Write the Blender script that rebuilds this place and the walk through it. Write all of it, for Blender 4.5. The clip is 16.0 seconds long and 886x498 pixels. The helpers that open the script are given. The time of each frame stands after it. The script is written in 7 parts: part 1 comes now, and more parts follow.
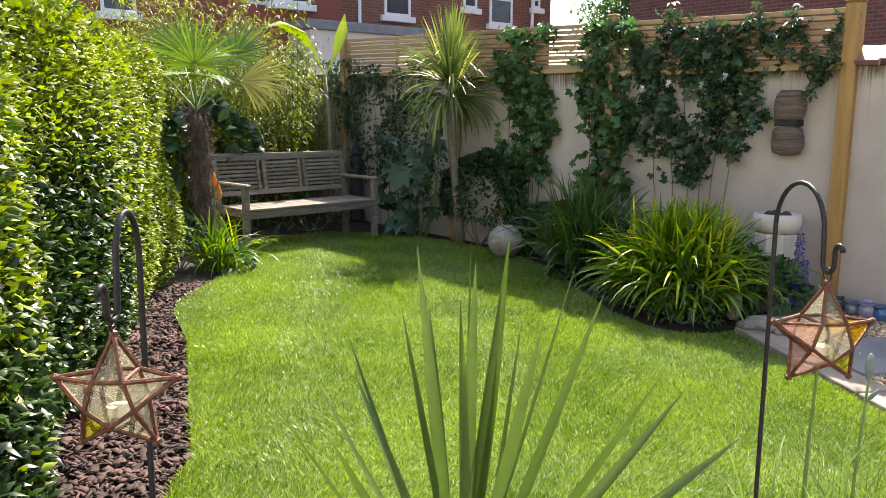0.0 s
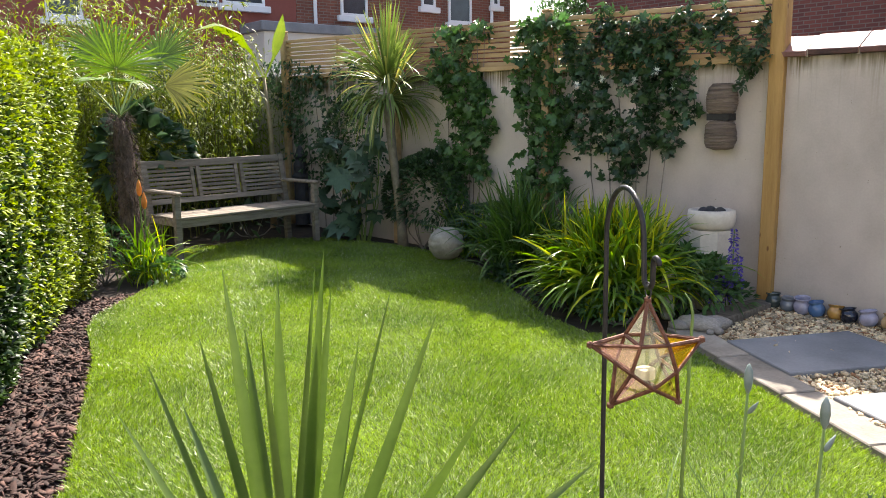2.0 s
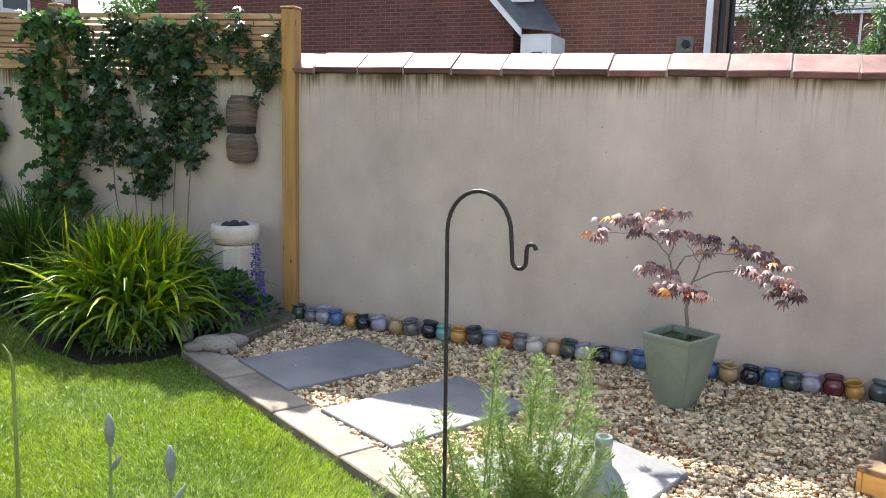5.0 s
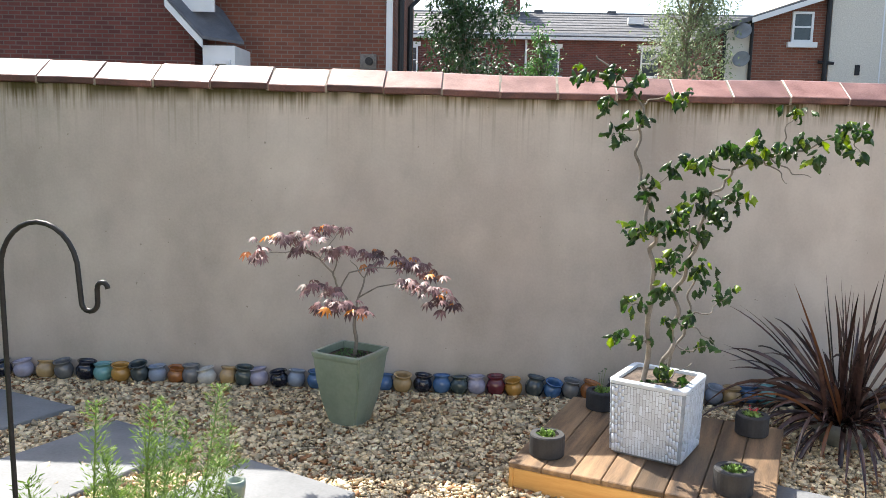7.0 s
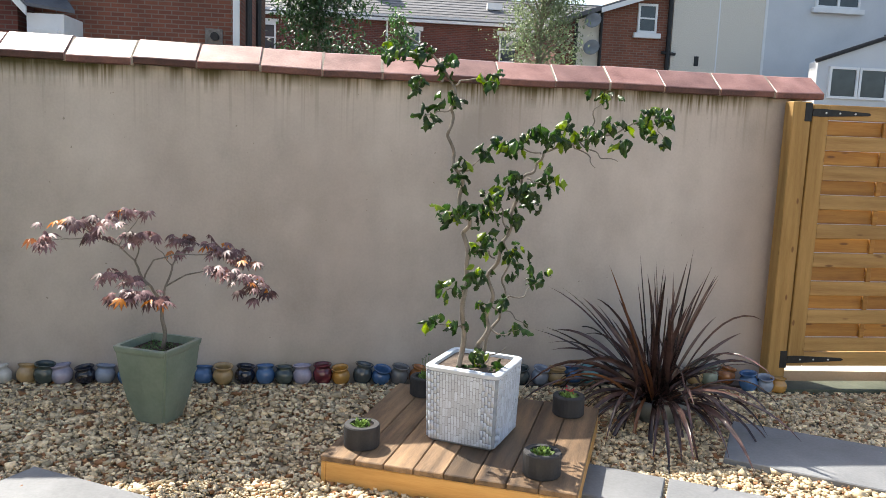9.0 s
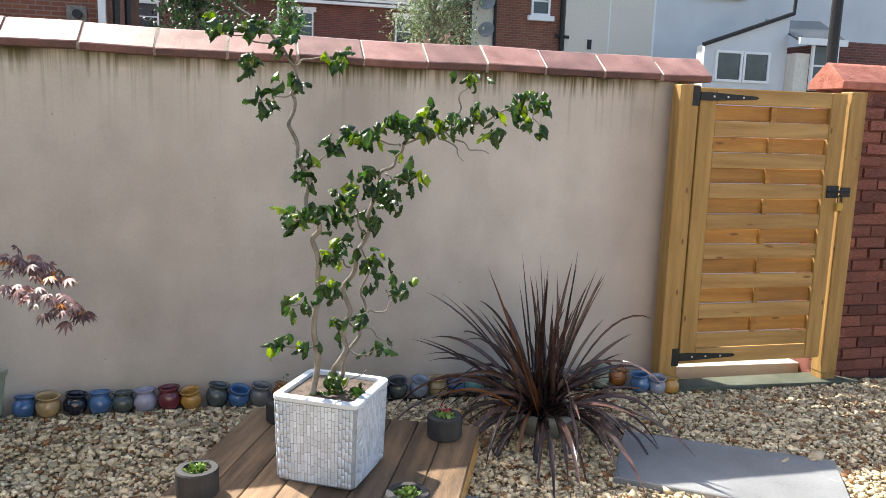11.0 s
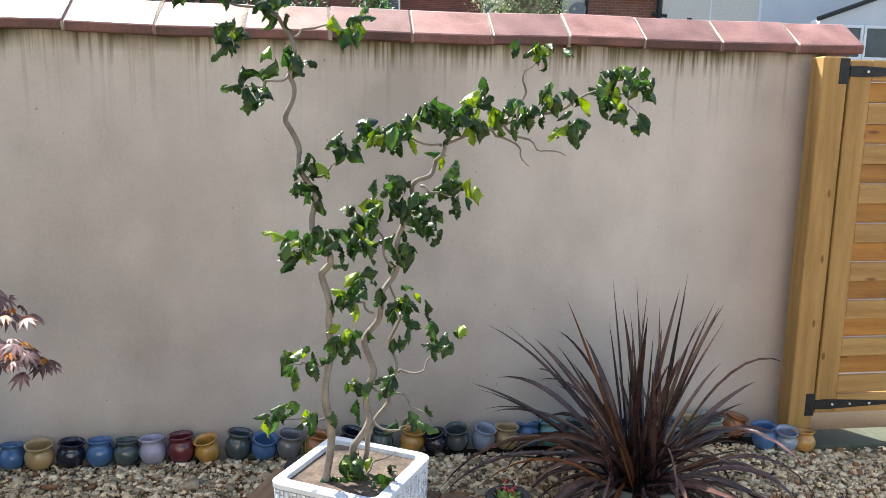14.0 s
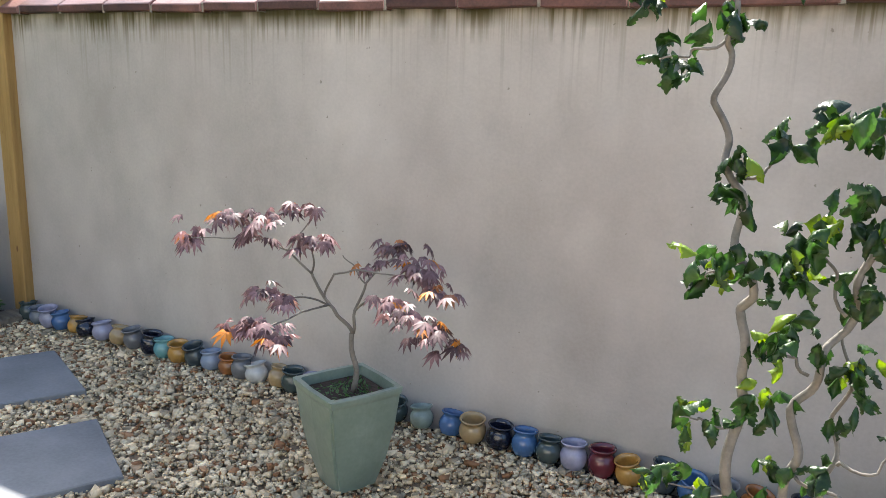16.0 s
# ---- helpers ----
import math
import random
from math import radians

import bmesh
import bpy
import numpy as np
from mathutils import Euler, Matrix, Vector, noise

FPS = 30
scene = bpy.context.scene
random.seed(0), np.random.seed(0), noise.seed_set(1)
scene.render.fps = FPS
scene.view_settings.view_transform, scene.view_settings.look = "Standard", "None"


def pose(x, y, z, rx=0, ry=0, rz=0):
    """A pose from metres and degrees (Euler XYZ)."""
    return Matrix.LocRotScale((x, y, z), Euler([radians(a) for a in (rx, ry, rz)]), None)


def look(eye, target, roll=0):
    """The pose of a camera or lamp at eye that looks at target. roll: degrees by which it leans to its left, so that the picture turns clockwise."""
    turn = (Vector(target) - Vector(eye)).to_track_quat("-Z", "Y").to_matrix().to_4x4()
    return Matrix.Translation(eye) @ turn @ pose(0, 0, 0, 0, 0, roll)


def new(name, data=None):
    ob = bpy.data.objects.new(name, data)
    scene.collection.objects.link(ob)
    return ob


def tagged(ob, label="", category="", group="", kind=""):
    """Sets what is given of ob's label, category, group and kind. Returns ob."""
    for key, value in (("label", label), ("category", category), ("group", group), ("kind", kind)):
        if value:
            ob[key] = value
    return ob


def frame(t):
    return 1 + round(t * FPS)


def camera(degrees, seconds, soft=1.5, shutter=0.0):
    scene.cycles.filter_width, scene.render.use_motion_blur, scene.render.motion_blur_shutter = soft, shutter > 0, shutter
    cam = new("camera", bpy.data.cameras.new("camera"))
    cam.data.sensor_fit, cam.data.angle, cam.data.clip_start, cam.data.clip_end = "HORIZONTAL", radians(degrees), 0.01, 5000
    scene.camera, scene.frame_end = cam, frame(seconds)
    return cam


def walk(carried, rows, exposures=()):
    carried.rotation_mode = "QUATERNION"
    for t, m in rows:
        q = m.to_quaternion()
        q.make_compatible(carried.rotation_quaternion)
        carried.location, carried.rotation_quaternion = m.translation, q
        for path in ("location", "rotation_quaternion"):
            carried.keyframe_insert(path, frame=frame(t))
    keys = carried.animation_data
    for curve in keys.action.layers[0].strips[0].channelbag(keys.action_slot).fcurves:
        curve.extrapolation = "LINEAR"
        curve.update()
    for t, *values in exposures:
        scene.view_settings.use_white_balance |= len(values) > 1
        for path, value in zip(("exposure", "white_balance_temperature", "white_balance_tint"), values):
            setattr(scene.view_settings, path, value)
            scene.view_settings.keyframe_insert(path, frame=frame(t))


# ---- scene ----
cam = camera(58.3, 16.0, 0.6)
PATH = [
    (0, (1.646, 0.242, 1.416), (0.08, 1.44, 1.081), 0.5),
    (0.5, (1.633, 0.354, 1.414), (0.052, 1.533, 1.084), 0.5),
    (1, (1.642, 0.457, 1.423), (0.054, 1.627, 1.094), -0.4),
    (1.5, (1.659, 0.52, 1.43), (0.111, 1.742, 1.098), -1.4),
    (2, (1.72, 0.627, 1.422), (0.191, 1.871, 1.086), -0.7),
    (2.5, (1.814, 0.752, 1.436), (0.279, 1.99, 1.1), -0.5),
    (3, (1.896, 0.834, 1.449), (0.491, 2.216, 1.113), 0.2),
    (3.5, (1.968, 0.906, 1.449), (0.71, 2.423, 1.113), 0.8),
    (4, (2.01, 1.006, 1.447), (0.903, 2.638, 1.114), 0.9),
    (4.2, (2.02, 1.049, 1.446), (0.995, 2.733, 1.115), 1.2),
    (6.3, (2.226, 1.376, 1.467), (1.811, 3.313, 1.19), 1.3),
    (6.5, (2.248, 1.394, 1.464), (1.924, 3.349, 1.192), 1.6),
    (7, (2.279, 1.412, 1.467), (2.198, 3.393, 1.206), 1.3),
    (7.5, (2.294, 1.402, 1.469), (2.373, 3.386, 1.229), 1.0),
    (8, (2.335, 1.431, 1.467), (2.541, 3.405, 1.225), 1.1),
    (8.5, (2.422, 1.489, 1.469), (2.714, 3.449, 1.197), 2.1),
    (9, (2.529, 1.537, 1.465), (2.78, 3.499, 1.171), 2.2),
    (9.5, (2.601, 1.612, 1.453), (2.863, 3.573, 1.156), 0.9),
    (10, (2.657, 1.747, 1.462), (3.101, 3.673, 1.16), 1.5),
    (10.2, (2.679, 1.798, 1.468), (3.174, 3.712, 1.163), 1.6),
    (12.3, (3.026, 2.266, 1.506), (3.452, 4.188, 1.155), 1.8),
    (12.5, (3.046, 2.31, 1.498), (3.458, 4.235, 1.147), 1.6),
    (13, (3.071, 2.487, 1.489), (3.444, 4.421, 1.141), 1.5),
    (13.5, (3.084, 2.676, 1.505), (3.417, 4.616, 1.153), 1.2),
    (14, (3.101, 2.794, 1.497), (3.362, 4.743, 1.135), 0.9),
    (14.5, (3.181, 2.936, 1.503), (3.099, 4.898, 1.121), 1.2),
    (15, (3.299, 3.063, 1.498), (2.884, 4.979, 1.101), 3.1),
    (15.5, (3.319, 3.129, 1.492), (2.594, 4.945, 1.074), 1.4),
    (16, (3.315, 3.285, 1.469), (2.332, 4.977, 1.057), 1.5),
]
walk(cam, [(t, look(eye, target, roll)) for t, eye, target, roll in PATH],
     [(0, 1.50, 6750, 15), (4, 1.48, 6600, 12), (6.3, 1.48, 6450, 9), (7, 1.28, 6500, 8.5), (7.5, 1.14, 6550, 8.5), (8.5, 1.06, 6600, 8.5), (10, 1.10, 6600, 8.5), (12.3, 1.42, 6550, 8), (14, 1.42, 6450, 8), (16, 1.53, 6250, 8)])

# ---- light ----
SUN = Vector((-0.5, 0.71, 1.0)).normalized()
world = bpy.data.worlds.new("sky")
scene.world = world
world.use_nodes = True
wn, wl = world.node_tree.nodes, world.node_tree.links
sky = wn.new("ShaderNodeTexSky")
sky.sky_type = "NISHITA"
sky.sun_disc = False
sky.sun_elevation = math.asin(SUN.z)
sky.sun_rotation = math.atan2(SUN.x, SUN.y)
sky.air_density, sky.dust_density, sky.ozone_density = 1.0, 2.5, 1.0
wl.new(sky.outputs[0], wn["Background"].inputs[0])
wn["Background"].inputs[1].default_value = 0.135
lamp = bpy.data.lights.new("sun", "SUN")
lamp.energy, lamp.angle, lamp.color = 5.0, radians(0.6), (1.0, 0.94, 0.85)
sun = new("sun", lamp)
sun.matrix_world = look(SUN * 30, (0, 0, 0))


# ---- materials ----


def mat(name, c1, c2, scale=6.0, rough=0.8, bump=0.3, bscale=60.0, metal=0.0, rand=0.0, island=0.0, grain=None,
        coat=0.0, spec=0.5, hue=None, thin=0.0, knots=None):
    """Two colours mixed by coarse and fine noise, with fine relief. grain: stretches the noise along x, y, z."""
    m = bpy.data.materials.new(name)
    m.use_nodes = True
    n, l = m.node_tree.nodes, m.node_tree.links
    b = n["Principled BSDF"]
    tc = n.new("ShaderNodeTexCoord")
    mp = n.new("ShaderNodeMapping")
    mp.inputs["Scale"].default_value = grain or (1, 1, 1)
    l.new(tc.outputs["Object"], mp.inputs["Vector"])
    src = mp.outputs[0]
    if rand:
        oi = n.new("ShaderNodeObjectInfo")
        off = n.new("ShaderNodeVectorMath")
        off.operation = "MULTIPLY_ADD"
        off.inputs[1].default_value = (13, 7, 11)
        l.new(oi.outputs["Random"], off.inputs[0])
        l.new(src, off.inputs[2])
        src = off.outputs[0]
    n1, n2 = n.new("ShaderNodeTexNoise"), n.new("ShaderNodeTexNoise")
    for t, s, d in ((n1, scale, 5), (n2, bscale, 3)):
        t.inputs["Scale"].default_value = s
        t.inputs["Detail"].default_value = d
        l.new(src, t.inputs["Vector"])
    add = n.new("ShaderNodeMath")
    add.operation = "MULTIPLY_ADD"
    add.inputs[1].default_value = 0.35
    l.new(n2.outputs["Fac"], add.inputs[0])
    l.new(n1.outputs["Fac"], add.inputs[2])
    ramp = n.new("ShaderNodeValToRGB")
    ramp.color_ramp.elements[0].position, ramp.color_ramp.elements[1].position = 0.42, 0.95
    ramp.color_ramp.elements[0].color, ramp.color_ramp.elements[1].color = (*c1, 1), (*c2, 1)
    l.new(add.outputs[0], ramp.inputs[0])
    col = ramp.outputs[0]
    for amount, node, out in ((rand, "ShaderNodeObjectInfo", "Random"), (island, "ShaderNodeNewGeometry", "Random Per Island")):
        if amount:
            r = n.new(node)
            mr = n.new("ShaderNodeMapRange")
            mr.inputs["To Min"].default_value, mr.inputs["To Max"].default_value = 1 - amount, 1 + amount
            l.new(r.outputs[out], mr.inputs[0])
            hs = n.new("ShaderNodeHueSaturation")
            l.new(mr.outputs[0], hs.inputs["Value"])
            l.new(col, hs.inputs["Color"])
            col = hs.outputs[0]
            if hue:
                mix = n.new("ShaderNodeMixRGB")
                cut = n.new("ShaderNodeMapRange")
                cut.inputs["From Min"].default_value, cut.inputs["From Max"].default_value = 1 - hue[1], 1 - hue[1] + 0.06
                wn2 = n.new("ShaderNodeTexWhiteNoise")
                wn2.noise_dimensions = "1D"
                l.new(r.outputs[out], wn2.inputs["W"])
                l.new(wn2.outputs["Value"], cut.inputs[0])
                l.new(cut.outputs[0], mix.inputs[0])
                l.new(col, mix.inputs[1])
                mix.inputs[2].default_value = (*hue[0], 1)
                col = mix.outputs[0]
    if knots:
        km = n.new("ShaderNodeMapping")
        km.inputs["Scale"].default_value = knots
        l.new(src if rand else tc.outputs["Object"], km.inputs["Vector"])
        mp.inputs["Scale"].default_value = (1, 1, 1)
        gm = n.new("ShaderNodeMapping")
        gm.inputs["Scale"].default_value = grain
        l.new(src, gm.inputs["Vector"])
        for t in (n1, n2):
            l.new(gm.outputs[0], t.inputs["Vector"])
        vo = n.new("ShaderNodeTexVoronoi")
        vo.inputs["Scale"].default_value = 1.6
        l.new(km.outputs[0], vo.inputs["Vector"])
        kr = n.new("ShaderNodeMapRange")
        kr.inputs["From Min"].default_value, kr.inputs["From Max"].default_value = 0.07, 0.13
        kr.inputs["To Min"].default_value, kr.inputs["To Max"].default_value = 0.8, 0.0
        l.new(vo.outputs["Distance"], kr.inputs[0])
        mix = n.new("ShaderNodeMixRGB")
        l.new(kr.outputs[0], mix.inputs[0])
        l.new(col, mix.inputs[1])
        mix.inputs[2].default_value = (0.12, 0.045, 0.012, 1)
        col = mix.outputs[0]
    l.new(col, b.inputs["Base Color"])
    b.inputs["Roughness"].default_value = rough
    b.inputs["Metallic"].default_value = metal
    b.inputs["Coat Weight"].default_value = coat
    b.inputs["Specular IOR Level"].default_value = spec
    if bump:
        bp = n.new("ShaderNodeBump")
        bp.inputs["Strength"].default_value, bp.inputs["Distance"].default_value = bump, 0.01
        l.new(add.outputs[0], bp.inputs["Height"])
        l.new(bp.outputs[0], b.inputs["Normal"])
    if thin:
        tr, ms = n.new("ShaderNodeBsdfTranslucent"), n.new("ShaderNodeMixShader")
        hs = n.new("ShaderNodeHueSaturation")
        hs.inputs["Saturation"].default_value, hs.inputs["Value"].default_value = 1.15, 1.5
        l.new(col, hs.inputs["Color"])
        l.new(hs.outputs[0], tr.inputs[0])
        ms.inputs[0].default_value = thin
        l.new(b.outputs[0], ms.inputs[1])
        l.new(tr.outputs[0], ms.inputs[2])
        l.new(ms.outputs[0], n["Material Output"].inputs[0])
    return m


def brickwork(name, c1, c2, mortar, w=0.225, h=0.075, gap=0.010):
    m = bpy.data.materials.new(name)
    m.use_nodes = True
    n, l = m.node_tree.nodes, m.node_tree.links
    b = n["Principled BSDF"]
    tc, mp = n.new("ShaderNodeTexCoord"), n.new("ShaderNodeMapping")
    mp.inputs["Rotation"].default_value = (radians(90), 0, 0)
    l.new(tc.outputs["Object"], mp.inputs[0])
    br = n.new("ShaderNodeTexBrick")
    br.inputs["Scale"].default_value = 1
    br.inputs["Brick Width"].default_value, br.inputs["Row Height"].default_value, br.inputs["Mortar Size"].default_value = w, h, gap
    br.inputs["Mortar Smooth"].default_value, br.inputs["Bias"].default_value = 0.2, -0.2
    for k, c in (("Color1", c1), ("Color2", c2), ("Mortar", mortar)):
        br.inputs[k].default_value = (*c, 1)
    l.new(mp.outputs[0], br.inputs["Vector"])
    ns = n.new("ShaderNodeTexNoise")
    ns.inputs["Scale"].default_value, ns.inputs["Detail"].default_value = 1.3, 8
    l.new(tc.outputs["Object"], ns.inputs["Vector"])
    mr = n.new("ShaderNodeMapRange")
    mr.inputs["To Min"].default_value, mr.inputs["To Max"].default_value = 0.6, 1.4
    l.new(ns.outputs["Fac"], mr.inputs[0])
    hs = n.new("ShaderNodeHueSaturation")
    l.new(br.outputs["Color"], hs.inputs["Color"])
    l.new(mr.outputs[0], hs.inputs["Value"])
    l.new(hs.outputs[0], b.inputs["Base Color"])
    b.inputs["Roughness"].default_value = 0.88
    bp = n.new("ShaderNodeBump")
    bp.invert = True
    bp.inputs["Strength"].default_value, bp.inputs["Distance"].default_value = 0.6, 0.01
    l.new(br.outputs["Fac"], bp.inputs["Height"])
    l.new(bp.outputs[0], b.inputs["Normal"])
    return m


def glass(name, tint, rough=0.05):
    m = bpy.data.materials.new(name)
    m.use_nodes = True
    n, l = m.node_tree.nodes, m.node_tree.links
    b, t, g = n["Principled BSDF"], n.new("ShaderNodeBsdfTransparent"), n.new("ShaderNodeBsdfTranslucent")
    b.inputs["Base Color"].default_value = (*tint, 1)
    b.inputs["Roughness"].default_value = rough
    t.inputs[0].default_value = g.inputs[0].default_value = (*tint, 1)
    m1, m2 = n.new("ShaderNodeMixShader"), n.new("ShaderNodeMixShader")
    m1.inputs[0].default_value, m2.inputs[0].default_value = 0.13, 0.14
    l.new(t.outputs[0], m1.inputs[1]), l.new(g.outputs[0], m1.inputs[2])
    l.new(m1.outputs[0], m2.inputs[1]), l.new(b.outputs[0], m2.inputs[2])
    l.new(m2.outputs[0], n["Material Output"].inputs[0])
    ns, bp = n.new("ShaderNodeTexNoise"), n.new("ShaderNodeBump")
    ns.inputs["Scale"].default_value = 60
    bp.inputs["Strength"].default_value, bp.inputs["Distance"].default_value = 0.25, 0.003
    l.new(ns.outputs["Fac"], bp.inputs["Height"])
    l.new(bp.outputs[0], b.inputs["Normal"])
    return m


def wall_render(name, c1, c2):
    """Old lime render: soft vertical washes, fine mottling, specks, and dark algae drips below the coping."""
    m = bpy.data.materials.new(name)
    m.use_nodes = True
    n, l = m.node_tree.nodes, m.node_tree.links
    b = n["Principled BSDF"]
    tc = n.new("ShaderNodeTexCoord")
    sep = n.new("ShaderNodeSeparateXYZ")
    l.new(tc.outputs["Object"], sep.inputs[0])

    def tex(scale, stretch, detail):
        mp, t = n.new("ShaderNodeMapping"), n.new("ShaderNodeTexNoise")
        mp.inputs["Scale"].default_value = stretch
        t.inputs["Scale"].default_value, t.inputs["Detail"].default_value = scale, detail
        l.new(tc.outputs["Object"], mp.inputs["Vector"])
        l.new(mp.outputs[0], t.inputs["Vector"])
        return t.outputs["Fac"]

    def span(src, a0, a1, b0=0.0, b1=1.0):
        r = n.new("ShaderNodeMapRange")
        for k, v in (("From Min", a0), ("From Max", a1), ("To Min", b0), ("To Max", b1)):
            r.inputs[k].default_value = v
        l.new(src, r.inputs[0])
        return r.outputs[0]

    def calc(op, a, c):
        r = n.new("ShaderNodeMath")
        r.operation = op
        for i, v in enumerate((a, c)):
            if isinstance(v, float):
                r.inputs[i].default_value = v
            else:
                l.new(v, r.inputs[i])
        return r.outputs[0]

    def blend(fac, a, c):
        r = n.new("ShaderNodeMixRGB")
        l.new(fac, r.inputs[0])
        for i, v in ((1, a), (2, c)):
            if isinstance(v, tuple):
                r.inputs[i].default_value = (*v, 1)
            else:
                l.new(v, r.inputs[i])
        return r.outputs[0]

    wash, spots, fine = tex(1.5, (1, 1, .35), 6), tex(4.5, (1, 1, .8), 5), tex(75, (1, 1, 1), 3)
    tone = calc("ADD", calc("MULTIPLY", wash, .55), calc("ADD", calc("MULTIPLY", spots, .33), calc("MULTIPLY", fine, .12)))
    col = blend(span(tone, .36, .64), c1, c2)
    col = blend(span(tex(1.1, (1, 1, .6), 3), .5, .72, 0, .35), col, (.37, .30, .265))
    col = blend(span(tex(34, (1, 1, 1), 2), .745, .78, 0, .55), col, (.16, .13, .10))
    z = sep.outputs["Z"]
    ragged = span(tex(3.1, (1, 1, 0), 4), .38, .64, 0.0, 1.5)
    drip = calc("MULTIPLY", span(tex(2.0, (34, 34, .5), 4), .46, .60), calc("MULTIPLY", span(z, 1.61, 1.75), ragged))
    run = calc("MULTIPLY", span(tex(2.0, (19, 19, .14), 5), .56, .70, 0, .6), span(z, 1.36, 1.74))
    lip = calc("MULTIPLY", span(tex(9, (1, 1, .15), 4), .36, .56, .1, .95), span(z, 1.675, 1.745))
    col = blend(run, col, (.27, .235, .18))
    col = blend(drip, col, (.15, .118, .058))
    col = blend(lip, col, (.085, .075, .035))
    col = blend(calc("MULTIPLY", span(tex(1.7, (1, 1, 1), 4), .46, .66, 0, .5), span(z, .22, -.02)), col, (.24, .225, .13))
    l.new(col, b.inputs["Base Color"])
    b.inputs["Roughness"].default_value = .93
    b.inputs["Specular IOR Level"].default_value = .3
    bp = n.new("ShaderNodeBump")
    bp.inputs["Strength"].default_value, bp.inputs["Distance"].default_value = .22, .01
    l.new(calc("ADD", calc("MULTIPLY", fine, .35), spots), bp.inputs["Height"])
    l.new(bp.outputs[0], b.inputs["Normal"])
    return m


RENDER = wall_render("wall render", (0.405, 0.361, 0.319), (0.600, 0.540, 0.482))
TERRA = mat("coping clay", (0.17, 0.074, 0.057), (0.38, 0.205, 0.168), 7, 0.48, 0.4, 110, rand=0.30, coat=0.10)
# darker copy of the coping clay, for the shade line along its edge
TERRASHADE = mat("shaded clay edge", (0.05, 0.026, 0.022), (0.20, 0.085, 0.065), 6, 0.7, 0.6, 90, rand=0.4)
SALMON = mat("salmon coping", (0.33, 0.10, 0.065), (0.52, 0.21, 0.15), 14, 0.8, 0.8, 60, rand=0.12)
MORTAR = mat("mortar", (0.20, 0.165, 0.13), (0.36, 0.31, 0.25), 30, 0.95, 0.8, 150)
PALEWOOD = mat("trellis wood", (0.30, 0.20, 0.095), (0.48, 0.34, 0.18), 3, 0.8, 0.3, 40, grain=(0.4, 6, 6), rand=0.16)
POSTWOOD = mat("post wood", (0.25, 0.14, 0.038), (0.42, 0.255, 0.085), 4, 0.75, 0.3, 40, grain=(7, 7, 0.5), rand=0.12, knots=(8, 8, 3.4))
GATEWOOD = mat("gate wood", (0.25, 0.10, 0.014), (0.45, 0.225, 0.045), 4, 0.6, 0.3, 40, grain=(0.5, 7, 7), rand=0.16, knots=(2.2, 4, 8))
FRONTWOOD = mat("gate front wood", (0.27, 0.145, 0.04), (0.46, 0.285, 0.10), 4, 0.65, 0.3, 40, grain=(0.5, 7, 7), rand=0.14, knots=(2.2, 4, 8))
BRASS = mat("brass", (0.45, 0.28, 0.06), (0.62, 0.42, 0.12), 30, 0.35, 0.1, 100, metal=0.8)
GREYWOOD = mat("weathered teak", (0.11, 0.09, 0.065), (0.30, 0.255, 0.20), 5, 0.85, 0.6, 50, grain=(0.6, 6, 6), rand=0.18)
DECKWOOD = mat("deck plank", (0.045, 0.028, 0.018), (0.30, 0.19, 0.105), 3.2, 0.5, 0.5, 50, grain=(7, 0.6, 7), rand=0.55)
PINE = mat("deck fascia", (0.52, 0.27, 0.07), (0.72, 0.43, 0.15), 4, 0.6, 0.25, 40, grain=(0.5, 6, 6), rand=0.08)
SOIL = mat("soil", (0.015, 0.010, 0.007), (0.06, 0.04, 0.027), 12, 0.95, 1.0, 80)
BARK = mat("bark chips", (0.018, 0.010, 0.008), (0.115, 0.06, 0.045), 8, 0.9, 0.6, 60, island=0.6)
TURF = mat("turf", (0.06, 0.10, 0.015), (0.13, 0.19, 0.03), 5, 0.9, 0.8, 120)
GRASS = mat("grass blades", (0.075, 0.150, 0.012), (0.27, 0.37, 0.055), 1.5, 0.36, 0.0, 30, island=0.65, hue=((0.52, 0.55, 0.33), 0.09), thin=0.35)
STONES = mat("gravel stones", (0.47, 0.34, 0.185), (0.88, 0.745, 0.51), 18, 0.7, 0.3, 90, island=0.55, hue=((0.30, 0.14, 0.055), 0.16))
SLATE = mat("slate slab", (0.145, 0.15, 0.158), (0.25, 0.257, 0.265), 3, 0.72, 0.3, 70, rand=0.08, spec=0.35)
FLAG = mat("stone edging", (0.16, 0.14, 0.11), (0.34, 0.30, 0.245), 5, 0.85, 0.6, 50, rand=0.12)
IRON = mat("black iron", (0.012, 0.012, 0.013), (0.03, 0.03, 0.03), 40, 0.45, 0.2, 160, spec=0.3)
COPPER = mat("rusted frame", (0.075, 0.03, 0.017), (0.21, 0.09, 0.05), 40, 0.6, 0.5, 160, metal=0.4)
CLEAR, PINK = glass("textured clear glass", (0.70, 0.68, 0.50), 0.12), glass("pink glass", (0.78, 0.52, 0.42), 0.12)
AMBER, GREENG = glass("amber glass", (0.85, 0.52, 0.02), 0.1), glass("olive glass", (0.58, 0.58, 0.06), 0.1)
WAX = mat("white wax", (0.8, 0.78, 0.72), (0.85, 0.83, 0.78), 10, 0.4, 0.0)
CELADON = mat("green glaze", (0.15, 0.20, 0.16), (0.25, 0.31, 0.255), 5, 0.28, 0.15, 60, coat=0.5)
WHITEPOT = mat("pale chips", (0.50, 0.57, 0.67), (0.70, 0.76, 0.85), 12, 0.5, 0.2, 100, rand=0.16)
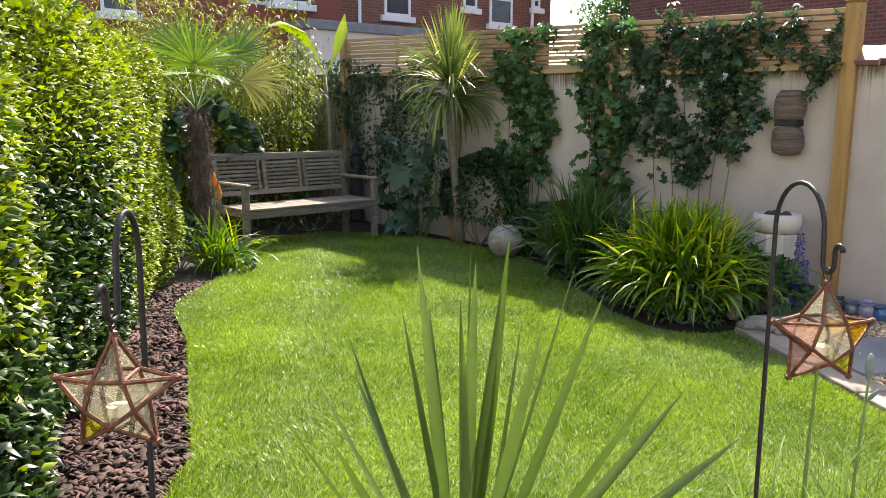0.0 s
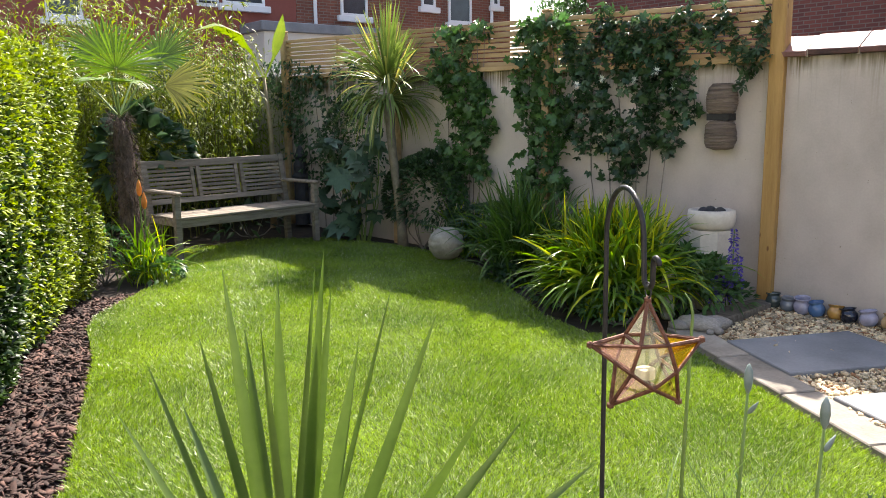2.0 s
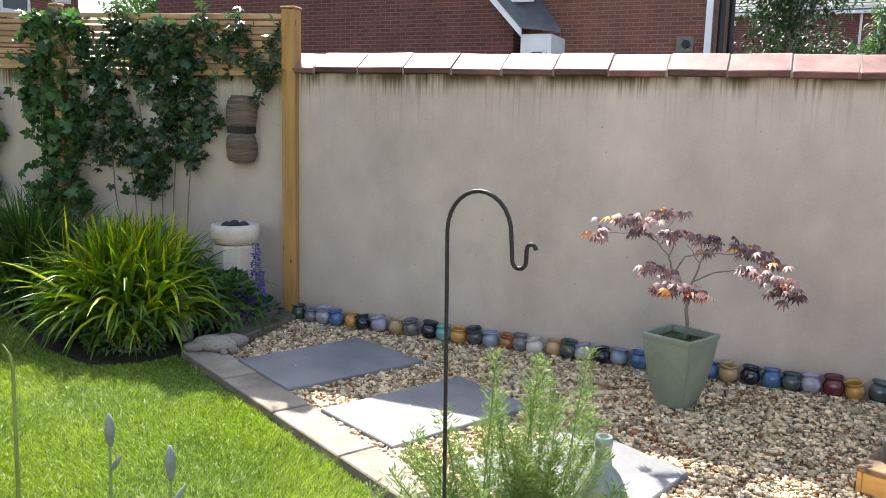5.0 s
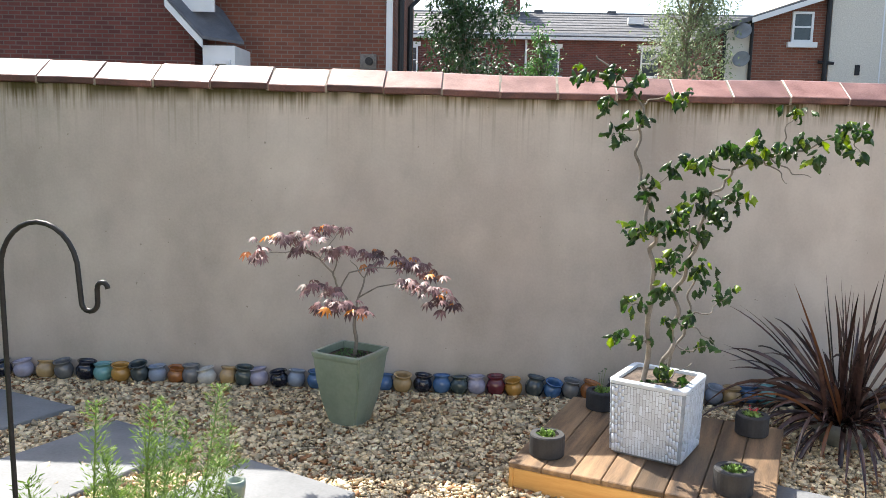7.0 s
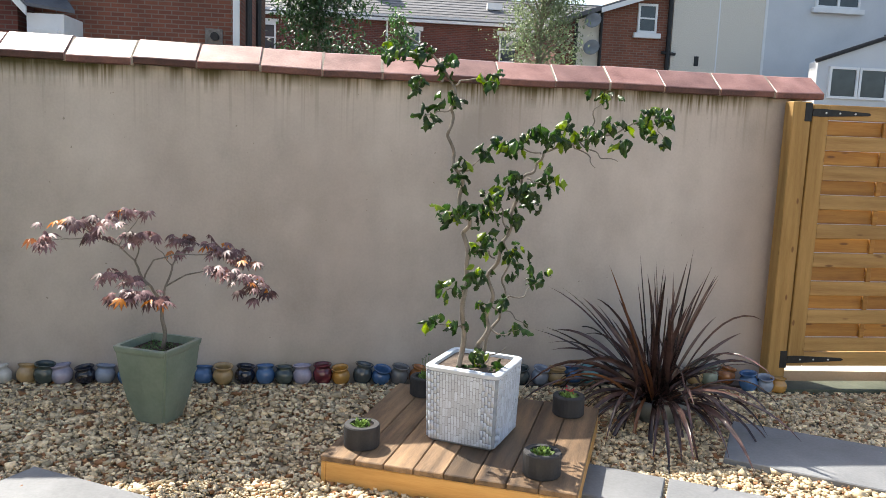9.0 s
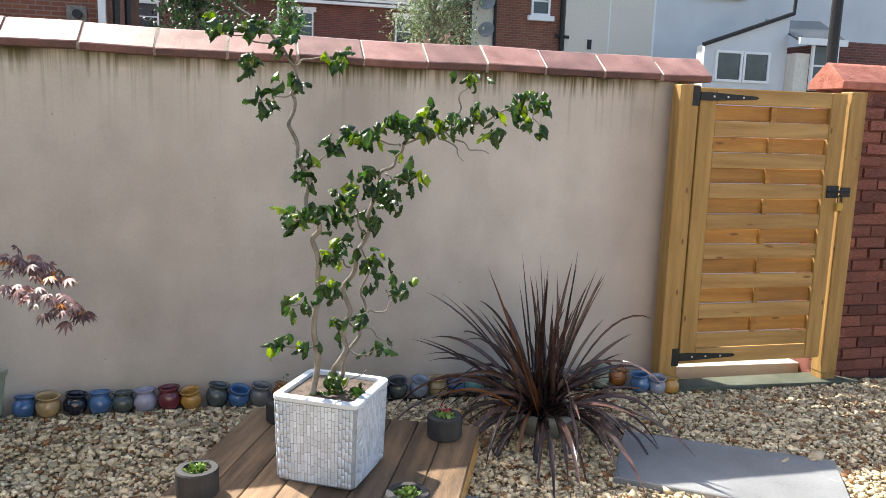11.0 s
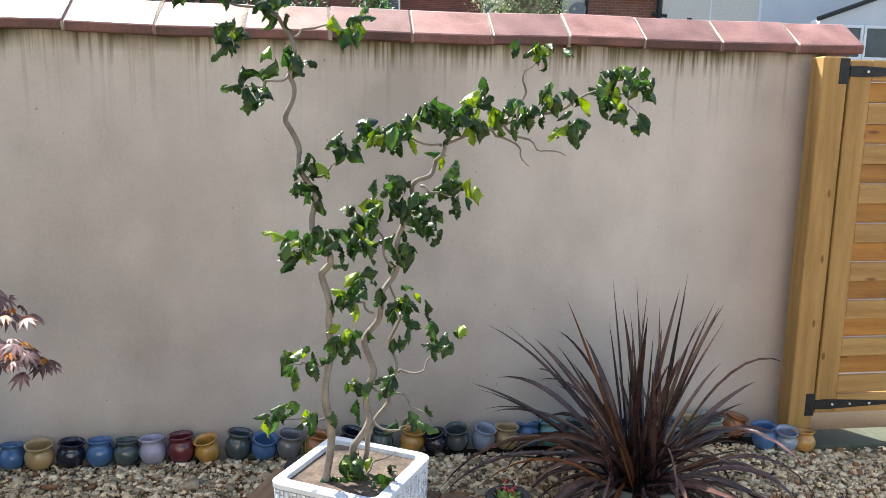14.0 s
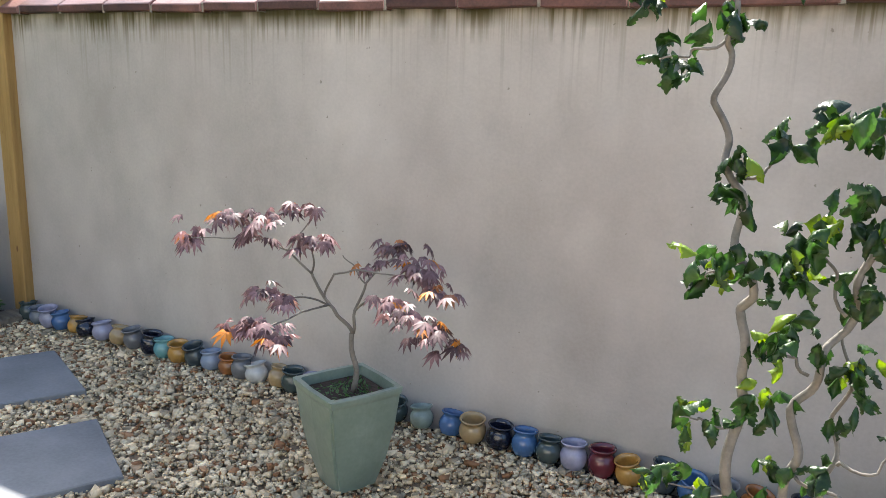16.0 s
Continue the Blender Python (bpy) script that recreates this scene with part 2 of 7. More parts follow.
POTJOINT = mat("chip joints", (0.22, 0.26, 0.32), (0.34, 0.38, 0.44), 30, 0.9, 0.3)
RUBBER = mat("dark stone pot", (0.02, 0.02, 0.022), (0.05, 0.05, 0.053), 14, 0.75, 0.3, 120)
DARKCLAY = mat("grey clay", (0.13, 0.14, 0.13), (0.22, 0.23, 0.215), 10, 0.6, 0.3, 80)
CARVED = mat("carved stone", (0.26, 0.235, 0.18), (0.47, 0.43, 0.35), 10, 0.85, 0.7, 60)
LIMEWASH = mat("limewashed clay", (0.50, 0.45, 0.37), (0.70, 0.65, 0.56), 8, 0.85, 0.5, 60)
WICKER = mat("woven fibre", (0.10, 0.075, 0.055), (0.27, 0.21, 0.165), 5, 0.95, 1.0, 40, grain=(1, 1, 14))
PEBBLE = mat("river stone", (0.19, 0.17, 0.145), (0.36, 0.33, 0.29), 8, 0.7, 0.3, 70, rand=0.2)
LEAFDARK = mat("dark leaf", (0.019, 0.052, 0.019), (0.065, 0.125, 0.048), 8, 0.38, 0.0, 30, island=0.45, thin=0.22)
LEAFMID = mat("climber leaf", (0.035, 0.095, 0.028), (0.115, 0.215, 0.065), 8, 0.42, 0.0, 30, island=0.4, thin=0.3)
# old leaf green, darkened further to carry the hedge's low shade
LEAFOLDSHADE = mat("old shaded hedge leaf", (0.013, 0.034, 0.006), (0.048, 0.095, 0.016), 2.2, 0.40, 0.0, 30, island=0.5, thin=0.2)
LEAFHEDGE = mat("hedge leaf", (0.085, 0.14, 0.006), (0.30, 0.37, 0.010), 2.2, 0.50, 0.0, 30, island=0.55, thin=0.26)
LEAFBAMBOO = mat("bamboo leaf", (0.06, 0.095, 0.008), (0.27, 0.33, 0.03), 2.2, 0.5, 0.0, 30, island=0.55, thin=0.36)
LEAFHAZEL = mat("hazel leaf", (0.011, 0.034, 0.009), (0.052, 0.108, 0.024), 14, 0.34, 0.5, 90, rand=0.5, hue=((0.19, 0.28, 0.02), 0.16), thin=0.36)
LEAFMAPLE = mat("maple leaf", (0.085, 0.042, 0.045), (0.33, 0.205, 0.205), 22, 0.5, 0.0, 90, island=0.55, spec=0.3, hue=((0.55, 0.19, 0.02), 0.10), thin=0.16)
LEAFFERN = mat("feathery leaf", (0.085, 0.15, 0.035), (0.20, 0.285, 0.085), 6, 0.6, 0.0, 40, island=0.25, thin=0.35)
STRAP = mat("strap leaf", (0.052, 0.12, 0.012), (0.18, 0.29, 0.03), 4, 0.32, 0.0, 40, island=0.4, hue=((0.46, 0.50, 0.02), 0.2), thin=0.40)
# strap leaf darkened to stand for the trellis and creeper shade
AGAPSHADE = mat("shaded strap leaf", (0.028, 0.07, 0.013), (0.10, 0.185, 0.032), 4, 0.3, 0.0, 40, island=0.4, thin=0.25)
# yellow of young leaves, with the sunlight on them mixed into the colour
YOUNGLIT = mat("young sunlit strap leaf", (0.26, 0.30, 0.012), (0.46, 0.48, 0.03), 4, 0.4, 0.0, 40, island=0.3, thin=0.4)
YUCCA = mat("yucca leaf", (0.06, 0.105, 0.022), (0.13, 0.20, 0.045), 4, 0.4, 0.0, 40, island=0.2, thin=0.2)
CORDY = mat("cordyline leaf", (0.085, 0.14, 0.03), (0.21, 0.27, 0.075), 4, 0.38, 0.0, 40, island=0.35, hue=((0.45, 0.42, 0.12), 0.15), thin=0.25)
PALMLEAF = mat("palm leaf", (0.045, 0.10, 0.010), (0.14, 0.225, 0.028), 4, 0.35, 0.0, 40, island=0.5, thin=0.28)
DRYLEAF = mat("yellowing palm leaf", (0.28, 0.27, 0.035), (0.52, 0.47, 0.10), 4, 0.55, 0.0, 40, island=0.35, thin=0.38)
PHORM = mat("bronze strap leaf", (0.024, 0.014, 0.013), (0.12, 0.070, 0.062), 5, 0.17, 0.0, 40, island=0.6, hue=((0.20, 0.085, 0.04), 0.07), thin=0.06)
BANANA = mat("banana leaf", (0.12, 0.20, 0.02), (0.26, 0.33, 0.05), 4, 0.4, 0.2, 40, thin=0.3)
BARKGREY = mat("twisted bark", (0.12, 0.105, 0.088), (0.28, 0.25, 0.215), 20, 0.8, 0.5, 120)
BARKPALE = mat("cordyline bark", (0.13, 0.11, 0.08), (0.28, 0.24, 0.18), 14, 0.9, 0.8, 90)
FIBRE = mat("palm fibre", (0.026, 0.017, 0.013), (0.155, 0.105, 0.078), 12, 0.95, 0.8, 60, island=0.5)
STEMGREEN = mat("green stem", (0.10, 0.17, 0.03), (0.20, 0.28, 0.07), 10, 0.5, 0.0)
BLUEFLOWER = mat("blue petals", (0.08, 0.06, 0.32), (0.22, 0.16, 0.55), 10, 0.6, 0.0, island=0.35, thin=0.2)
WHITEFLOWER = mat("white petals", (0.72, 0.74, 0.66), (0.85, 0.86, 0.80), 10, 0.6, 0.0, thin=0.3)
ORANGE = mat("orange flower", (0.62, 0.16, 0.02), (0.85, 0.32, 0.05), 10, 0.6, 0.0)
BUDGREY = mat("flower bud", (0.12, 0.17, 0.14), (0.25, 0.30, 0.29), 20, 0.6, 0.0)
WHITE = mat("white paint", (0.72, 0.72, 0.70), (0.82, 0.82, 0.80), 3, 0.5, 0.05)
PANE = mat("window pane", (0.03, 0.035, 0.04), (0.10, 0.12, 0.13), 1.2, 0.06, 0.0, spec=0.4)
BRICKA = brickwork("red brick", (0.165, 0.050, 0.036), (0.095, 0.033, 0.027), (0.15, 0.11, 0.09))
BRICKB = brickwork("orange brick", (0.225, 0.080, 0.046), (0.155, 0.054, 0.034), (0.21, 0.15, 0.115))
BRICKLOOSE = mat("old brick", (0.10, 0.035, 0.028), (0.27, 0.10, 0.07), 9, 0.9, 0.6, 60, rand=0.45)
REDPAINT = mat("red masonry paint", (0.20, 0.055, 0.038), (0.28, 0.085, 0.06), 0.8, 0.85, 0.2, 20)
CREAM = mat("cream masonry", (0.60, 0.56, 0.48), (0.70, 0.66, 0.58), 1.2, 0.9, 0.2, 30)
DASH = mat("pebble dash", (0.56, 0.515, 0.43), (0.78, 0.73, 0.63), 26, 0.95, 1.0, 30)
BLUEWHITE = mat("white wall paint", (0.54, 0.555, 0.565), (0.66, 0.67, 0.67), 0.8, 0.8, 0.1, 30)
ROOF = mat("roof slate", (0.075, 0.078, 0.085), (0.155, 0.155, 0.162), 3, 0.8, 0.4, 30, rand=0.15)
LEAD = mat("grey felt", (0.16, 0.17, 0.18), (0.26, 0.27, 0.28), 3, 0.7, 0.2, 30)
ASPHALT = mat("lane asphalt", (0.10, 0.095, 0.09), (0.17, 0.16, 0.15), 2, 0.95, 0.5, 80)
CONCRETE = mat("concrete", (0.42, 0.38, 0.32), (0.58, 0.53, 0.46), 5, 0.9, 0.4, 60)
GREENBOARD = mat("mossy board", (0.045, 0.055, 0.035), (0.11, 0.12, 0.085), 6, 0.85, 0.4, 60)

# ---- building helpers ----


def gz(x):
    """Height of the garden's gently falling ground."""
    return -0.007 - 0.014 * x


def wy(x):
    """Front face of the long rendered wall."""
    return 6.09 + 0.035 * x


def link(name, bm, material, smooth=False):
    me = bpy.data.meshes.new(name)
    bm.normal_update()
    bm.to_mesh(me)
    bm.free()
    me.materials.append(material)
    if smooth:
        me.polygons.foreach_set("use_smooth", np.ones(len(me.polygons), bool))
    return new(name, me)


def part(name, bm, material, parent, label="", smooth=False):
    ob = link(name, bm, material, smooth)
    ob.parent = parent
    return tagged(ob, label)


def soup(name, verts, tris, material, parent=None, smooth=False):
    """A mesh from arrays."""
    me = bpy.data.meshes.new(name)
    verts, tris = np.asarray(verts, np.float32), np.asarray(tris, np.int32)
    k = tris.shape[1]
    me.vertices.add(len(verts))
    me.vertices.foreach_set("co", verts.ravel())
    me.loops.add(tris.size)
    me.loops.foreach_set("vertex_index", tris.ravel())
    me.polygons.add(len(tris))
    me.polygons.foreach_set("loop_start", np.arange(0, tris.size, k, dtype=np.int32))
    me.update(calc_edges=True)
    me.materials.append(material)
    if smooth:
        me.polygons.foreach_set("use_smooth", np.ones(len(tris), bool))
    ob = new(name, me)
    ob.parent = parent
    return ob


def thing(name, x, y, z, rz, label, category, group="", kind=""):
    ob = new(name)
    ob.matrix_world = pose(x, y, z, 0, 0, rz)
    ob.empty_display_size = 0.1
    return tagged(ob, label, category, group, kind)


def box(x0, x1, y0, y1, z0, z1, bevel=0.0, bm=None, m=None):
    bm = bm or bmesh.new()
    mat4 = Matrix.Translation(((x0 + x1) / 2, (y0 + y1) / 2, (z0 + z1) / 2)) @ Matrix.Diagonal((x1 - x0, y1 - y0, z1 - z0, 1))
    r = bmesh.ops.create_cube(bm, size=1, matrix=(m @ mat4) if m else mat4)
    if bevel:
        es = list({e for v in r["verts"] for e in v.link_edges})
        bmesh.ops.bevel(bm, geom=es, offset=bevel, segments=1, affect="EDGES")
    return bm


def tube(pts, radii, seg=8, bm=None):
    bm = bm or bmesh.new()
    pts = [Vector(p) for p in pts]
    rings, up = [], Vector((0.3, 0.2, 1)).normalized()
    for i, p in enumerate(pts):
        d = (pts[min(i + 1, len(pts) - 1)] - pts[max(i - 1, 0)]).normalized()
        s = d.cross(up)
        s = (s if s.length > 0.05 else d.cross(Vector((1, 0, 0)))).normalized()
        t = s.cross(d)
        up = t
        up = d.cross(s) * -1
        r = radii[i] if hasattr(radii, "__len__") else radii
        rings.append([bm.verts.new(p + (s * math.cos(a) + t * math.sin(a)) * r) for a in (2 * math.pi * k / seg for k in range(seg))])
    for a, b in zip(rings, rings[1:]):
        for k in range(seg):
            bm.faces.new((a[k], a[(k + 1) % seg], b[(k + 1) % seg], b[k]))
    bm.faces.new(rings[0][::-1])
    bm.faces.new(rings[-1])
    bmesh.ops.recalc_face_normals(bm, faces=bm.faces)
    return bm


def lathe(profile, seg=24, bm=None):
    bm = bm or bmesh.new()
    rings = [[bm.verts.new((r * math.cos(a), r * math.sin(a), z)) for a in (2 * math.pi * k / seg for k in range(seg))] for r, z in profile]
    for a, b in zip(rings, rings[1:]):
        for k in range(seg):
            bm.faces.new((a[k], a[(k + 1) % seg], b[(k + 1) % seg], b[k]))
    bm.faces.new(rings[0][::-1])
    bm.faces.new(rings[-1])
    bmesh.ops.recalc_face_normals(bm, faces=bm.faces)
    return bm


def slab(points, z0, z1, bm=None, bevel=0.0):
    """A prism over a plan outline; z0 and z1 are heights above the falling ground."""
    bm = bm or bmesh.new()
    lo = [bm.verts.new((x, y, gz(x) + z0)) for x, y in points]
    hi = [bm.verts.new((x, y, gz(x) + z1)) for x, y in points]
    n = len(points)
    f = [bm.faces.new(lo[::-1]), bm.faces.new(hi)]
    f += [bm.faces.new((lo[i], lo[(i + 1) % n], hi[(i + 1) % n], hi[i])) for i in range(n)]
    bmesh.ops.recalc_face_normals(bm, faces=f)
    if bevel:
        bmesh.ops.bevel(bm, geom=list(f[1].edges), offset=bevel, segments=1, affect="EDGES")
    return bm


def unit(v):
    return v / np.maximum(np.linalg.norm(v, axis=1, keepdims=True), 1e-9)


def leaves(name, at, out, length, width, material, parent=None, fold=0.25, droop=0.0, seed=0):
    """Folded pointed leaves: a base point and a direction each."""
    rng = np.random.default_rng(seed)
    at, out = np.asarray(at, float), unit(np.asarray(out, float))
    n = len(at)
    L = length * rng.uniform(0.65, 1.25, (n, 1))
    W = width * rng.uniform(0.7, 1.2, (n, 1))
    side = unit(np.cross(out, unit(rng.normal(0, 0.6, (n, 3)) + (0, 0, 1.0))))
    up = np.cross(side, out)
    tip = at + out * L - np.array((0, 0, 1.0)) * droop * L
    mid = at + out * L * 0.45 + up * L * fold * 0.4
    v = np.stack((at, mid - side * W / 2 - up * W * fold, tip, mid + side * W / 2 - up * W * fold, mid), 1).reshape(-1, 3)
    b = np.arange(n)[:, None] * 5
    t = np.concatenate((b + (0, 4, 1), b + (1, 4, 2), b + (0, 3, 4), b + (4, 3, 2)))
    return tagged(soup(name, v, t, material, parent), kind="stuff" if n > 300 else "")


def ribbons(name, base, aim, length, width, droop, material, parent=None, n=7, twist=0.3, seed=0, fold=0.25):
    """Long strap leaves that leave base along aim and bend under their weight."""
    rng = np.random.default_rng(seed)
    base, d = np.asarray(base, float), unit(np.asarray(aim, float))
    m = len(base)
    length, width, droop = (np.broadcast_to(np.asarray(q, float), (m,))[:, None] for q in (length, width, droop))
    side = unit(np.cross(d, np.array((0, 0, 1.0))) + rng.normal(0, twist, (m, 3)) * 0.5)
    p, vs = base.copy(), []
    for i in range(n + 1):
        s = i / n
        w = width * 0.5 * (0.55 + 0.75 * s if s < 0.5 else 0.925 * (1 - ((s - 0.5) / 0.5) ** 2) + 0.02)
        nrm = np.cross(side, d)
        vs += [p - side * w, p - nrm * w * fold * 2, p + side * w]
        d = unit(d - np.array((0, 0, 1.0)) * droop * (0.25 + s * 1.5) / n)
        side = unit(side - d * np.sum(side * d, 1, keepdims=True))
        p = p + d * length / n
    v = np.stack(vs, 1).reshape(-1, 3)
    k = (n + 1) * 3
    b = np.arange(m)[:, None] * k
    q = []
    for i in range(n):
        a = i * 3
        q += [b + (a, a + 1, a + 4, a + 3), b + (a + 1, a + 2, a + 5, a + 4)]
    return tagged(soup(name, v, np.concatenate(q), material, parent, smooth=True), kind="stuff" if m > 60 else "")


def rosette(n, seed, low=15, high=85, power=1.0):
    """Directions that fan out from a crown, between two heights in degrees."""
    rng = np.random.default_rng(seed)
    a = rng.uniform(0, 2 * math.pi, n)
    e = np.radians(low + (high - low) * rng.uniform(0, 1, n) ** power)
    return np.stack((np.cos(a) * np.cos(e), np.sin(a) * np.cos(e), np.sin(e)), 1), e


def inside(poly, x, y):
    c = np.zeros(len(x), bool)
    for (x0, y0), (x1, y1) in zip(poly, poly[1:] + poly[:1]):
        hit = ((y0 > y) != (y1 > y)) & (x < (x1 - x0) * (y - y0) / (y1 - y0 + 1e-12) + x0)
        c ^= hit
    return c

# ---- ground ----
LAWN = [(0.66, 3.84), (-1.24, 4.86), (-1.30, 4.62), (-1.52, 4.46), (-2.03, 4.56), (-2.64, 4.90), (-3.46, 5.30), (-4.21, 5.48), (-5.06, 5.44),
        (-5.78, 5.15), (-6.3, 4.5), (-6.2, 3.6), (-5.6, 3.2), (-4.80, 2.88), (-4.4, 2.5), (-4.02, 2.15), (-3.73, 2.01), (-3.0, 1.85), (-2.08, 1.52),
        (-1.43, 1.30), (-1.12, 1.08), (-0.3, 1.2), (0.3, 1.8), (0.7, 2.5), (0.95, 3.3)]
GRAVEL = [(-1.0, 5.06), (0.72, 4.08), (1.05, 3.6), (1.6, 2.2), (2.4, 0.6), (7.2, 0.6), (7.2, 6.12), (-1.12, 6.06)]

bm = bmesh.new()
bmesh.ops.create_grid(bm, x_segments=2, y_segments=2, size=900, matrix=Matrix.Translation((0, 0, -0.32)))
tagged(link("ground", bm, ASPHALT), "grey tarmac lane and yards beyond the garden", "ground", kind="structure")
bm = slab([(-9.5, -3.0), (7.4, -3.0), (7.4, 6.3), (-9.5, 6.3)], -0.28, -0.03)
tagged(link("garden_bed", bm, SOIL), "dark damp soil of the planting beds", "soil", kind="structure")
tagged(link("lawn", slab(LAWN, -0.1, 0.0), TURF), "mown lawn with a curved edge", "lawn", kind="structure")
tagged(link("gravel_bed", slab(GRAVEL, -0.1, -0.004), mat("gravel base", (0.10, 0.072, 0.042), (0.26, 0.19, 0.12), 40, 0.95, 1.0, 90)), "bed of buff gravel against the wall", "gravel", kind="structure")

# ---- long rendered wall with clay coping ----
def wall_run(name, p, q, thick, z0, ztop, material, label):
    """An upright wall from p to q in plan; ztop: height at each end."""
    d = (Vector(q) - Vector(p)).normalized()
    back = Vector((-d.y, d.x)) * thick
    if back.y < 0:
        back = -back
    bm = bmesh.new()
    pts = [Vector(p), Vector(q), Vector(q) + back, Vector(p) + back]
    tops = [ztop[0], ztop[1], ztop[1], ztop[0]]
    lo = [bm.verts.new((*v, z0)) for v in pts]
    hi = [bm.verts.new((*v, t)) for v, t in zip(pts, tops)]
    bm.faces.new(lo[::-1]), bm.faces.new(hi)
    for i in range(4):
        bm.faces.new((lo[i], lo[(i + 1) % 4], hi[(i + 1) % 4], hi[i]))
    bmesh.ops.recalc_face_normals(bm, faces=bm.faces)
    return tagged(link(name, bm, material), label, "wall", kind="structure")


def zc(x):
    """Underside of the coping."""
    return max(1.745, 1.768 - 0.009 * x)


north = wall_run("wall_north", (-1.2, wy(-1.2)), (5.36, wy(5.36)), 0.22, -0.3, (zc(-1.2), zc(5.36)), RENDER, "tall garden wall in stained buff render")
COP = [5.475, 5.142, 4.775, 4.42, 4.08] + [3.745 - 0.3375 * k for k in range(15)] + [-1.2]
rng = random.Random(4)
for k, (b, a) in enumerate(zip(COP, COP[1:])):
    a += 0.006
    bm = bmesh.new()
    prof = [(-0.062, 0.0), (-0.064, 0.036), (0.10, 0.142), (0.125, 0.146), (0.15, 0.142), (0.29, 0.036), (0.285, 0.0)]
    dz, tw = rng.uniform(-0.005, 0.005), rng.uniform(-0.007, 0.007)
    ends = [[bm.verts.new((x, wy(x) + u + s * tw, zc(x) + w + dz + s * tw * 0.5)) for u, w in prof] for x, s in ((a, 1), (b, -1))]
    n = len(prof)
    for i in range(n):
        bm.faces.new((ends[0][i], ends[0][(i + 1) % n], ends[1][(i + 1) % n], ends[1][i]))
    bm.faces.new(ends[0]), bm.faces.new(ends[1][::-1])
    bmesh.ops.recalc_face_normals(bm, faces=bm.faces)
    bmesh.ops.bevel(bm, geom=list(bm.edges), offset=0.004, segments=1, affect="EDGES")
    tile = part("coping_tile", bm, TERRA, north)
    tile.data.materials.append(TERRASHADE)
    # front and under faces take the dark clay: their shade is painted on
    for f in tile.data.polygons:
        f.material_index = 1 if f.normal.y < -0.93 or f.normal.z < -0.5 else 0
    if k:
        x0, x1 = b - 0.006 + rng.uniform(-.004, .002), b + 0.010 + rng.uniform(-.002, .004)
        bm = bmesh.new()
        ends = [[bm.verts.new((x, wy(x) + u * 0.97 + 0.003, zc(x) + w - 0.004 + rng.uniform(-.004, .004))) for u, w in prof] for x in (x0, x1)]
        for i in range(n):
            bm.faces.new((ends[0][i], ends[0][(i + 1) % n], ends[1][(i + 1) % n], ends[1][i]))
        bmesh.ops.recalc_face_normals(bm, faces=bm.faces)
        part("mortar_joint", bm, MORTAR, north)

# ---- older wall with a slatted trellis ----
WA, WB = Vector((-1.24, 6.085)), Vector((-9.48, 5.345))
WD = (WB - WA).normalized()
WN = Vector((WD.y, -WD.x))
WN = WN if WN.y < 0 else -WN
WANG = math.degrees(math.atan2(-WD.y, -WD.x))


def onwall(s, off=0.0):
    """Plan point s metres along the older wall, off metres in front of it."""
    return WA + WD * s + WN * off


left = wall_run("wall_west", tuple(WB), tuple(WA), 0.22, -0.3, (1.955, 1.768), RENDER, "painted garden wall behind the flower bed")
POSTS = [-0.045, 2.0, 4.03, 6.10]
for s, w in zip(POSTS, (0.105, 0.075, 0.075, 0.075)):
    p = onwall(s, 0.05)
    big = s < 0
    th = thing("fence_post" if big else "trellis_post", p.x, p.y, gz(p.x), WANG, "square timber post against the garden wall" if big else "square timber post carrying the trellis", "post", "trellis posts")
    part("shaft", box(-w / 2, w / 2, -w / 2, w / 2, -0.05, 2.20 + max(s, 0) * 0.02, 0.006), POSTWOOD if big else PALEWOOD, th)
    part("cap", box(-w / 2 - 0.006, w / 2 + 0.006, -w / 2 - 0.006, w / 2 + 0.006, 2.202 + max(s, 0) * 0.02, 2.222 + max(s, 0) * 0.02, 0.008), POSTWOOD if big else PALEWOOD, th)
for a, b in zip(POSTS, POSTS[1:]):
    a, b = a + 0.045, b - 0.04
    p = onwall((a + b) / 2, 0.035)
    half, lift = (b - a) / 2, (a + b) / 2 * 0.024
    th = thing("garden_trellis", p.x, p.y, 1.765 + lift, WANG, "slatted pale timber trellis panel on top of the wall", "trellis", "trellis panels")
    tilt = 0.024
    for i, (z, h) in enumerate(((0.02, 0.040), (0.072, 0.020), (0.106, 0.036), (0.156, 0.020), (0.188, 0.042), (0.242, 0.028), (0.282, 0.046), (0.340, 0.030), (0.384, 0.036))):
        bm = box(-half, half, -0.012, 0.012, z, z + h, 0.003)
        for v in bm.verts:
            v.co.z -= v.co.x * tilt
        part("slat" if i not in (0, 8) else "rail", bm, PALEWOOD, th)
    for x in (-half + 0.02, 0.0, half - 0.02):
        part("batten", box(x - 0.02, x + 0.02, 0.013, 0.035, 0.01, 0.415, 0.003), PALEWOOD, th)
    part("base_rail", box(-half, half, -0.03, 0.03, -0.03, 0.012, 0.003), PALEWOOD, th)

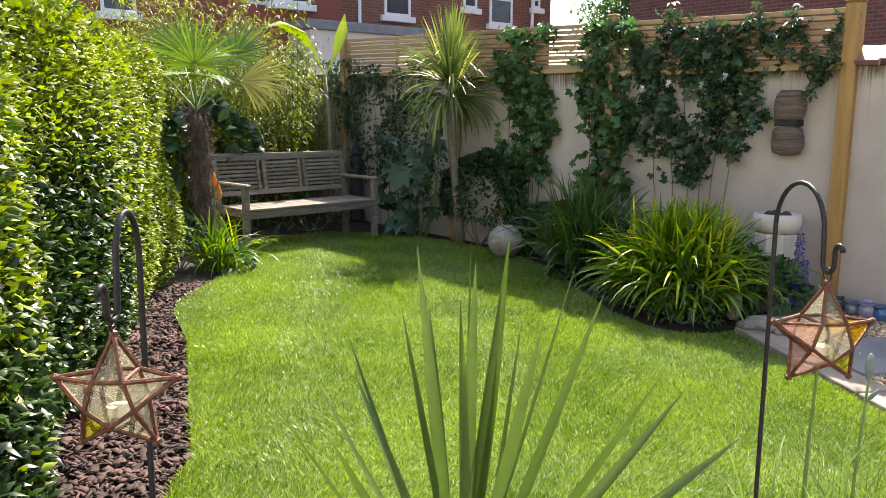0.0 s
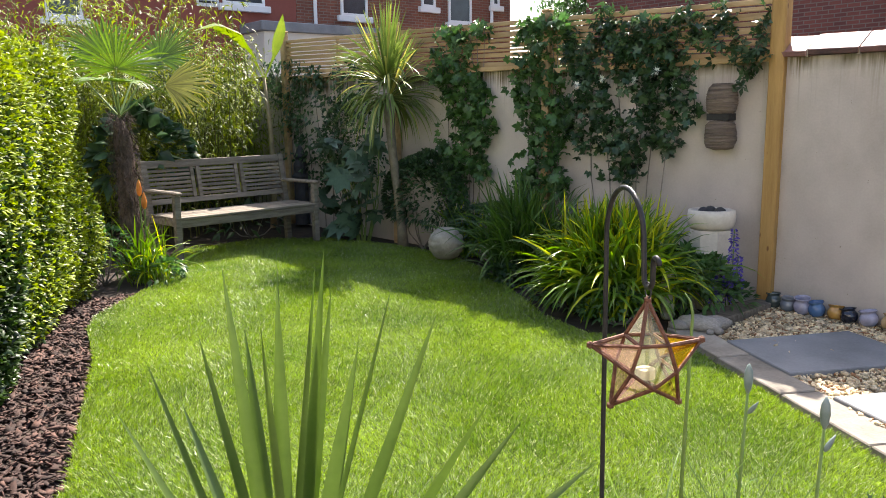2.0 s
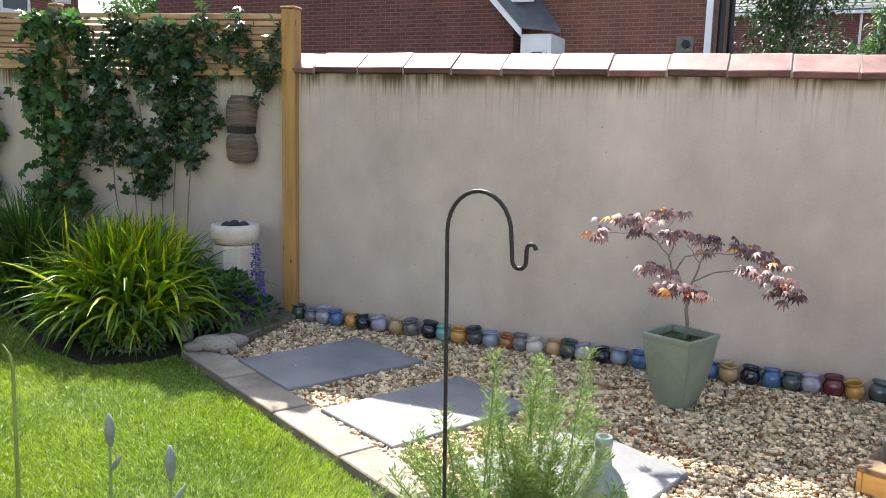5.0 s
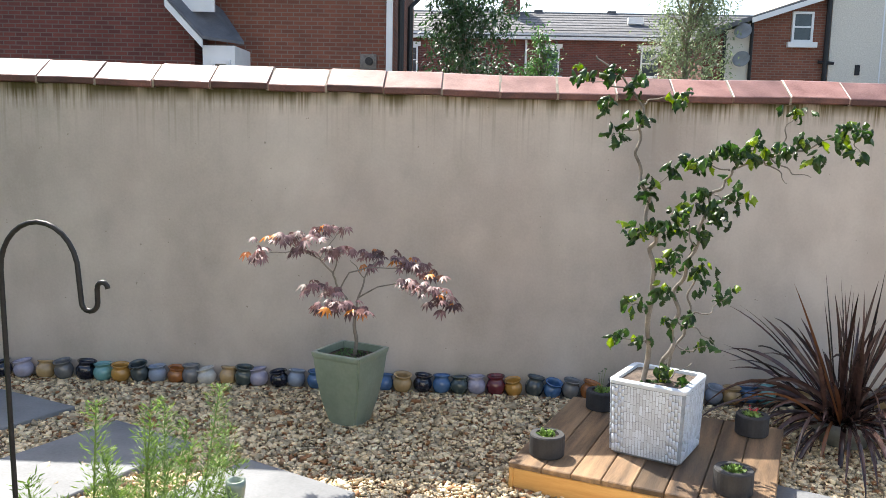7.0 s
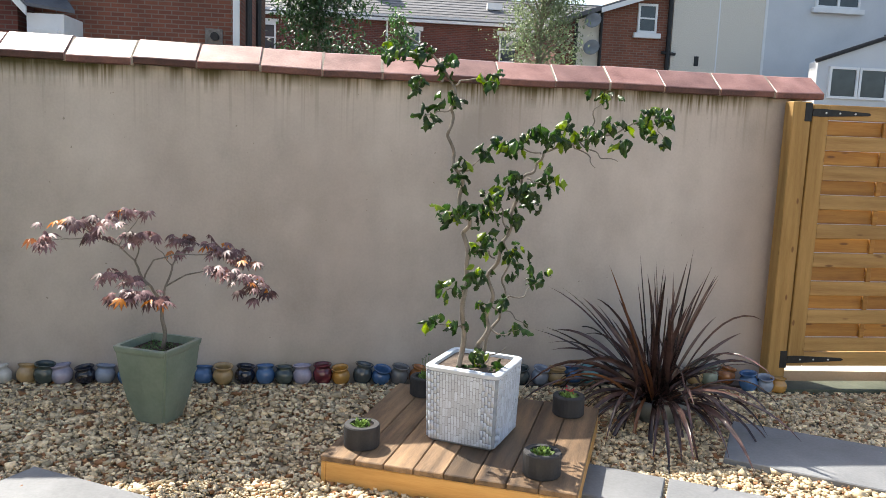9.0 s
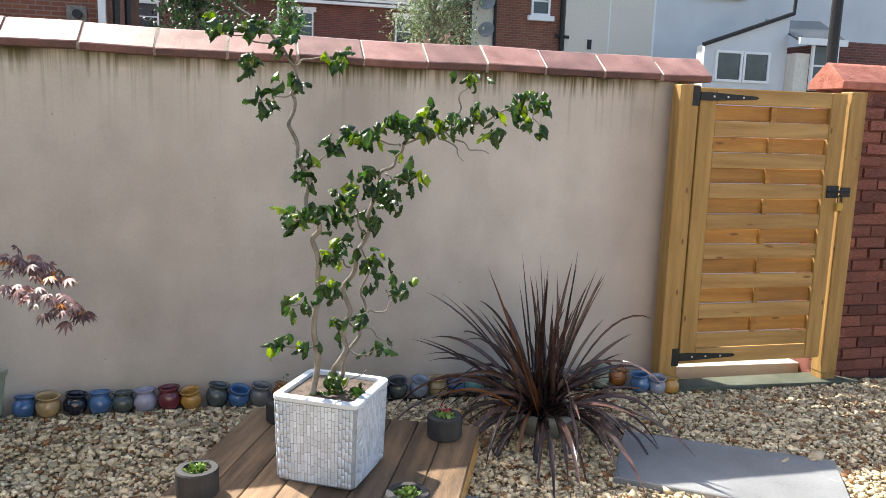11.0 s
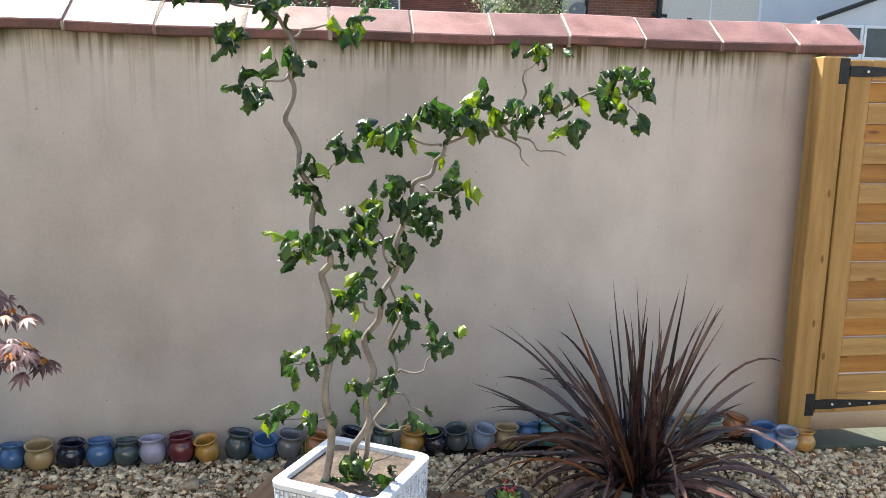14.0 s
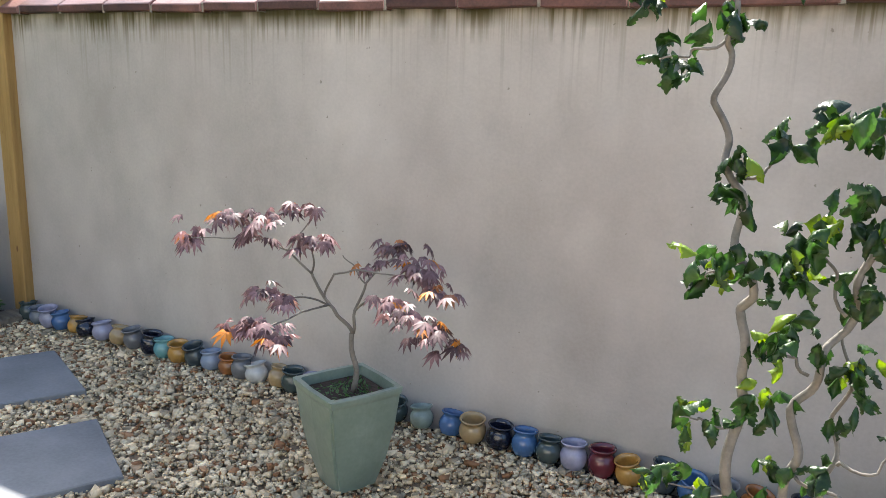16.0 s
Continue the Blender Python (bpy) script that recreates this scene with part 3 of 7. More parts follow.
# ---- gate ----
def gate(x, y, z):
    for px, w, top in ((-0.072, 0.118, 1.81), (1.066, 0.112, 1.81)):
        th = thing("gate_post", x + px, y + 0.02, z, 0, "square yellow timber gate post", "post", "gate posts")
        part("shaft", box(-w / 2, w / 2, -0.05, 0.05, 0.06, top, 0.005), POSTWOOD, th)
        part("foot", box(-w / 2 + 0.004, w / 2 - 0.004, -0.046, 0.046, -0.05, 0.064), POSTWOOD, th)
    th = thing("garden_gate", x, y, z + 0.163, 0, "closed yellow timber gate with woven slats and black hinges", "gate")
    W, H = 0.985, 1.635
    for a, b in ((0.0, 0.105), (W - 0.105, W)):
        part("stile", box(a, b, -0.025, 0.025, 0, H, 0.005), POSTWOOD, th)
    for a, b in ((0, 0.09), (H - 0.09, H)):
        part("rail", box(0.106, W - 0.106, -0.022, 0.022, a, b, 0.004), FRONTWOOD, th)
    n, z0 = 16, 0.095
    pitch = (H - 0.19) / n
    for i in range(n):
        for s, (a, b) in enumerate(((0.106, W / 2 - 0.012), (W / 2 + 0.012, W - 0.106))):
            front = i % 2 == 0
            d = -0.012 if front else 0.012
            if front and s == 1:
                continue
            if front:
                a, b = 0.106, W - 0.106
            part("board", box(a, b, d - 0.008, d + 0.008, z0 + i * pitch + 0.001, z0 + (i + 1) * pitch - 0.001, 0.003), FRONTWOOD if front else GATEWOOD, th)
        if i % 2:
            part("peg", box(W / 2 - 0.016, W / 2 + 0.016, -0.018, 0.004, z0 + i * pitch, z0 + (i + 1) * pitch, 0.003), GATEWOOD, th)
    for hz in (0.045, H - 0.05):
        h = thing("hinge", 0, 0, 0, 0, "black iron strap hinge", "")
        h.parent = th
        h.matrix_world = Matrix.Identity(4)
        h.matrix_basis = pose(0, -0.027, hz)
        bm = bmesh.new()
        pts = [(-0.005, -0.022), (0.05, -0.024), (0.36, -0.009), (0.375, 0), (0.36, 0.009), (0.05, 0.024), (-0.005, 0.022)]
        lo, hi = [[bm.verts.new((px, yy, pz)) for px, pz in pts] for yy in (0.0, -0.006)]
        bm.faces.new(lo), bm.faces.new(hi[::-1])
        for i in range(len(pts)):
            bm.faces.new((lo[i], lo[(i + 1) % len(pts)], hi[(i + 1) % len(pts)], hi[i]))
        bmesh.ops.recalc_face_normals(bm, faces=bm.faces)
        part("strap", bm, IRON, h)
        part("post_plate", box(-0.055, -0.008, -0.006, 0, -0.055, 0.055, 0.002), IRON, h)
        for px in (0.08, 0.17, 0.27):
            part("bolt", lathe([(0.006, 0), (0.006, 0.003), (0.002, 0.005)], 8), WHITE, h).matrix_basis = pose(px, -0.006, 0, 90)
    la = part("latch", box(W - 0.085, W + 0.0, -0.035, -0.026, 1.01, 1.085, 0.003), IRON, th, "black iron latch with a padlock")
    part("keeper", box(W + 0.012, W + 0.085, -0.036, -0.0265, 1.015, 1.075, 0.003), IRON, la)
    part("bolt", tube([(W - 0.08, -0.042, 1.05), (W + 0.07, -0.042, 1.05)], 0.008, 8), IRON, la)
    part("padlock", box(W - 0.022, W + 0.022, -0.062, -0.040, 0.93, 0.985, 0.006), BRASS, la, "small brass padlock")
    sh = tube([(W - 0.014, -0.051, 0.982), (W - 0.014, -0.051, 1.02), (W, -0.051, 1.036), (W + 0.014, -0.051, 1.02), (W + 0.014, -0.051, 0.982)], 0.004, 6)
    part("shackle", sh, IRON, la)


gate(5.335, 6.125, gz(5.8))
tagged(link("gate_sill", slab([(5.30, 6.02), (6.62, 6.04), (6.42, 6.24), (5.34, 6.20)], -0.05, 0.028, bevel=0.004), GREENBOARD), "weathered green board laid under the gate", "board")
tagged(link("alley_floor", slab([(4.6, 6.42), (7.6, 6.42), (7.6, 9.5), (4.6, 9.5)], -0.2, 0.03), CONCRETE), "sunlit concrete of the back alley", "paving", kind="structure")

# brick wall beyond the gate, brick by brick
pier = wall_run("wall_east", (6.44, 6.30), (7.9, 6.30), 0.24, -0.3, (1.745, 1.745), BRICKLOOSE, "old dark red brick wall beside the gate")
rng = random.Random(7)
me_brick = None
for r in range(25):
    for c in range(-1, 8):
        x0 = 6.43 + c * 0.226 + (0.113 if r % 2 else 0)
        x1 = min(x0 + 0.214, 7.9)
        x0 = max(x0, 6.425)
        if x1 - x0 < 0.06:
            continue
        if me_brick is None:
            src = part("brick", box(-0.5, 0.5, -0.5, 0.5, -0.5, 0.5, 0.0), BRICKLOOSE, pier)
            me_brick = src.data
        else:
            src = new("brick", me_brick)
            src.parent = pier
        src.matrix_basis = pose((x0 + x1) / 2, 6.302 + rng.uniform(-0.012, 0.010), -0.12 + r * 0.075, 0, 0, rng.uniform(-.6, .6)) @ Matrix.Diagonal((x1 - x0, 0.05, rng.uniform(0.054, 0.067), 1))
for k in range(4):
    a, b = 6.41 + k * 0.4, 6.41 + k * 0.4 + 0.394
    bm = bmesh.new()
    prof = [(-0.06, 0.0), (-0.064, 0.045), (0.07, 0.155), (0.10, 0.17), (0.13, 0.155), (0.264, 0.045), (0.26, 0.0)]
    ends = [[bm.verts.new((x, 6.32 + u, 1.747 + w)) for u, w in prof] for x in (a, b)]
    for i in range(len(prof)):
        bm.faces.new((ends[0][i], ends[0][(i + 1) % 7], ends[1][(i + 1) % 7], ends[1][i]))
    bm.faces.new(ends[0]), bm.faces.new(ends[1][::-1])
    bmesh.ops.recalc_face_normals(bm, faces=bm.faces)
    bmesh.ops.bevel(bm, geom=list(bm.edges), offset=0.005, segments=1, affect="EDGES")
    part("coping_tile", bm, SALMON, pier)

# ---- paving ----
for pts, lab in (([(-0.83, 4.93), (-0.28, 4.645), (0.14, 5.47), (-0.45, 5.71)], "grey slate slab lying in the gravel"),
                 ([(0.03, 4.475), (0.56, 4.23), (0.95, 5.04), (0.45, 5.30)], "grey slate slab half in sun"),
                 ([(0.85, 4.20), (1.55, 3.80), (1.80, 4.60), (1.26, 4.89)], "pale slate slab under feathery plants"),
                 ([(4.665, 5.468), (5.52, 4.98), (5.20, 4.46), (4.37, 4.975)], "grey slate slab with leaf shadows"),
                 ([(3.52, 4.62), (3.83, 4.45), (3.985, 4.755), (3.64, 4.93)], "grey slate slab beside the timber deck"),
                 ([(3.845, 4.44), (4.9, 3.96), (4.98, 4.26), (4.00, 4.75)], "grey slate slab in the gravel")):
    tagged(link("paving_slab", slab(pts, -0.02, 0.03, bevel=0.005), SLATE), lab, "paving slab", "slate slabs")
E0, E1 = Vector((-1.26, 4.93)), Vector((0.95, 3.76))
ED = (E1 - E0).normalized()
EN = Vector((-ED.y, ED.x))
edging = thing("lawn_edging", 0, 0, 0, 0, "worn grey stone edging between lawn and gravel", "edging", kind="structure")
for a, b in ((0.0, 0.62), (0.63, 1.22), (1.23, 1.85), (1.86, 2.5)):
    p, q = E0 + ED * a, E0 + ED * b
    part("edging_stone", slab([tuple(p), tuple(q), tuple(q + EN * 0.22), tuple(p + EN * 0.22)], -0.05, 0.018 + 0.006 * math.sin(a * 9), bevel=0.006), FLAG, edging)
tagged(link("timber_edging", slab([(-1.28, 4.97), (-1.06, 5.06), (-1.10, 6.06), (-1.24, 6.05)], -0.05, 0.05, bevel=0.006), GREYWOOD), "dark timber sleeper edging the flower bed", "edging", kind="structure")

# ---- gravel stones ----
def gravel():
    g = np.random.default_rng(11)
    n = 105000
    x, y = g.uniform(-1.2, 6.9, n), g.uniform(3.4, 6.2, n)
    keep = inside(GRAVEL, x, y)
    x, y = x[keep], y[keep]
    n = len(x)
    ico = bmesh.new()
    bmesh.ops.create_cube(ico, size=1.55)
    bmesh.ops.triangulate(ico, faces=ico.faces)
    bv = np.array([v.co[:] for v in ico.verts])
    bt = np.array([[v.index for v in f.verts] for f in ico.faces])
    ico.free()
    s = g.lognormal(-4.68, 0.36, n)[:, None, None]
    sc = g.uniform(0.55, 1.35, (n, 1, 3)) * (1, 1, 0.62)
    v = bv[None] * g.uniform(0.55, 1.25, (n, len(bv), 1)) * sc * s
    a, t = g.uniform(0, 6.283, n)[:, None], g.normal(0, 0.35, n)[:, None]
    vx, vz = v[..., 0] * np.cos(t) - v[..., 2] * np.sin(t), v[..., 0] * np.sin(t) + v[..., 2] * np.cos(t)
    vx, vy = vx * np.cos(a) - v[..., 1] * np.sin(a), vx * np.sin(a) + v[..., 1] * np.cos(a)
    z = gz(x) + g.uniform(-0.002, 0.012, n) + 0.006 * np.sin(x * 3.1) * np.cos(y * 4.3)
    V = np.stack((vx + x[:, None], vy + y[:, None], vz + z[:, None]), 2).reshape(-1, 3)
    T = (bt[None] + (np.arange(n) * len(bv))[:, None, None]).reshape(-1, 3)
    tagged(soup("gravel_stones", V, T, STONES), "loose buff and brown gravel stones", "gravel", kind="stuff")


gravel()


def grass():
    g = np.random.default_rng(12)
    n = 760000
    x = -6.3 + 7.3 * g.uniform(0, 1, n) ** 0.7
    y = g.uniform(1.0, 5.6, n)
    k = inside(LAWN, x, y)
    x, y = x[k], y[k]
    n = len(x)
    patch = np.sin(x * 2.3 + 1) * np.cos(y * 2.9) + 0.6 * np.sin(x * 6.1) * np.sin(y * 5.3) + 0.5 * np.sin(x * 17 + y * 5) * np.sin(y * 19 - x * 7)
    h = g.uniform(0.012, 0.031, n) * (1 + 0.24 * patch)
    a = g.uniform(0, 6.283, n)
    w = g.uniform(0.0011, 0.0023, n) * (1 + 0.25 * np.clip(-x / 5, 0, 1))
    lean = g.normal(0, 0.6, (n, 2)) + 0.35 * np.stack((np.sin(y * 5.1 + x * 3), np.cos(x * 4.3 - y * 2)), 1)
    base = np.stack((x, y, gz(x)), 1)
    side = np.stack((np.cos(a), np.sin(a), 0 * a), 1) * w[:, None]
    tip = base + np.stack((lean[:, 0] * h, lean[:, 1] * h, h), 1)
    mid = base + (tip - base) * 0.5 + np.stack((0 * h, 0 * h, h * 0.14), 1)
    V = np.stack((base, mid + side, tip, mid - side), 1).reshape(-1, 3)
    b = np.arange(n)[:, None] * 4
    T = np.concatenate((b + (0, 1, 3), b + (3, 1, 2)))
    tagged(soup("grass", V, T, GRASS), "short bright green lawn grass", "grass", kind="stuff")


grass()


def chips():
    g = np.random.default_rng(13)
    n = 7500
    u, v = g.uniform(0, 1, n), g.uniform(0, 1, n)
    x = -4.6 + 4.6 * u
    y0 = 0.86 - 0.427 * (x + 1.3) - 0.35
    y = y0 + v * 0.85
    k = ~inside(LAWN, x, y)
    x, y = x[k], y[k]
    n = len(x)
    a = g.uniform(0, 6.283, n)
    L, W = g.lognormal(-4.05, .45, n), g.lognormal(-4.55, .4, n)
    t = g.normal(0, 0.35, n)
    d = np.stack((np.cos(a), np.sin(a), t), 1) * L[:, None]
    s = np.stack((-np.sin(a), np.cos(a), g.normal(0, 0.3, n)), 1) * W[:, None]
    c = np.stack((x, y, gz(x) - 0.022 + g.uniform(0, 0.02, n)), 1)
    up = np.array((0, 0, 0.004))
    f1, f2, f3, f4 = (g.uniform(.35, 1.1, (n, 1)) for _ in range(4))
    V = np.stack((c - d * f1 - s * .6, c + d - s * f2, c + d * f3 + s, c - d + s * f4, c - d * f1 - s * .6 - up, c + d - s * f2 - up, c + d * f3 + s - up, c - d + s * f4 - up), 1).reshape(-1, 3)
    b = np.arange(n)[:, None] * 8
    T = np.concatenate([b + q for q in ((0, 1, 2, 3), (0, 4, 5, 1), (1, 5, 6, 2), (2, 6, 7, 3), (3, 7, 4, 0))])
    tagged(soup("bark_chips", V, T, BARK), "dark brown bark chips under the hedge", "mulch", kind="stuff")


chips()

# ---- closing walls; the unseen south one is added to bounce sunlight ----
tagged(link("bounce_wall_south", box(-9.5, 8.0, -4.3, -4.0, -0.3, 5.6), CREAM), "plain cream wall out of view, added to bounce light into the garden", "wall", kind="structure")
tagged(link("wall_far_west", box(-9.7, -9.5, -4.0, 5.5, -0.3, 1.7), BRICKA), "plain brick wall behind the bamboo", "wall", kind="structure")

# ---- bench ----
def bench(x, y, rz):
    th = thing("garden_bench", x, y, gz(x), rz, "weathered grey three-panel teak garden bench", "bench")
    W = 1.66
    for sx in (-1, 1):
        fx = sx * (W / 2 - 0.03)
        part("front_leg", box(fx - 0.03, fx + 0.03, -0.03, 0.03, -0.02, 0.63, 0.006), GREYWOOD, th)
        bm = bmesh.new()
        for a, b in (((0.50, -0.02), (0.53, 0.42)), ((0.53, 0.42), (0.62, 0.93))):
            v = [bm.verts.new((fx + q, p[0] + d, p[1])) for p in (a, b) for q in (-0.03, 0.03) for d in (-0.028, 0.028)]
            for f in ((0, 1, 3, 2), (4, 6, 7, 5), (0, 4, 5, 1), (2, 3, 7, 6), (0, 2, 6, 4), (1, 5, 7, 3)):
                bm.faces.new([v[i] for i in f])
        bmesh.ops.recalc_face_normals(bm, faces=bm.faces)
        part("back_leg", bm, GREYWOOD, th)
        bm = box(fx - 0.035, fx + 0.035, -0.06, 0.57, 0.632, 0.665, 0.012)
        part("armrest", bm, GREYWOOD, th)
        part("side_rail", box(fx - 0.02, fx + 0.02, 0.031, 0.50, 0.34, 0.40, 0.004), GREYWOOD, th)
    part("front_rail", box(-W / 2 + 0.06, W / 2 - 0.06, -0.02, 0.02, 0.325, 0.40, 0.004), GREYWOOD, th)
    part("rear_rail", box(-W / 2 + 0.06, W / 2 - 0.06, 0.49, 0.52, 0.33, 0.40, 0.004), GREYWOOD, th)
    for i in range(5):
        y0 = -0.035 + i * 0.104
        part("seat_slat", box(-W / 2 + 0.005, W / 2 - 0.005, y0, y0 + 0.09, 0.403, 0.425, 0.004), GREYWOOD, th)
    lean = (0.62 - 0.53) / (0.93 - 0.42)

    def back(name, x0, x1, z0, z1, d):
        bm = box(x0, x1, -d, d, z0, z1, 0.003)
        for v in bm.verts:
            v.co.y += 0.53 + (v.co.z - 0.42) * lean
        part(name, bm, GREYWOOD, th)

    back("top_rail", -W / 2 + 0.06, W / 2 - 0.06, 0.855, 0.925, 0.02)
    back("lower_rail", -W / 2 + 0.06, W / 2 - 0.06, 0.50, 0.55, 0.018)
    for cx in (-W / 6 + 0.02, W / 6 - 0.02):
        back("back_stile", cx - 0.055, cx - 0.015, 0.55, 0.855, 0.016)
        back("back_stile", cx + 0.015, cx + 0.055, 0.55, 0.855, 0.016)
    e = W / 2 - 0.06
    for x0, x1 in ((-e, -W / 6 - 0.035), (-W / 6 + 0.075, W / 6 - 0.075), (W / 6 + 0.035, e)):
        for i in range(7):
            z = 0.565 + i * 0.041
            back("back_slat", x0, x1, z, z + 0.027, 0.008)


bench(-5.62, 4.13, 97.7)

# ---- shepherd hooks with star lanterns ----
def hook(x, y, rz, top=1.30, span=0.16, lean=0.0, rise=0.095, drop=0.165):
    th = thing("shepherd_hook", x, y, gz(x), rz, "black iron shepherd hook standing in the bed", "hook", "shepherd hooks")
    h = top - gz(x)
    pts = [(lean * (1 - i / 8), 0, -0.05 + (h - rise + 0.05) * i / 8) for i in range(9)]
    pts += [(span / 2 * (1 - math.cos(a)), 0, h - rise + rise * math.sin(a)) for a in (math.pi * k / 14 for k in range(1, 14))]
    r, ex, zb = 0.017, span, h - drop
    pts += [(ex + 0.002, 0, h - rise - (drop - rise - r) * 0.5), (ex + 0.004, 0, zb + r)]
    pts += [(ex + 0.004 + r * (1 - math.cos(a)), 0, zb + r - r * math.sin(a)) for a in (math.pi * k / 8 for k in range(1, 9))]
    sx = ex + 0.004 + 2 * r
    pts += [(sx, 0, zb + r + 0.026)] + [(sx + 0.011 * (1 - math.cos(a)), 0, zb + r + 0.028 + 0.012 * math.sin(a)) for a in (math.pi * k / 6 for k in range(1, 7))]
    part("rod", tube(pts, 0.0050, 10), IRON, th, smooth=True)
    return th, Matrix.Translation((x, y, gz(x))) @ pose(0, 0, 0, 0, 0, rz) @ Vector((ex + 0.004 + r, 0, zb))


def star(at, rz, ring, size=0.115, glassmats=None):
    """Five-pointed glass lantern: two shallow pyramids of stars with a rusted frame."""
    zc0 = at.z - ring - size
    th = thing("star_lantern", at.x, at.y, zc0, rz, "rusty star lantern with pink, amber and clear glass", "lantern", "star lanterns")
    R, r, d = size, size * 0.40, size * 0.36
    tips = [Vector((R * math.sin(a), 0, R * math.cos(a) * (.94 if a else 1))) for a in (2 * math.pi * k / 5 for k in range(5))]
    inn = [[Vector((r * math.sin(a), s * d, r * math.cos(a))) for a in (2 * math.pi * (k + 0.5) / 5 for k in range(5))] for s in (-1, 1)]
    panes = glassmats or [CLEAR, AMBER, GREENG, PINK, PINK]
    for s in (0, 1):
        for k in range(5):
            bm = bmesh.new()
            bm.faces.new([bm.verts.new(v) for v in (tips[k], inn[s][k], inn[s][k - 1])])
            p = part("pane", bm, panes[k], th)
            p.visible_shadow = False
        bm = bmesh.new()
        bm.faces.new([bm.verts.new(v) for v in inn[s]])
        p = part("pane", bm, CLEAR, th)
        p.visible_shadow = False
        bm = bmesh.new()
        for k in range(5):
            tube([tips[k], inn[s][k]], 0.0038, 6, bm)
            tube([tips[k], inn[s][k - 1]], 0.0038, 6, bm)
            tube([inn[s][k], inn[s][k - 1]], 0.0036, 6, bm)
        part("frame", bm, COPPER, th)
    for k in range(5):
        bm = tube([inn[0][k], inn[1][k]], 0.0036, 6)
        part("strut", bm, COPPER, th)
        bm = bmesh.new()
        bmesh.ops.create_icosphere(bm, subdivisions=1, radius=0.0075, matrix=Matrix.Translation(tips[k]))
        part("knob", bm, COPPER, th)
    bm = bmesh.new()
    n = 16
    rr = ring * 0.62
    tube([(0, rr * math.sin(2 * math.pi * k / n), R + 0.006 + rr + rr * math.cos(2 * math.pi * k / n) - 0.002) for k in range(n + 1)], 0.0016, 5, bm)
    part("ring", bm, IRON, th, smooth=True)
    part("candle", lathe([(0.017, -r * 0.78), (0.017, -r * 0.4), (0.015, -r * 0.38)], 16), WAX, th, "white tealight candle")


_, tip = hook(0.735, 1.840, -28, 1.285, 0.165, 0.012)
star(tip, 58, 0.022, 0.107)
_, tip = hook(0.37, 0.612, -42, 1.265, 0.075, 0.0, 0.07, 0.155)
star(tip, 54, 0.02, 0.096, [CLEAR, CLEAR, CLEAR, GREENG, CLEAR])
hook(1.372, 2.878, -8, 1.305, 0.165, 0.02)

# ---- glazed pots in a row ----
GLAZE = {}
for k, c in {"g": (.055, .075, .07), "s": (.16, .18, .21), "l": (.34, .33, .43), "b": (.06, .14, .30), "o": (.46, .25, .06), "k": (.012, .014, .028), "t": (.42, .29, .14),
             "y": (.15, .15, .155), "q": (.16, .36, .36), "d": (.06, .075, .08), "p": (.24, .29, .38), "r": (.34, .13, .04), "w": (.55, .54, .50), "c": (.26, .31, .26), "m": (.13, .02, .03)}.items():
    GLAZE[k] = mat("glaze " + k, tuple(v * 0.75 for v in c), tuple(min(1, v * 1.2) for v in c), 14, 0.22, 0.12, 60, coat=0.6)
ROW = "gslboklty" + "kqodprywtglkpbgcbtkbglmodbyrkg" + "okdptbqgtkdytcrbpo"
SPOTS = [(0, -1.10), (6, -0.45), (9, -0.075), (12, 0.26), (16, 0.68), (21, 1.212), (23, 1.47), (25, 1.75), (31, 2.43), (36, 2.985), (39, 3.42), (45, 4.07), (52, 4.875), (54, 5.07), (56, 5.245)]
NAMES = {"g": "dark green", "s": "grey blue", "l": "lavender", "b": "blue", "o": "ochre", "k": "black", "t": "tan", "y": "grey", "q": "turquoise", "d": "dark grey", "p": "pale blue", "r": "rust", "w": "white", "c": "sage", "m": "maroon"}
rng = random.Random(21)
prof = [(0.033, 0.0), (0.041, 0.005), (0.050, 0.022), (0.0545, 0.042), (0.053, 0.058), (0.046, 0.072), (0.0415, 0.079), (0.043, 0.086), (0.050, 0.093), (0.0525, 0.098), (0.050, 0.101), (0.045, 0.099), (0.038, 0.088), (0.041, 0.07), (0.034, 0.02), (0.005, 0.016)]
pots = {}
for i, ch in enumerate(ROW):
    x = float(np.interp(i, [p[0] for p in SPOTS], [p[1] for p in SPOTS]))
    s = rng.uniform(0.98, 1.10)
    m = pose(x + rng.uniform(-.008, .008), (wy(x) - 0.072 if x < 5.0 else 6.075 - 0.2 * (x - 5.0)) + rng.uniform(-.010, .010), gz(x) + 0.010, rng.uniform(-4, 15), rng.uniform(-9, 9), rng.uniform(0, 360))
    th = thing("glazed_pot", 0, 0, 0, 0, NAMES[ch] + " glazed little jar in the row along the wall", "pot", "row of glazed jars")
    th.matrix_world = m @ Matrix.Diagonal((s, s, s * rng.uniform(0.90, 1.10), 1))
    if ch not in pots:
        body = part("body", lathe(prof, 20), GLAZE[ch], th, smooth=True)
        foot = part("foot", lathe([(0.031, -0.003), (0.034, 0.004), (0.0435, 0.012), (0.042, 0.013)], 20), LIMEWASH, th, "unglazed foot", smooth=True)
        pots[ch] = (body.data, foot.data)
    else:
        for nm, me in list(zip(("body", "foot"), pots[ch]))[:2 if i % 3 == 0 or ch in "kbgd" else 1]:
            o = new(nm, me)
            o.parent = th

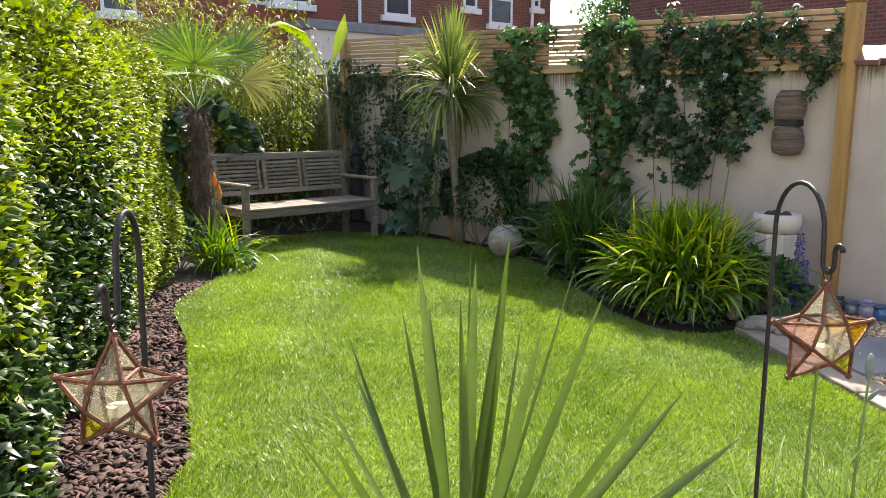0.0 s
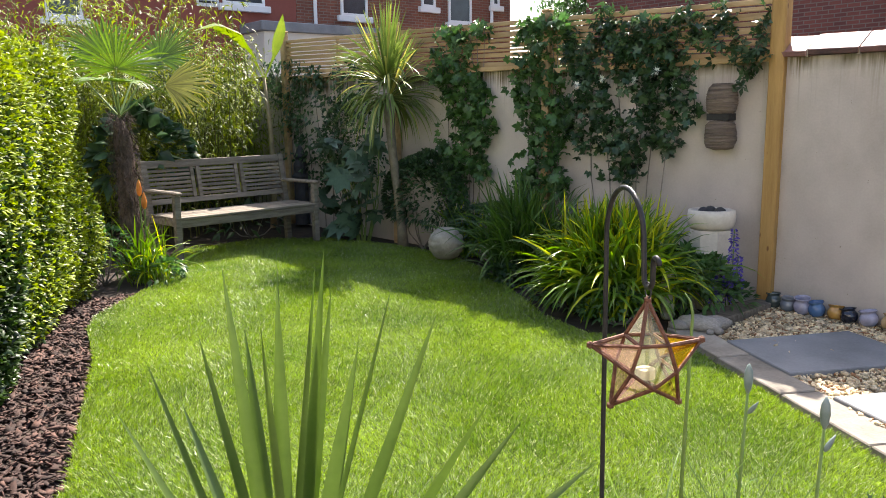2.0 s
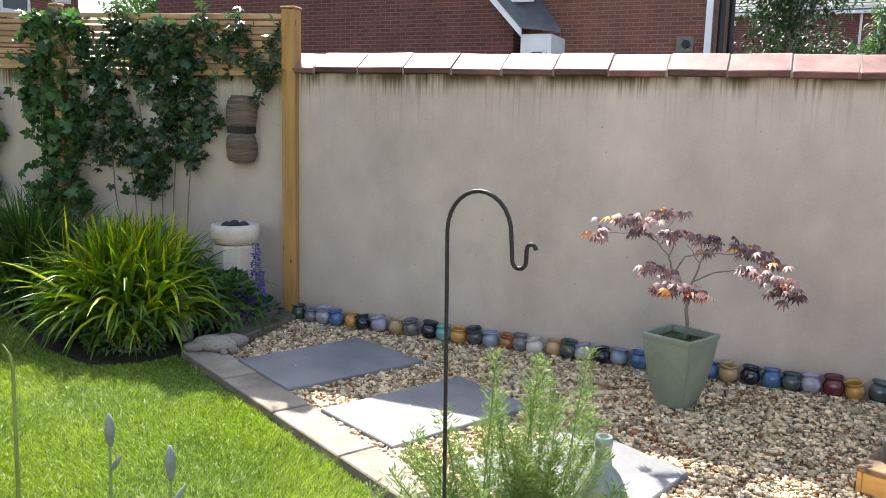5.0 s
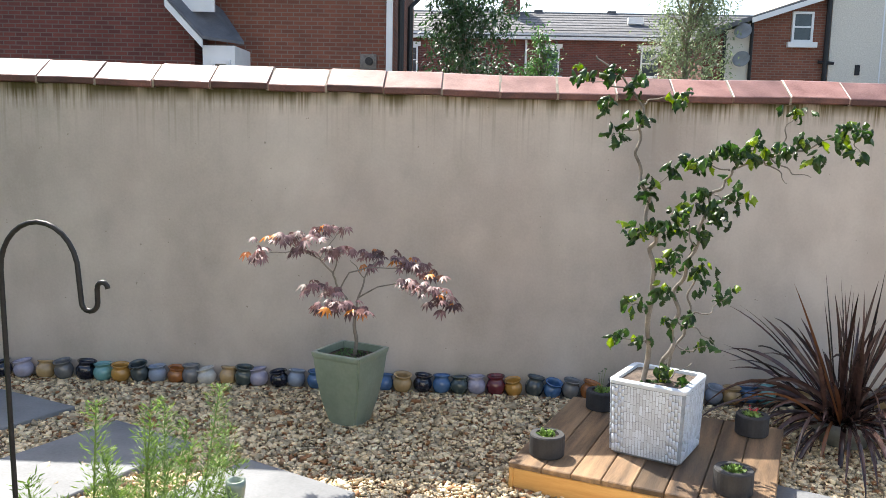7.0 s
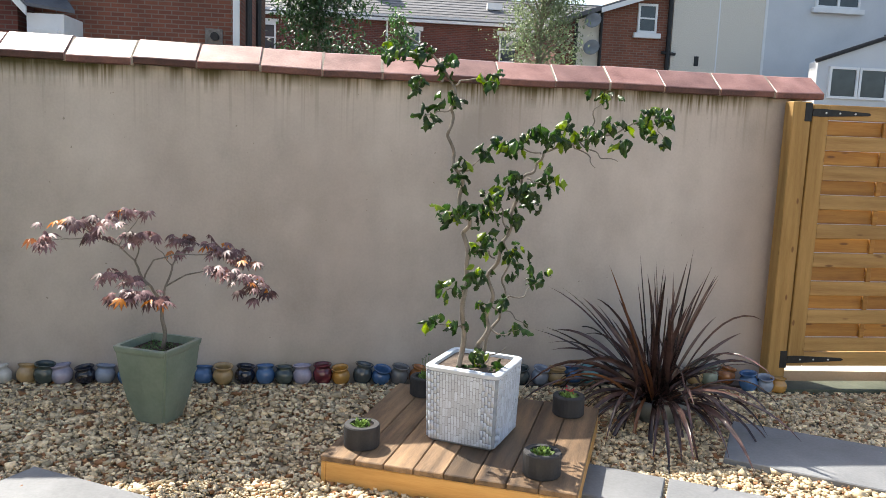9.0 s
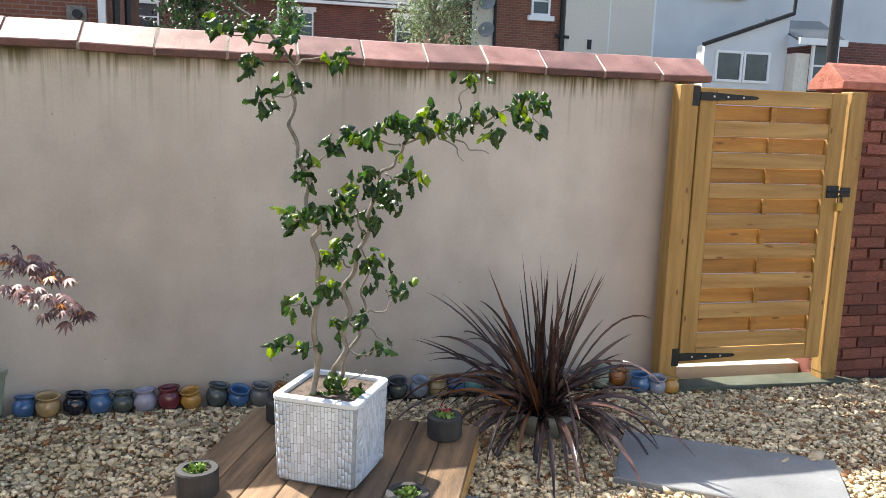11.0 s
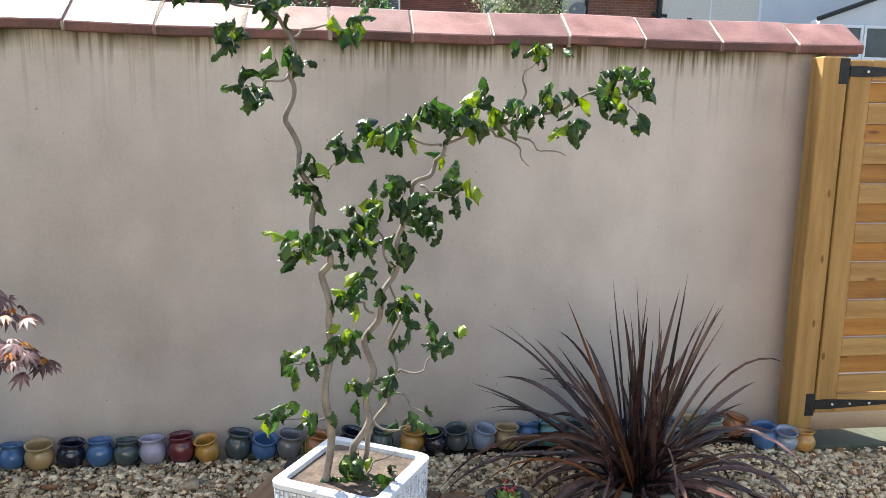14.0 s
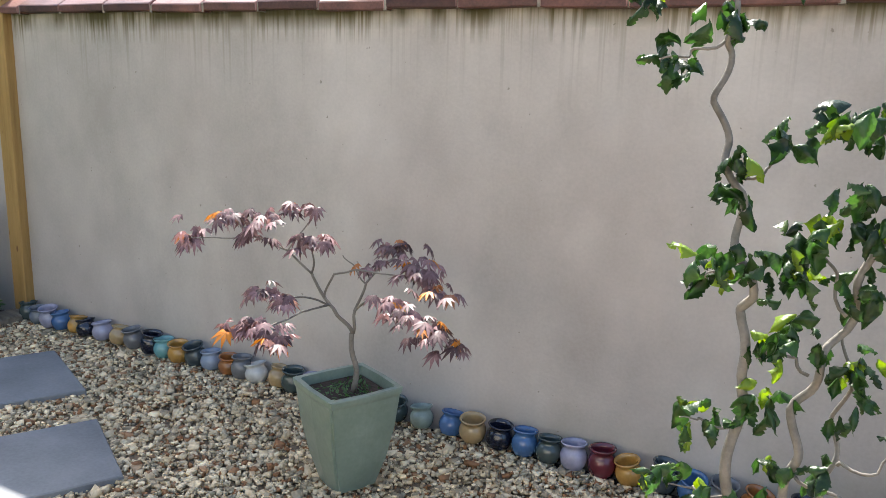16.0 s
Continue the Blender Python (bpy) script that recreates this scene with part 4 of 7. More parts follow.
# ---- timber deck with planter and twisted hazel ----
DX, DY, DR = 3.155, 5.06, -22.5
deck = thing("timber_deck", DX, DY, gz(DX), DR, "low square deck of worn planks with pine sides", "deck")
S = 1.04
for i in range(8):
    w = S / 8
    part("plank", box(-S / 2 + i * w + (0.0015 if i else -0.024), -S / 2 + (i + 1) * w - (0.0015 if i < 7 else -0.024), -S / 2 - 0.004, S / 2 + 0.004, 0.108, 0.134, 0.004), DECKWOOD, deck)
for nm, b in (("fascia", (-S / 2, S / 2, -S / 2 - 0.002, -S / 2 + 0.020)), ("fascia", (-S / 2, S / 2, S / 2 - 0.02, S / 2 + 0.002)),
              ("fascia", (-S / 2 - 0.022, -S / 2 - 0.001, -S / 2 - 0.002, S / 2 + 0.002)), ("fascia", (S / 2 + 0.001, S / 2 + 0.022, -S / 2 - 0.002, S / 2 + 0.002))):
    part(nm, box(*b, 0.0, 0.107, 0.004), PINE, deck, "honey coloured pine side board")


def planter():
    z0 = gz(3.16) + 0.134
    px, py = 3.140, 5.005
    th = thing("planter", px, py, z0, -30, "tall square planter faced with pale chips", "planter")
    H, b, t = 0.350, 0.162, 0.172
    bm = bmesh.new()

    def ring(hw, z, rr):
        vs = []
        for sx, sy, a0 in ((1, 1, 0), (-1, 1, 90), (-1, -1, 180), (1, -1, 270)):
            for k in range(4):
                a = radians(a0 + k * 30)
                vs.append(bm.verts.new((sx * (hw - rr) + rr * math.cos(a), sy * (hw - rr) + rr * math.sin(a), z)))
        return vs

    rs = [ring(b - 0.012, 0, 0.02), ring(b, 0.012, 0.025), ring(t, H - 0.022, 0.028)]
    for p, q in zip(rs, rs[1:]):
        for k in range(16):
            bm.faces.new((p[k], p[(k + 1) % 16], q[(k + 1) % 16], q[k]))
    bm.faces.new(rs[0][::-1]), bm.faces.new(rs[-1])
    bmesh.ops.recalc_face_normals(bm, faces=bm.faces)
    part("body", bm, POTJOINT, th, smooth=False)
    bm = bmesh.new()
    rs = [ring(t - 0.004, H - 0.024, 0.03), ring(t + 0.006, H - 0.018, 0.032), ring(t + 0.006, H - 0.004, 0.032), ring(t, H, 0.03), ring(t - 0.026, H, 0.02), ring(t - 0.030, H - 0.03, 0.02)]
    for p, q in zip(rs, rs[1:]):
        for k in range(16):
            bm.faces.new((p[k], p[(k + 1) % 16], q[(k + 1) % 16], q[k]))
    bmesh.ops.recalc_face_normals(bm, faces=bm.faces)
    part("rim", bm, mat("pale rim", (0.50, 0.56, 0.64), (0.68, 0.73, 0.79), 10, 0.5, 0.1), th, "smooth pale rim")
    part("soil", box(-t + 0.028, t - 0.028, -t + 0.028, t - 0.028, H - 0.05, H - 0.014), mat("compost", (0.04, 0.03, 0.024), (0.16, 0.12, 0.095), 25, 0.95, 1.0, 90), th, "dry brown compost")
    # upright chips of stone on the four faces; the two seen ones as single pieces
    r = random.Random(5)
    chip, chips = None, 0
    V, Q = [], []
    for face in range(4):
        turn = Matrix.Rotation(math.pi / 2 * face, 4, "Z")
        cols = 22
        for col in range(cols):
            u = -1 + 2 * (col + 0.5) / cols
            z = 0.012 + r.uniform(0, 0.02) - 0.02
            while z < H - 0.03:
                h = r.uniform(0.026, 0.048)
                za, zb = max(z, 0.012), min(z + h, H - 0.023)
                z += h
                if zb - za < 0.006:
                    continue
                hw = b + (t - b) * (za + zb) / 2 / H
                m = turn @ Matrix.Translation((u * (hw - 0.012), -hw - 0.0005, (za + zb) / 2)) @ Matrix.Rotation(math.atan2(t - b, H), 4, "X") @ Matrix.Diagonal((2 * (hw - 0.012) / cols - 0.0026, r.uniform(0.0022, 0.0038), zb - za - 0.0026, 1))
                if face in (0, 1) and 4 <= col < 18 and chips < 148 * (face + 1):
                    chips += 1
                    if chip is None:
                        o = part("chip", box(-0.5, 0.5, -0.5, 0.5, -0.5, 0.5), WHITEPOT, th)
                        chip = o.data
                    else:
                        o = new("chip", chip)
                        o.parent = th
                    o.matrix_basis = m
                else:
                    k0 = len(V)
                    V += [tuple(m @ Vector((sx, sy, sz))) for sx in (-.5, .5) for sy in (-.5, .5) for sz in (-.5, .5)]
                    Q += [[k0 + i for i in f] for f in ((0, 1, 3, 2), (4, 6, 7, 5), (0, 4, 5, 1), (2, 3, 7, 6), (0, 2, 6, 4), (1, 5, 7, 3))]
    tagged(soup("chip_facing", V, Q, WHITEPOT, th), kind="stuff")
    return Vector((px, py, z0 + H - 0.022))


top = planter()


def wiggle(pts, amp, per, n, seed):
    """A twisting line through points in plan and height."""
    r = random.Random(seed)
    a, b = r.uniform(0, 6), r.uniform(0, 6)
    out, P = [], [Vector(p) for p in pts]
    for i in range(len(P) - 1):
        for k in range(n):
            u = k / n
            p = P[i].lerp(P[i + 1], u)
            s = i + u
            out.append(p + Vector((math.sin(s * per + a), math.cos(s * per * 0.8 + b), 0.4 * math.sin(s * per * 1.3 + b))) * amp)
    return out + [P[-1]]


def crumpled(seed):
    """One drooping, pleated leaf with a toothed edge: points and faces, its stalk end at the origin, along x."""
    g = np.random.default_rng(seed)
    L, W = g.uniform(.062, .088), g.uniform(.044, .064)
    fold, bend, twist, ph = g.uniform(.4, 1.25), g.uniform(.5, 2.3), g.normal(0, .8), g.uniform(0, 6, 4)
    nu, nv = 13, 6
    V, px, pz, ang = [], 0.0, 0.0, 0.0
    for i in range(nu + 1):
        u = i / nu
        if i:
            ang = bend * u ** 1.3
            px, pz = px + L / nu * math.cos(ang), pz - L / nu * math.sin(ang)
        c = W / 2 * (math.sin(math.pi * min(1, u ** .70 * .97 + .03)) ** .8) * (1 + .03 * (-1) ** i)
        for j in range(nv + 1):
            v = (j / nv - .5) * 2
            y = c * v * math.cos(fold * (.5 + .5 * abs(v)))
            h = -c * abs(v) * math.sin(fold * (.3 + .7 * abs(v))) + .0034 * math.sin(u * 36 - abs(v) * 5) * min(1, 3 * abs(v)) + .009 * v * v * math.sin(u * 8 + ph[0] + 2 * (v > 0)) + .004 * math.sin(v * 4 + ph[1])
            t = twist * u
            y, h = y * math.cos(t) - h * math.sin(t), y * math.sin(t) + h * math.cos(t)
            V.append((px + h * math.sin(ang), y, pz + h * math.cos(ang)))
    Q = [(i * (nv + 1) + j, i * (nv + 1) + j + 1, (i + 1) * (nv + 1) + j + 1, (i + 1) * (nv + 1) + j) for i in range(nu) for j in range(nv)]
    return V, Q


def hazel():
    th = thing("twisted_hazel", top.x, top.y, top.z - 0.02, 0, "contorted hazel with curled green leaves in a planter", "tree")
    o = Vector((top.x, top.y, top.z - 0.02))
    Y = 4.95
    stems = ([(3.06, .38), (3.07, .61), (3.07, .79), (3.085, .87), (3.055, 1.0), (3.075, 1.06), (3.04, 1.16), (3.03, 1.27), (2.995, 1.35), (2.975, 1.44), (2.98, 1.53), (2.995, 1.59), (2.96, 1.71), (2.86, 1.80), (2.78, 1.86)],
             [(3.12, .38), (3.15, .53), (3.18, .61), (3.19, .73), (3.18, .83), (3.21, .93), (3.25, 1.02), (3.27, 1.12), (3.30, 1.24), (3.32, 1.29), (3.375, 1.33), (3.38, 1.38), (3.45, 1.41), (3.55, 1.44), (3.69, 1.48), (3.83, 1.54)],
             [(3.14, .38), (3.185, .53), (3.23, .63), (3.26, .71), (3.25, .79), (3.265, .89), (3.25, 1.02)])
    twigs = (((2.96, 1.71), (2.84, 1.74), (2.72, 1.76)), ((2.98, 1.66), (3.06, 1.69), (3.15, 1.68)), ((2.98, 1.56), (2.92, 1.54), (2.86, 1.52)), ((3.07, .60), (3.01, .62), (2.95, .62)),
             ((3.08, .76), (3.02, .78), (2.96, .78)), ((3.26, .74), (3.33, .75), (3.40, .83)), ((3.02, 1.29), (3.09, 1.32), (3.11, 1.38)), ((3.60, 1.46), (3.60, 1.56), (3.63, 1.63)), ((3.32, 1.27), (3.38, 1.25), (3.43, 1.24)),
             ((3.83, 1.54), (3.90, 1.52), (3.915, 1.45)), ((3.55, 1.44), (3.64, 1.38), (3.72, 1.36)), ((3.38, 1.38), (3.30, 1.40), (3.19, 1.40)), ((3.06, 1.08), (3.02, 1.12), (2.99, 1.09)), ((3.20, .92), (3.14, .96), (3.10, .94)),
             ((3.25, 1.05), (3.20, 1.16), (3.15, 1.19)), ((3.83, 1.54), (3.88, 1.58), (3.93, 1.57)), ((3.18, .6), (3.26, .57), (3.31, .60)), ((3.12, .42), (3.2, .47), (3.26, .52)), ((3.2, .70), (3.3, .66), (3.36, .60)), ((3.5, 1.43), (3.58, 1.39), (3.62, 1.33)))
    for i, (pts, r0) in enumerate(zip(stems, (.0125, .0110, .0088))):
        w = wiggle([(x, Y + (.04 if i == 2 else 0), z) for x, z in pts], 0.010, 4.1, 7, i)
        part("stem", tube([p - o for p in w], [r0 * (1 - 0.70 * k / len(w)) for k in range(len(w))], 8), BARKGREY, th, smooth=True)
    for i, pts in enumerate(twigs):
        w = wiggle([(x, Y - .015 * k, z) for k, (x, z) in enumerate(pts)], 0.010, 6, 7, i + 20)
        part("twig", tube([p - o for p in w], [.0042 * (1 - 0.7 * k / len(w)) for k in range(len(w))], 6), BARKGREY, th, smooth=True)
    upper = [(2.72, 1.77, 5), (2.84, 1.78, 6), (2.95, 1.74, 7), (2.83, 1.64, 6), (2.98, 1.60, 6), (2.87, 1.52, 4), (3.14, 1.68, 5), (3.11, 1.38, 3), (3.05, 1.32, 3), (3.01, 1.27, 3), (3.05, 1.13, 5), (2.99, 1.10, 6), (3.15, 1.12, 6), (3.10, .95, 4)]
    branch = [(3.26, 1.41, 6), (3.19, 1.41, 4), (3.35, 1.47, 6), (3.42, 1.45, 7), (3.48, 1.51, 4), (3.53, 1.46, 5), (3.61, 1.48, 5), (3.68, 1.52, 6), (3.62, 1.63, 4), (3.73, 1.44, 4), (3.80, 1.52, 5), (3.86, 1.56, 4), (3.92, 1.57, 4), (3.91, 1.46, 4), (3.42, 1.33, 2), (3.42, 1.26, 4)]
    lower = [(3.32, 1.21, 7), (3.25, 1.28, 5), (3.17, 1.20, 6), (3.23, 1.21, 4), (3.36, 1.17, 5), (3.27, 1.10, 4), (3.17, 1.0, 6), (3.28, .94, 7), (3.27, .87, 4), (3.14, .84, 5), (3.40, .83, 5), (3.01, .78, 3), (2.96, .78, 3), (3.14, .69, 3), (3.31, .60, 4), (2.94, .62, 4), (3.02, .62, 3), (3.14, .47, 5), (3.22, .42, 4), (3.24, .72, 3)]
    g = np.random.default_rng(3)
    kinds = []
    for i in range(14):
        V, Q = crumpled(300 + i)
        ob = soup("leaf", V, Q, LEAFHAZEL, th, smooth=True)
        kinds.append(ob.data)
        ob.matrix_basis = Matrix.Translation(Vector((3.05 + .01 * i, Y, .43)) - o) @ pose(0, 0, 0, 0, 40, 40 * i)
    count = 0
    for x, z, k in upper + branch + lower:
        for _ in range(int(k * 2.15 + .5)):
            p = Vector((x + g.normal(0, .024), Y - .02 + g.normal(0, .030), z + .016 + g.normal(0, .018))) - o
            d = Vector((g.normal(0, .7), g.normal(-.1, .6), g.normal(-.45, .5)))
            ob = new("leaf", kinds[count % 14])
            ob.parent = th
            ob.matrix_basis = Matrix.Translation(p) @ d.to_track_quat("X", "Z").to_matrix().to_4x4() @ pose(0, 0, 0, g.normal(0, 30)) @ Matrix.Scale(g.uniform(.58, 1.02), 4)
            count += 1


hazel()

for (u, v), flowers in (((-0.42, -0.36), 0), ((-0.36, 0.40), 0), ((0.40, 0.38), 1), ((0.38, -0.38), 0)):
    p = pose(DX, DY, 0, 0, 0, DR) @ Vector((u, v, 0))
    th = thing("succulent_pot", p.x, p.y, gz(DX) + 0.133, 20, "squat dark round pot with small green succulents", "pot", "pots on the deck")
    part("pot", lathe([(0.074, 0.0), (0.079, 0.006), (0.079, 0.094), (0.075, 0.1), (0.052, 0.1), (0.049, 0.08)], 28), RUBBER, th)
    part("soil", lathe([(0.05, 0.08), (0.05, 0.09)], 20), SOIL, th)
    g = np.random.default_rng(int(abs(u * 100)) + 3)
    d, e = rosette(70, 5 + int(v * 10), 5, 80)
    base = np.stack((g.normal(0, .018, 70), g.normal(0, .018, 70), np.full(70, .09)), 1)
    leaves("succulent", base, d, 0.03, 0.015, mat("succulent leaf", (0.10, 0.19, 0.03), (0.24, 0.34, 0.08), 30, 0.4, 0, island=0.3), th)
    if flowers:
        leaves("flower", base[:14] + (0, 0, .03), d[:14], 0.013, 0.01, mat("red petals", (0.5, 0.03, 0.05), (0.7, 0.08, 0.1)), th)
    if v == 0.40:
        bm = bmesh.new()
        for k in range(3):
            tube([(0, 0, .09), (0.012 * (k - 1), 0.004, 0.15), (0.02 * (k - 1), 0.0, 0.19 + .01 * k)], 0.0012, 5, bm)
        part("stalk", bm, STEMGREEN, th)
        leaves("seed_head", [(0.02 * (k - 1) + q * .004, 0, .19 + .01 * k) for k in range(3) for q in (-1, 0, 1)], rosette(9, 3, 20, 80)[0], 0.012, 0.008, LEAFDARK, th)

# ---- maple in a green glazed pot ----
def maple():
    x, y = 1.632, 5.505
    th = thing("maple_planter", x, y, gz(x) + 0.010, -24, "square tapering green glazed pot", "planter")
    bm = bmesh.new()
    sq = [(0.070, 0.0), (0.080, 0.004), (0.108, 0.11), (0.131, 0.24), (0.143, 0.362), (0.1485, 0.374), (0.151, 0.392), (0.149, 0.397), (0.130, 0.397), (0.126, 0.36)]
    rs = []
    for w, z in sq:
        bul = 0.006
        rs.append([bm.verts.new(v) for v in ((-w, -w, z), (0, -w - bul, z), (w, -w, z), (w + bul, 0, z), (w, w, z), (0, w + bul, z), (-w, w, z), (-w - bul, 0, z))])
    for p, q in zip(rs, rs[1:]):
        for k in range(8):
            bm.faces.new((p[k], p[(k + 1) % 8], q[(k + 1) % 8], q[k]))
    bm.faces.new(rs[0][::-1])
    bmesh.ops.recalc_face_normals(bm, faces=bm.faces)
    bmesh.ops.bevel(bm, geom=[e for e in bm.edges if abs(e.verts[0].co.z - e.verts[1].co.z) > 0.01 and abs(abs(e.verts[0].co.x) - abs(e.verts[0].co.y)) < 1e-4], offset=0.008, segments=2, affect="EDGES")
    part("body", bm, CELADON, th)
    part("soil", box(-0.125, 0.125, -0.125, 0.125, 0.33, 0.362), SOIL, th, "dark mossy compost")
    d, e = rosette(200, 8, 0, 60)
    g = np.random.default_rng(8)
    leaves("moss", np.stack((g.uniform(-.11, .11, 200), g.uniform(-.11, .11, 200), np.full(200, .361)), 1), d, 0.018, 0.008, LEAFMID, th).name = "moss_mat"
    tagged(bpy.data.objects["moss_mat"], kind="stuff")
    tr = thing("japanese_maple", x, y, 0.345, 0, "small spreading maple with bronze and orange leaves", "tree")
    o = Vector((x, y, 0.345))
    fork, bend, head, low = (1.655, 5.50, .57), (1.60, 5.44, .68), (1.555, 5.40, .80), (1.62, 5.40, .72)
    B = [([(1.655, 5.52, .34), (1.655, 5.52, .45), fork], .0115, .009), ([fork, (1.635, 5.47, .63), bend, (1.565, 5.42, .75), head], .008, .0045),
         ([head, (1.58, 5.38, .88), (1.62, 5.36, .92)], .004, .002), ([head, (1.50, 5.34, .88), (1.42, 5.28, .93), (1.36, 5.23, .99)], .0045, .002), ([(1.42, 5.28, .93), (1.34, 5.20, .93), (1.24, 5.13, .93)], .003, .0015),
         ([(1.50, 5.34, .88), (1.55, 5.37, .97), (1.61, 5.39, 1.04)], .003, .0015), ([bend, (1.57, 5.34, .73), (1.53, 5.22, .75), (1.50, 5.17, .765)], .004, .002), ([bend, (1.62, 5.27, .70), (1.66, 5.12, .71), (1.67, 5.03, .705)], .004, .002),
         ([fork, (1.675, 5.50, .66), (1.70, 5.52, .76), (1.74, 5.60, .83), (1.76, 5.66, .86)], .0065, .0025), ([(1.675, 5.50, .66), (1.78, 5.42, .73), (1.92, 5.33, .78), (2.04, 5.27, .76)], .0045, .002),
         ([(1.59, 5.43, .71), (1.63, 5.42, .80), (1.73, 5.43, .83), (1.86, 5.44, .83), (1.97, 5.45, .82)], .0045, .002), ([(1.70, 5.52, .76), (1.66, 5.50, .82), (1.63, 5.48, .86)], .003, .0015),
         ([(1.92, 5.33, .78), (2.06, 5.32, .72), (2.15, 5.325, .66)], .003, .0015)]
    for i, (pts, a, b) in enumerate(B):
        w = wiggle(pts, 0.005, 4, 4, i)
        part("trunk" if i == 0 else "branch", tube([p - o for p in w], [a + (b - a) * k / len(w) for k in range(len(w))], 7), BARKGREY, tr, smooth=True)
    # flat tiers of leaves: middle, half-widths across and deep, number
    tiers = [((1.25, 5.13, .93), .060, .05, 13), ((1.36, 5.21, 1.00), .075, .06, 17), ((1.45, 5.27, 1.005), .07, .05, 14), ((1.54, 5.34, 1.03), .06, .05, 12), ((1.42, 5.24, .93), .06, .05, 12), ((1.60, 5.36, .925), .075, .06, 20),
             ((1.52, 5.19, .77), .055, .05, 13), ((1.58, 5.21, .745), .045, .04, 8), ((1.66, 5.01, .715), .075, .06, 22), ((1.76, 4.99, .695), .045, .05, 13), ((1.60, 5.0, .70), .05, .04, 9),
             ((1.75, 5.66, .875), .09, .06, 18), ((1.88, 5.50, .86), .08, .05, 15), ((1.97, 5.45, .83), .085, .05, 18), ((2.06, 5.43, .80), .06, .05, 12), ((1.96, 5.29, .775), .08, .06, 18), ((2.06, 5.27, .75), .07, .05, 16), ((2.10, 5.31, .70), .055, .05, 10), ((2.16, 5.325, .655), .05, .04, 9), ((1.74, 5.48, .84), .04, .04, 5)]
    g = np.random.default_rng(9)
    V, T = [], []
    for (cx, cy, cz), ra, rb, k in tiers:
        for _ in range(k):
            q = g.normal(0, .62, 2)
            c = np.array((cx + q[0] * ra, cy + q[1] * rb, cz + .012 + g.normal(0, .012) - .12 * (q[0] * ra) ** 2 / ra)) - np.array(o)
            s = g.uniform(0.036, 0.060)
            f = np.array((q[0] * .8 + g.normal(0, .5), q[1] * .8 - .35 + g.normal(0, .5), g.normal(-.45, .25)))
            f /= np.linalg.norm(f)
            sd = np.cross(f, g.normal(0, .25, 3) + (0, 0, 1))
            sd /= np.linalg.norm(sd)
            nr = np.cross(sd, f)
            for a, ln in ((0, 1.0), (34, .92), (-34, .92), (72, .70), (-72, .70), (118, .38), (-118, .38)):
                a = math.radians(a)
                dr = f * math.cos(a) + sd * math.sin(a)
                pr = f * -math.sin(a) + sd * math.cos(a)
                k0 = len(V)
                w = s * 0.13
                V += [c, c + dr * s * ln * .50 + pr * w - nr * .004, c + dr * s * ln - nr * s * .30 + np.array((0, 0, -s * .12)), c + dr * s * ln * .50 - pr * w - nr * .004]
                T += [(k0, k0 + 1, k0 + 2, k0 + 3)]
    # all fingers of one leaf share their middle point
    V = np.array(V)
    T = np.array(T)
    T[:, 0] = (np.arange(len(T)) // 7) * 28
    tagged(soup("foliage", V, T, LEAFMAPLE, tr), kind="stuff")


maple()

# ---- bronze flax in a round pot ----
def flax():
    x, y = 4.26, 5.56
    th = thing("bronze_flax", x, y, gz(x), 0, "bronze strap-leaved flax in a squat grey pot", "plant")
    part("pot", lathe([(0.085, 0.0), (0.115, 0.012), (0.118, 0.03), (0.150, 0.055), (0.172, 0.095), (0.174, 0.12), (0.166, 0.138), (0.150, 0.138), (0.135, 0.10)], 36), DARKCLAY, th, "squat grey clay bowl", smooth=True)
    part("soil", lathe([(0.14, 0.10), (0.14, 0.118)], 24), SOIL, th)
    g = np.random.default_rng(31)

    def tuft(name, n, low, high, power, lo, hi, wide, droop, seed):
        d, e = rosette(n, seed, low, high, power)
        base = np.stack((g.normal(0, .035, n), g.normal(0, .035, n), np.full(n, .11)), 1) + d * (1, 1, 0) * .04
        ribbons(name, base, d + g.normal(0, .05, d.shape), g.uniform(lo, hi, n), wide * g.uniform(.75, 1.2, n), g.uniform(*droop, n), PHORM, th, 11, .9, seed, .30)

    tuft("upright_leaves", 36, 52, 86, .9, .50, .86, .026, (.05, .8), 31)
    tuft("spreading_leaves", 66, 22, 62, 1.0, .45, .90, .026, (.4, 2.2), 33)
    tuft("arching_leaves", 44, 8, 46, 1.0, .42, .78, .025, (1.2, 3.2), 32)
    tuft("fallen_leaves", 16, 0, 35, 1.0, .28, .52, .021, (2.2, 4.4), 34)


flax()

# ---- the hedge ----
HA, HB = Vector((-4.95, 2.38)), Vector((0.1, 0.2))


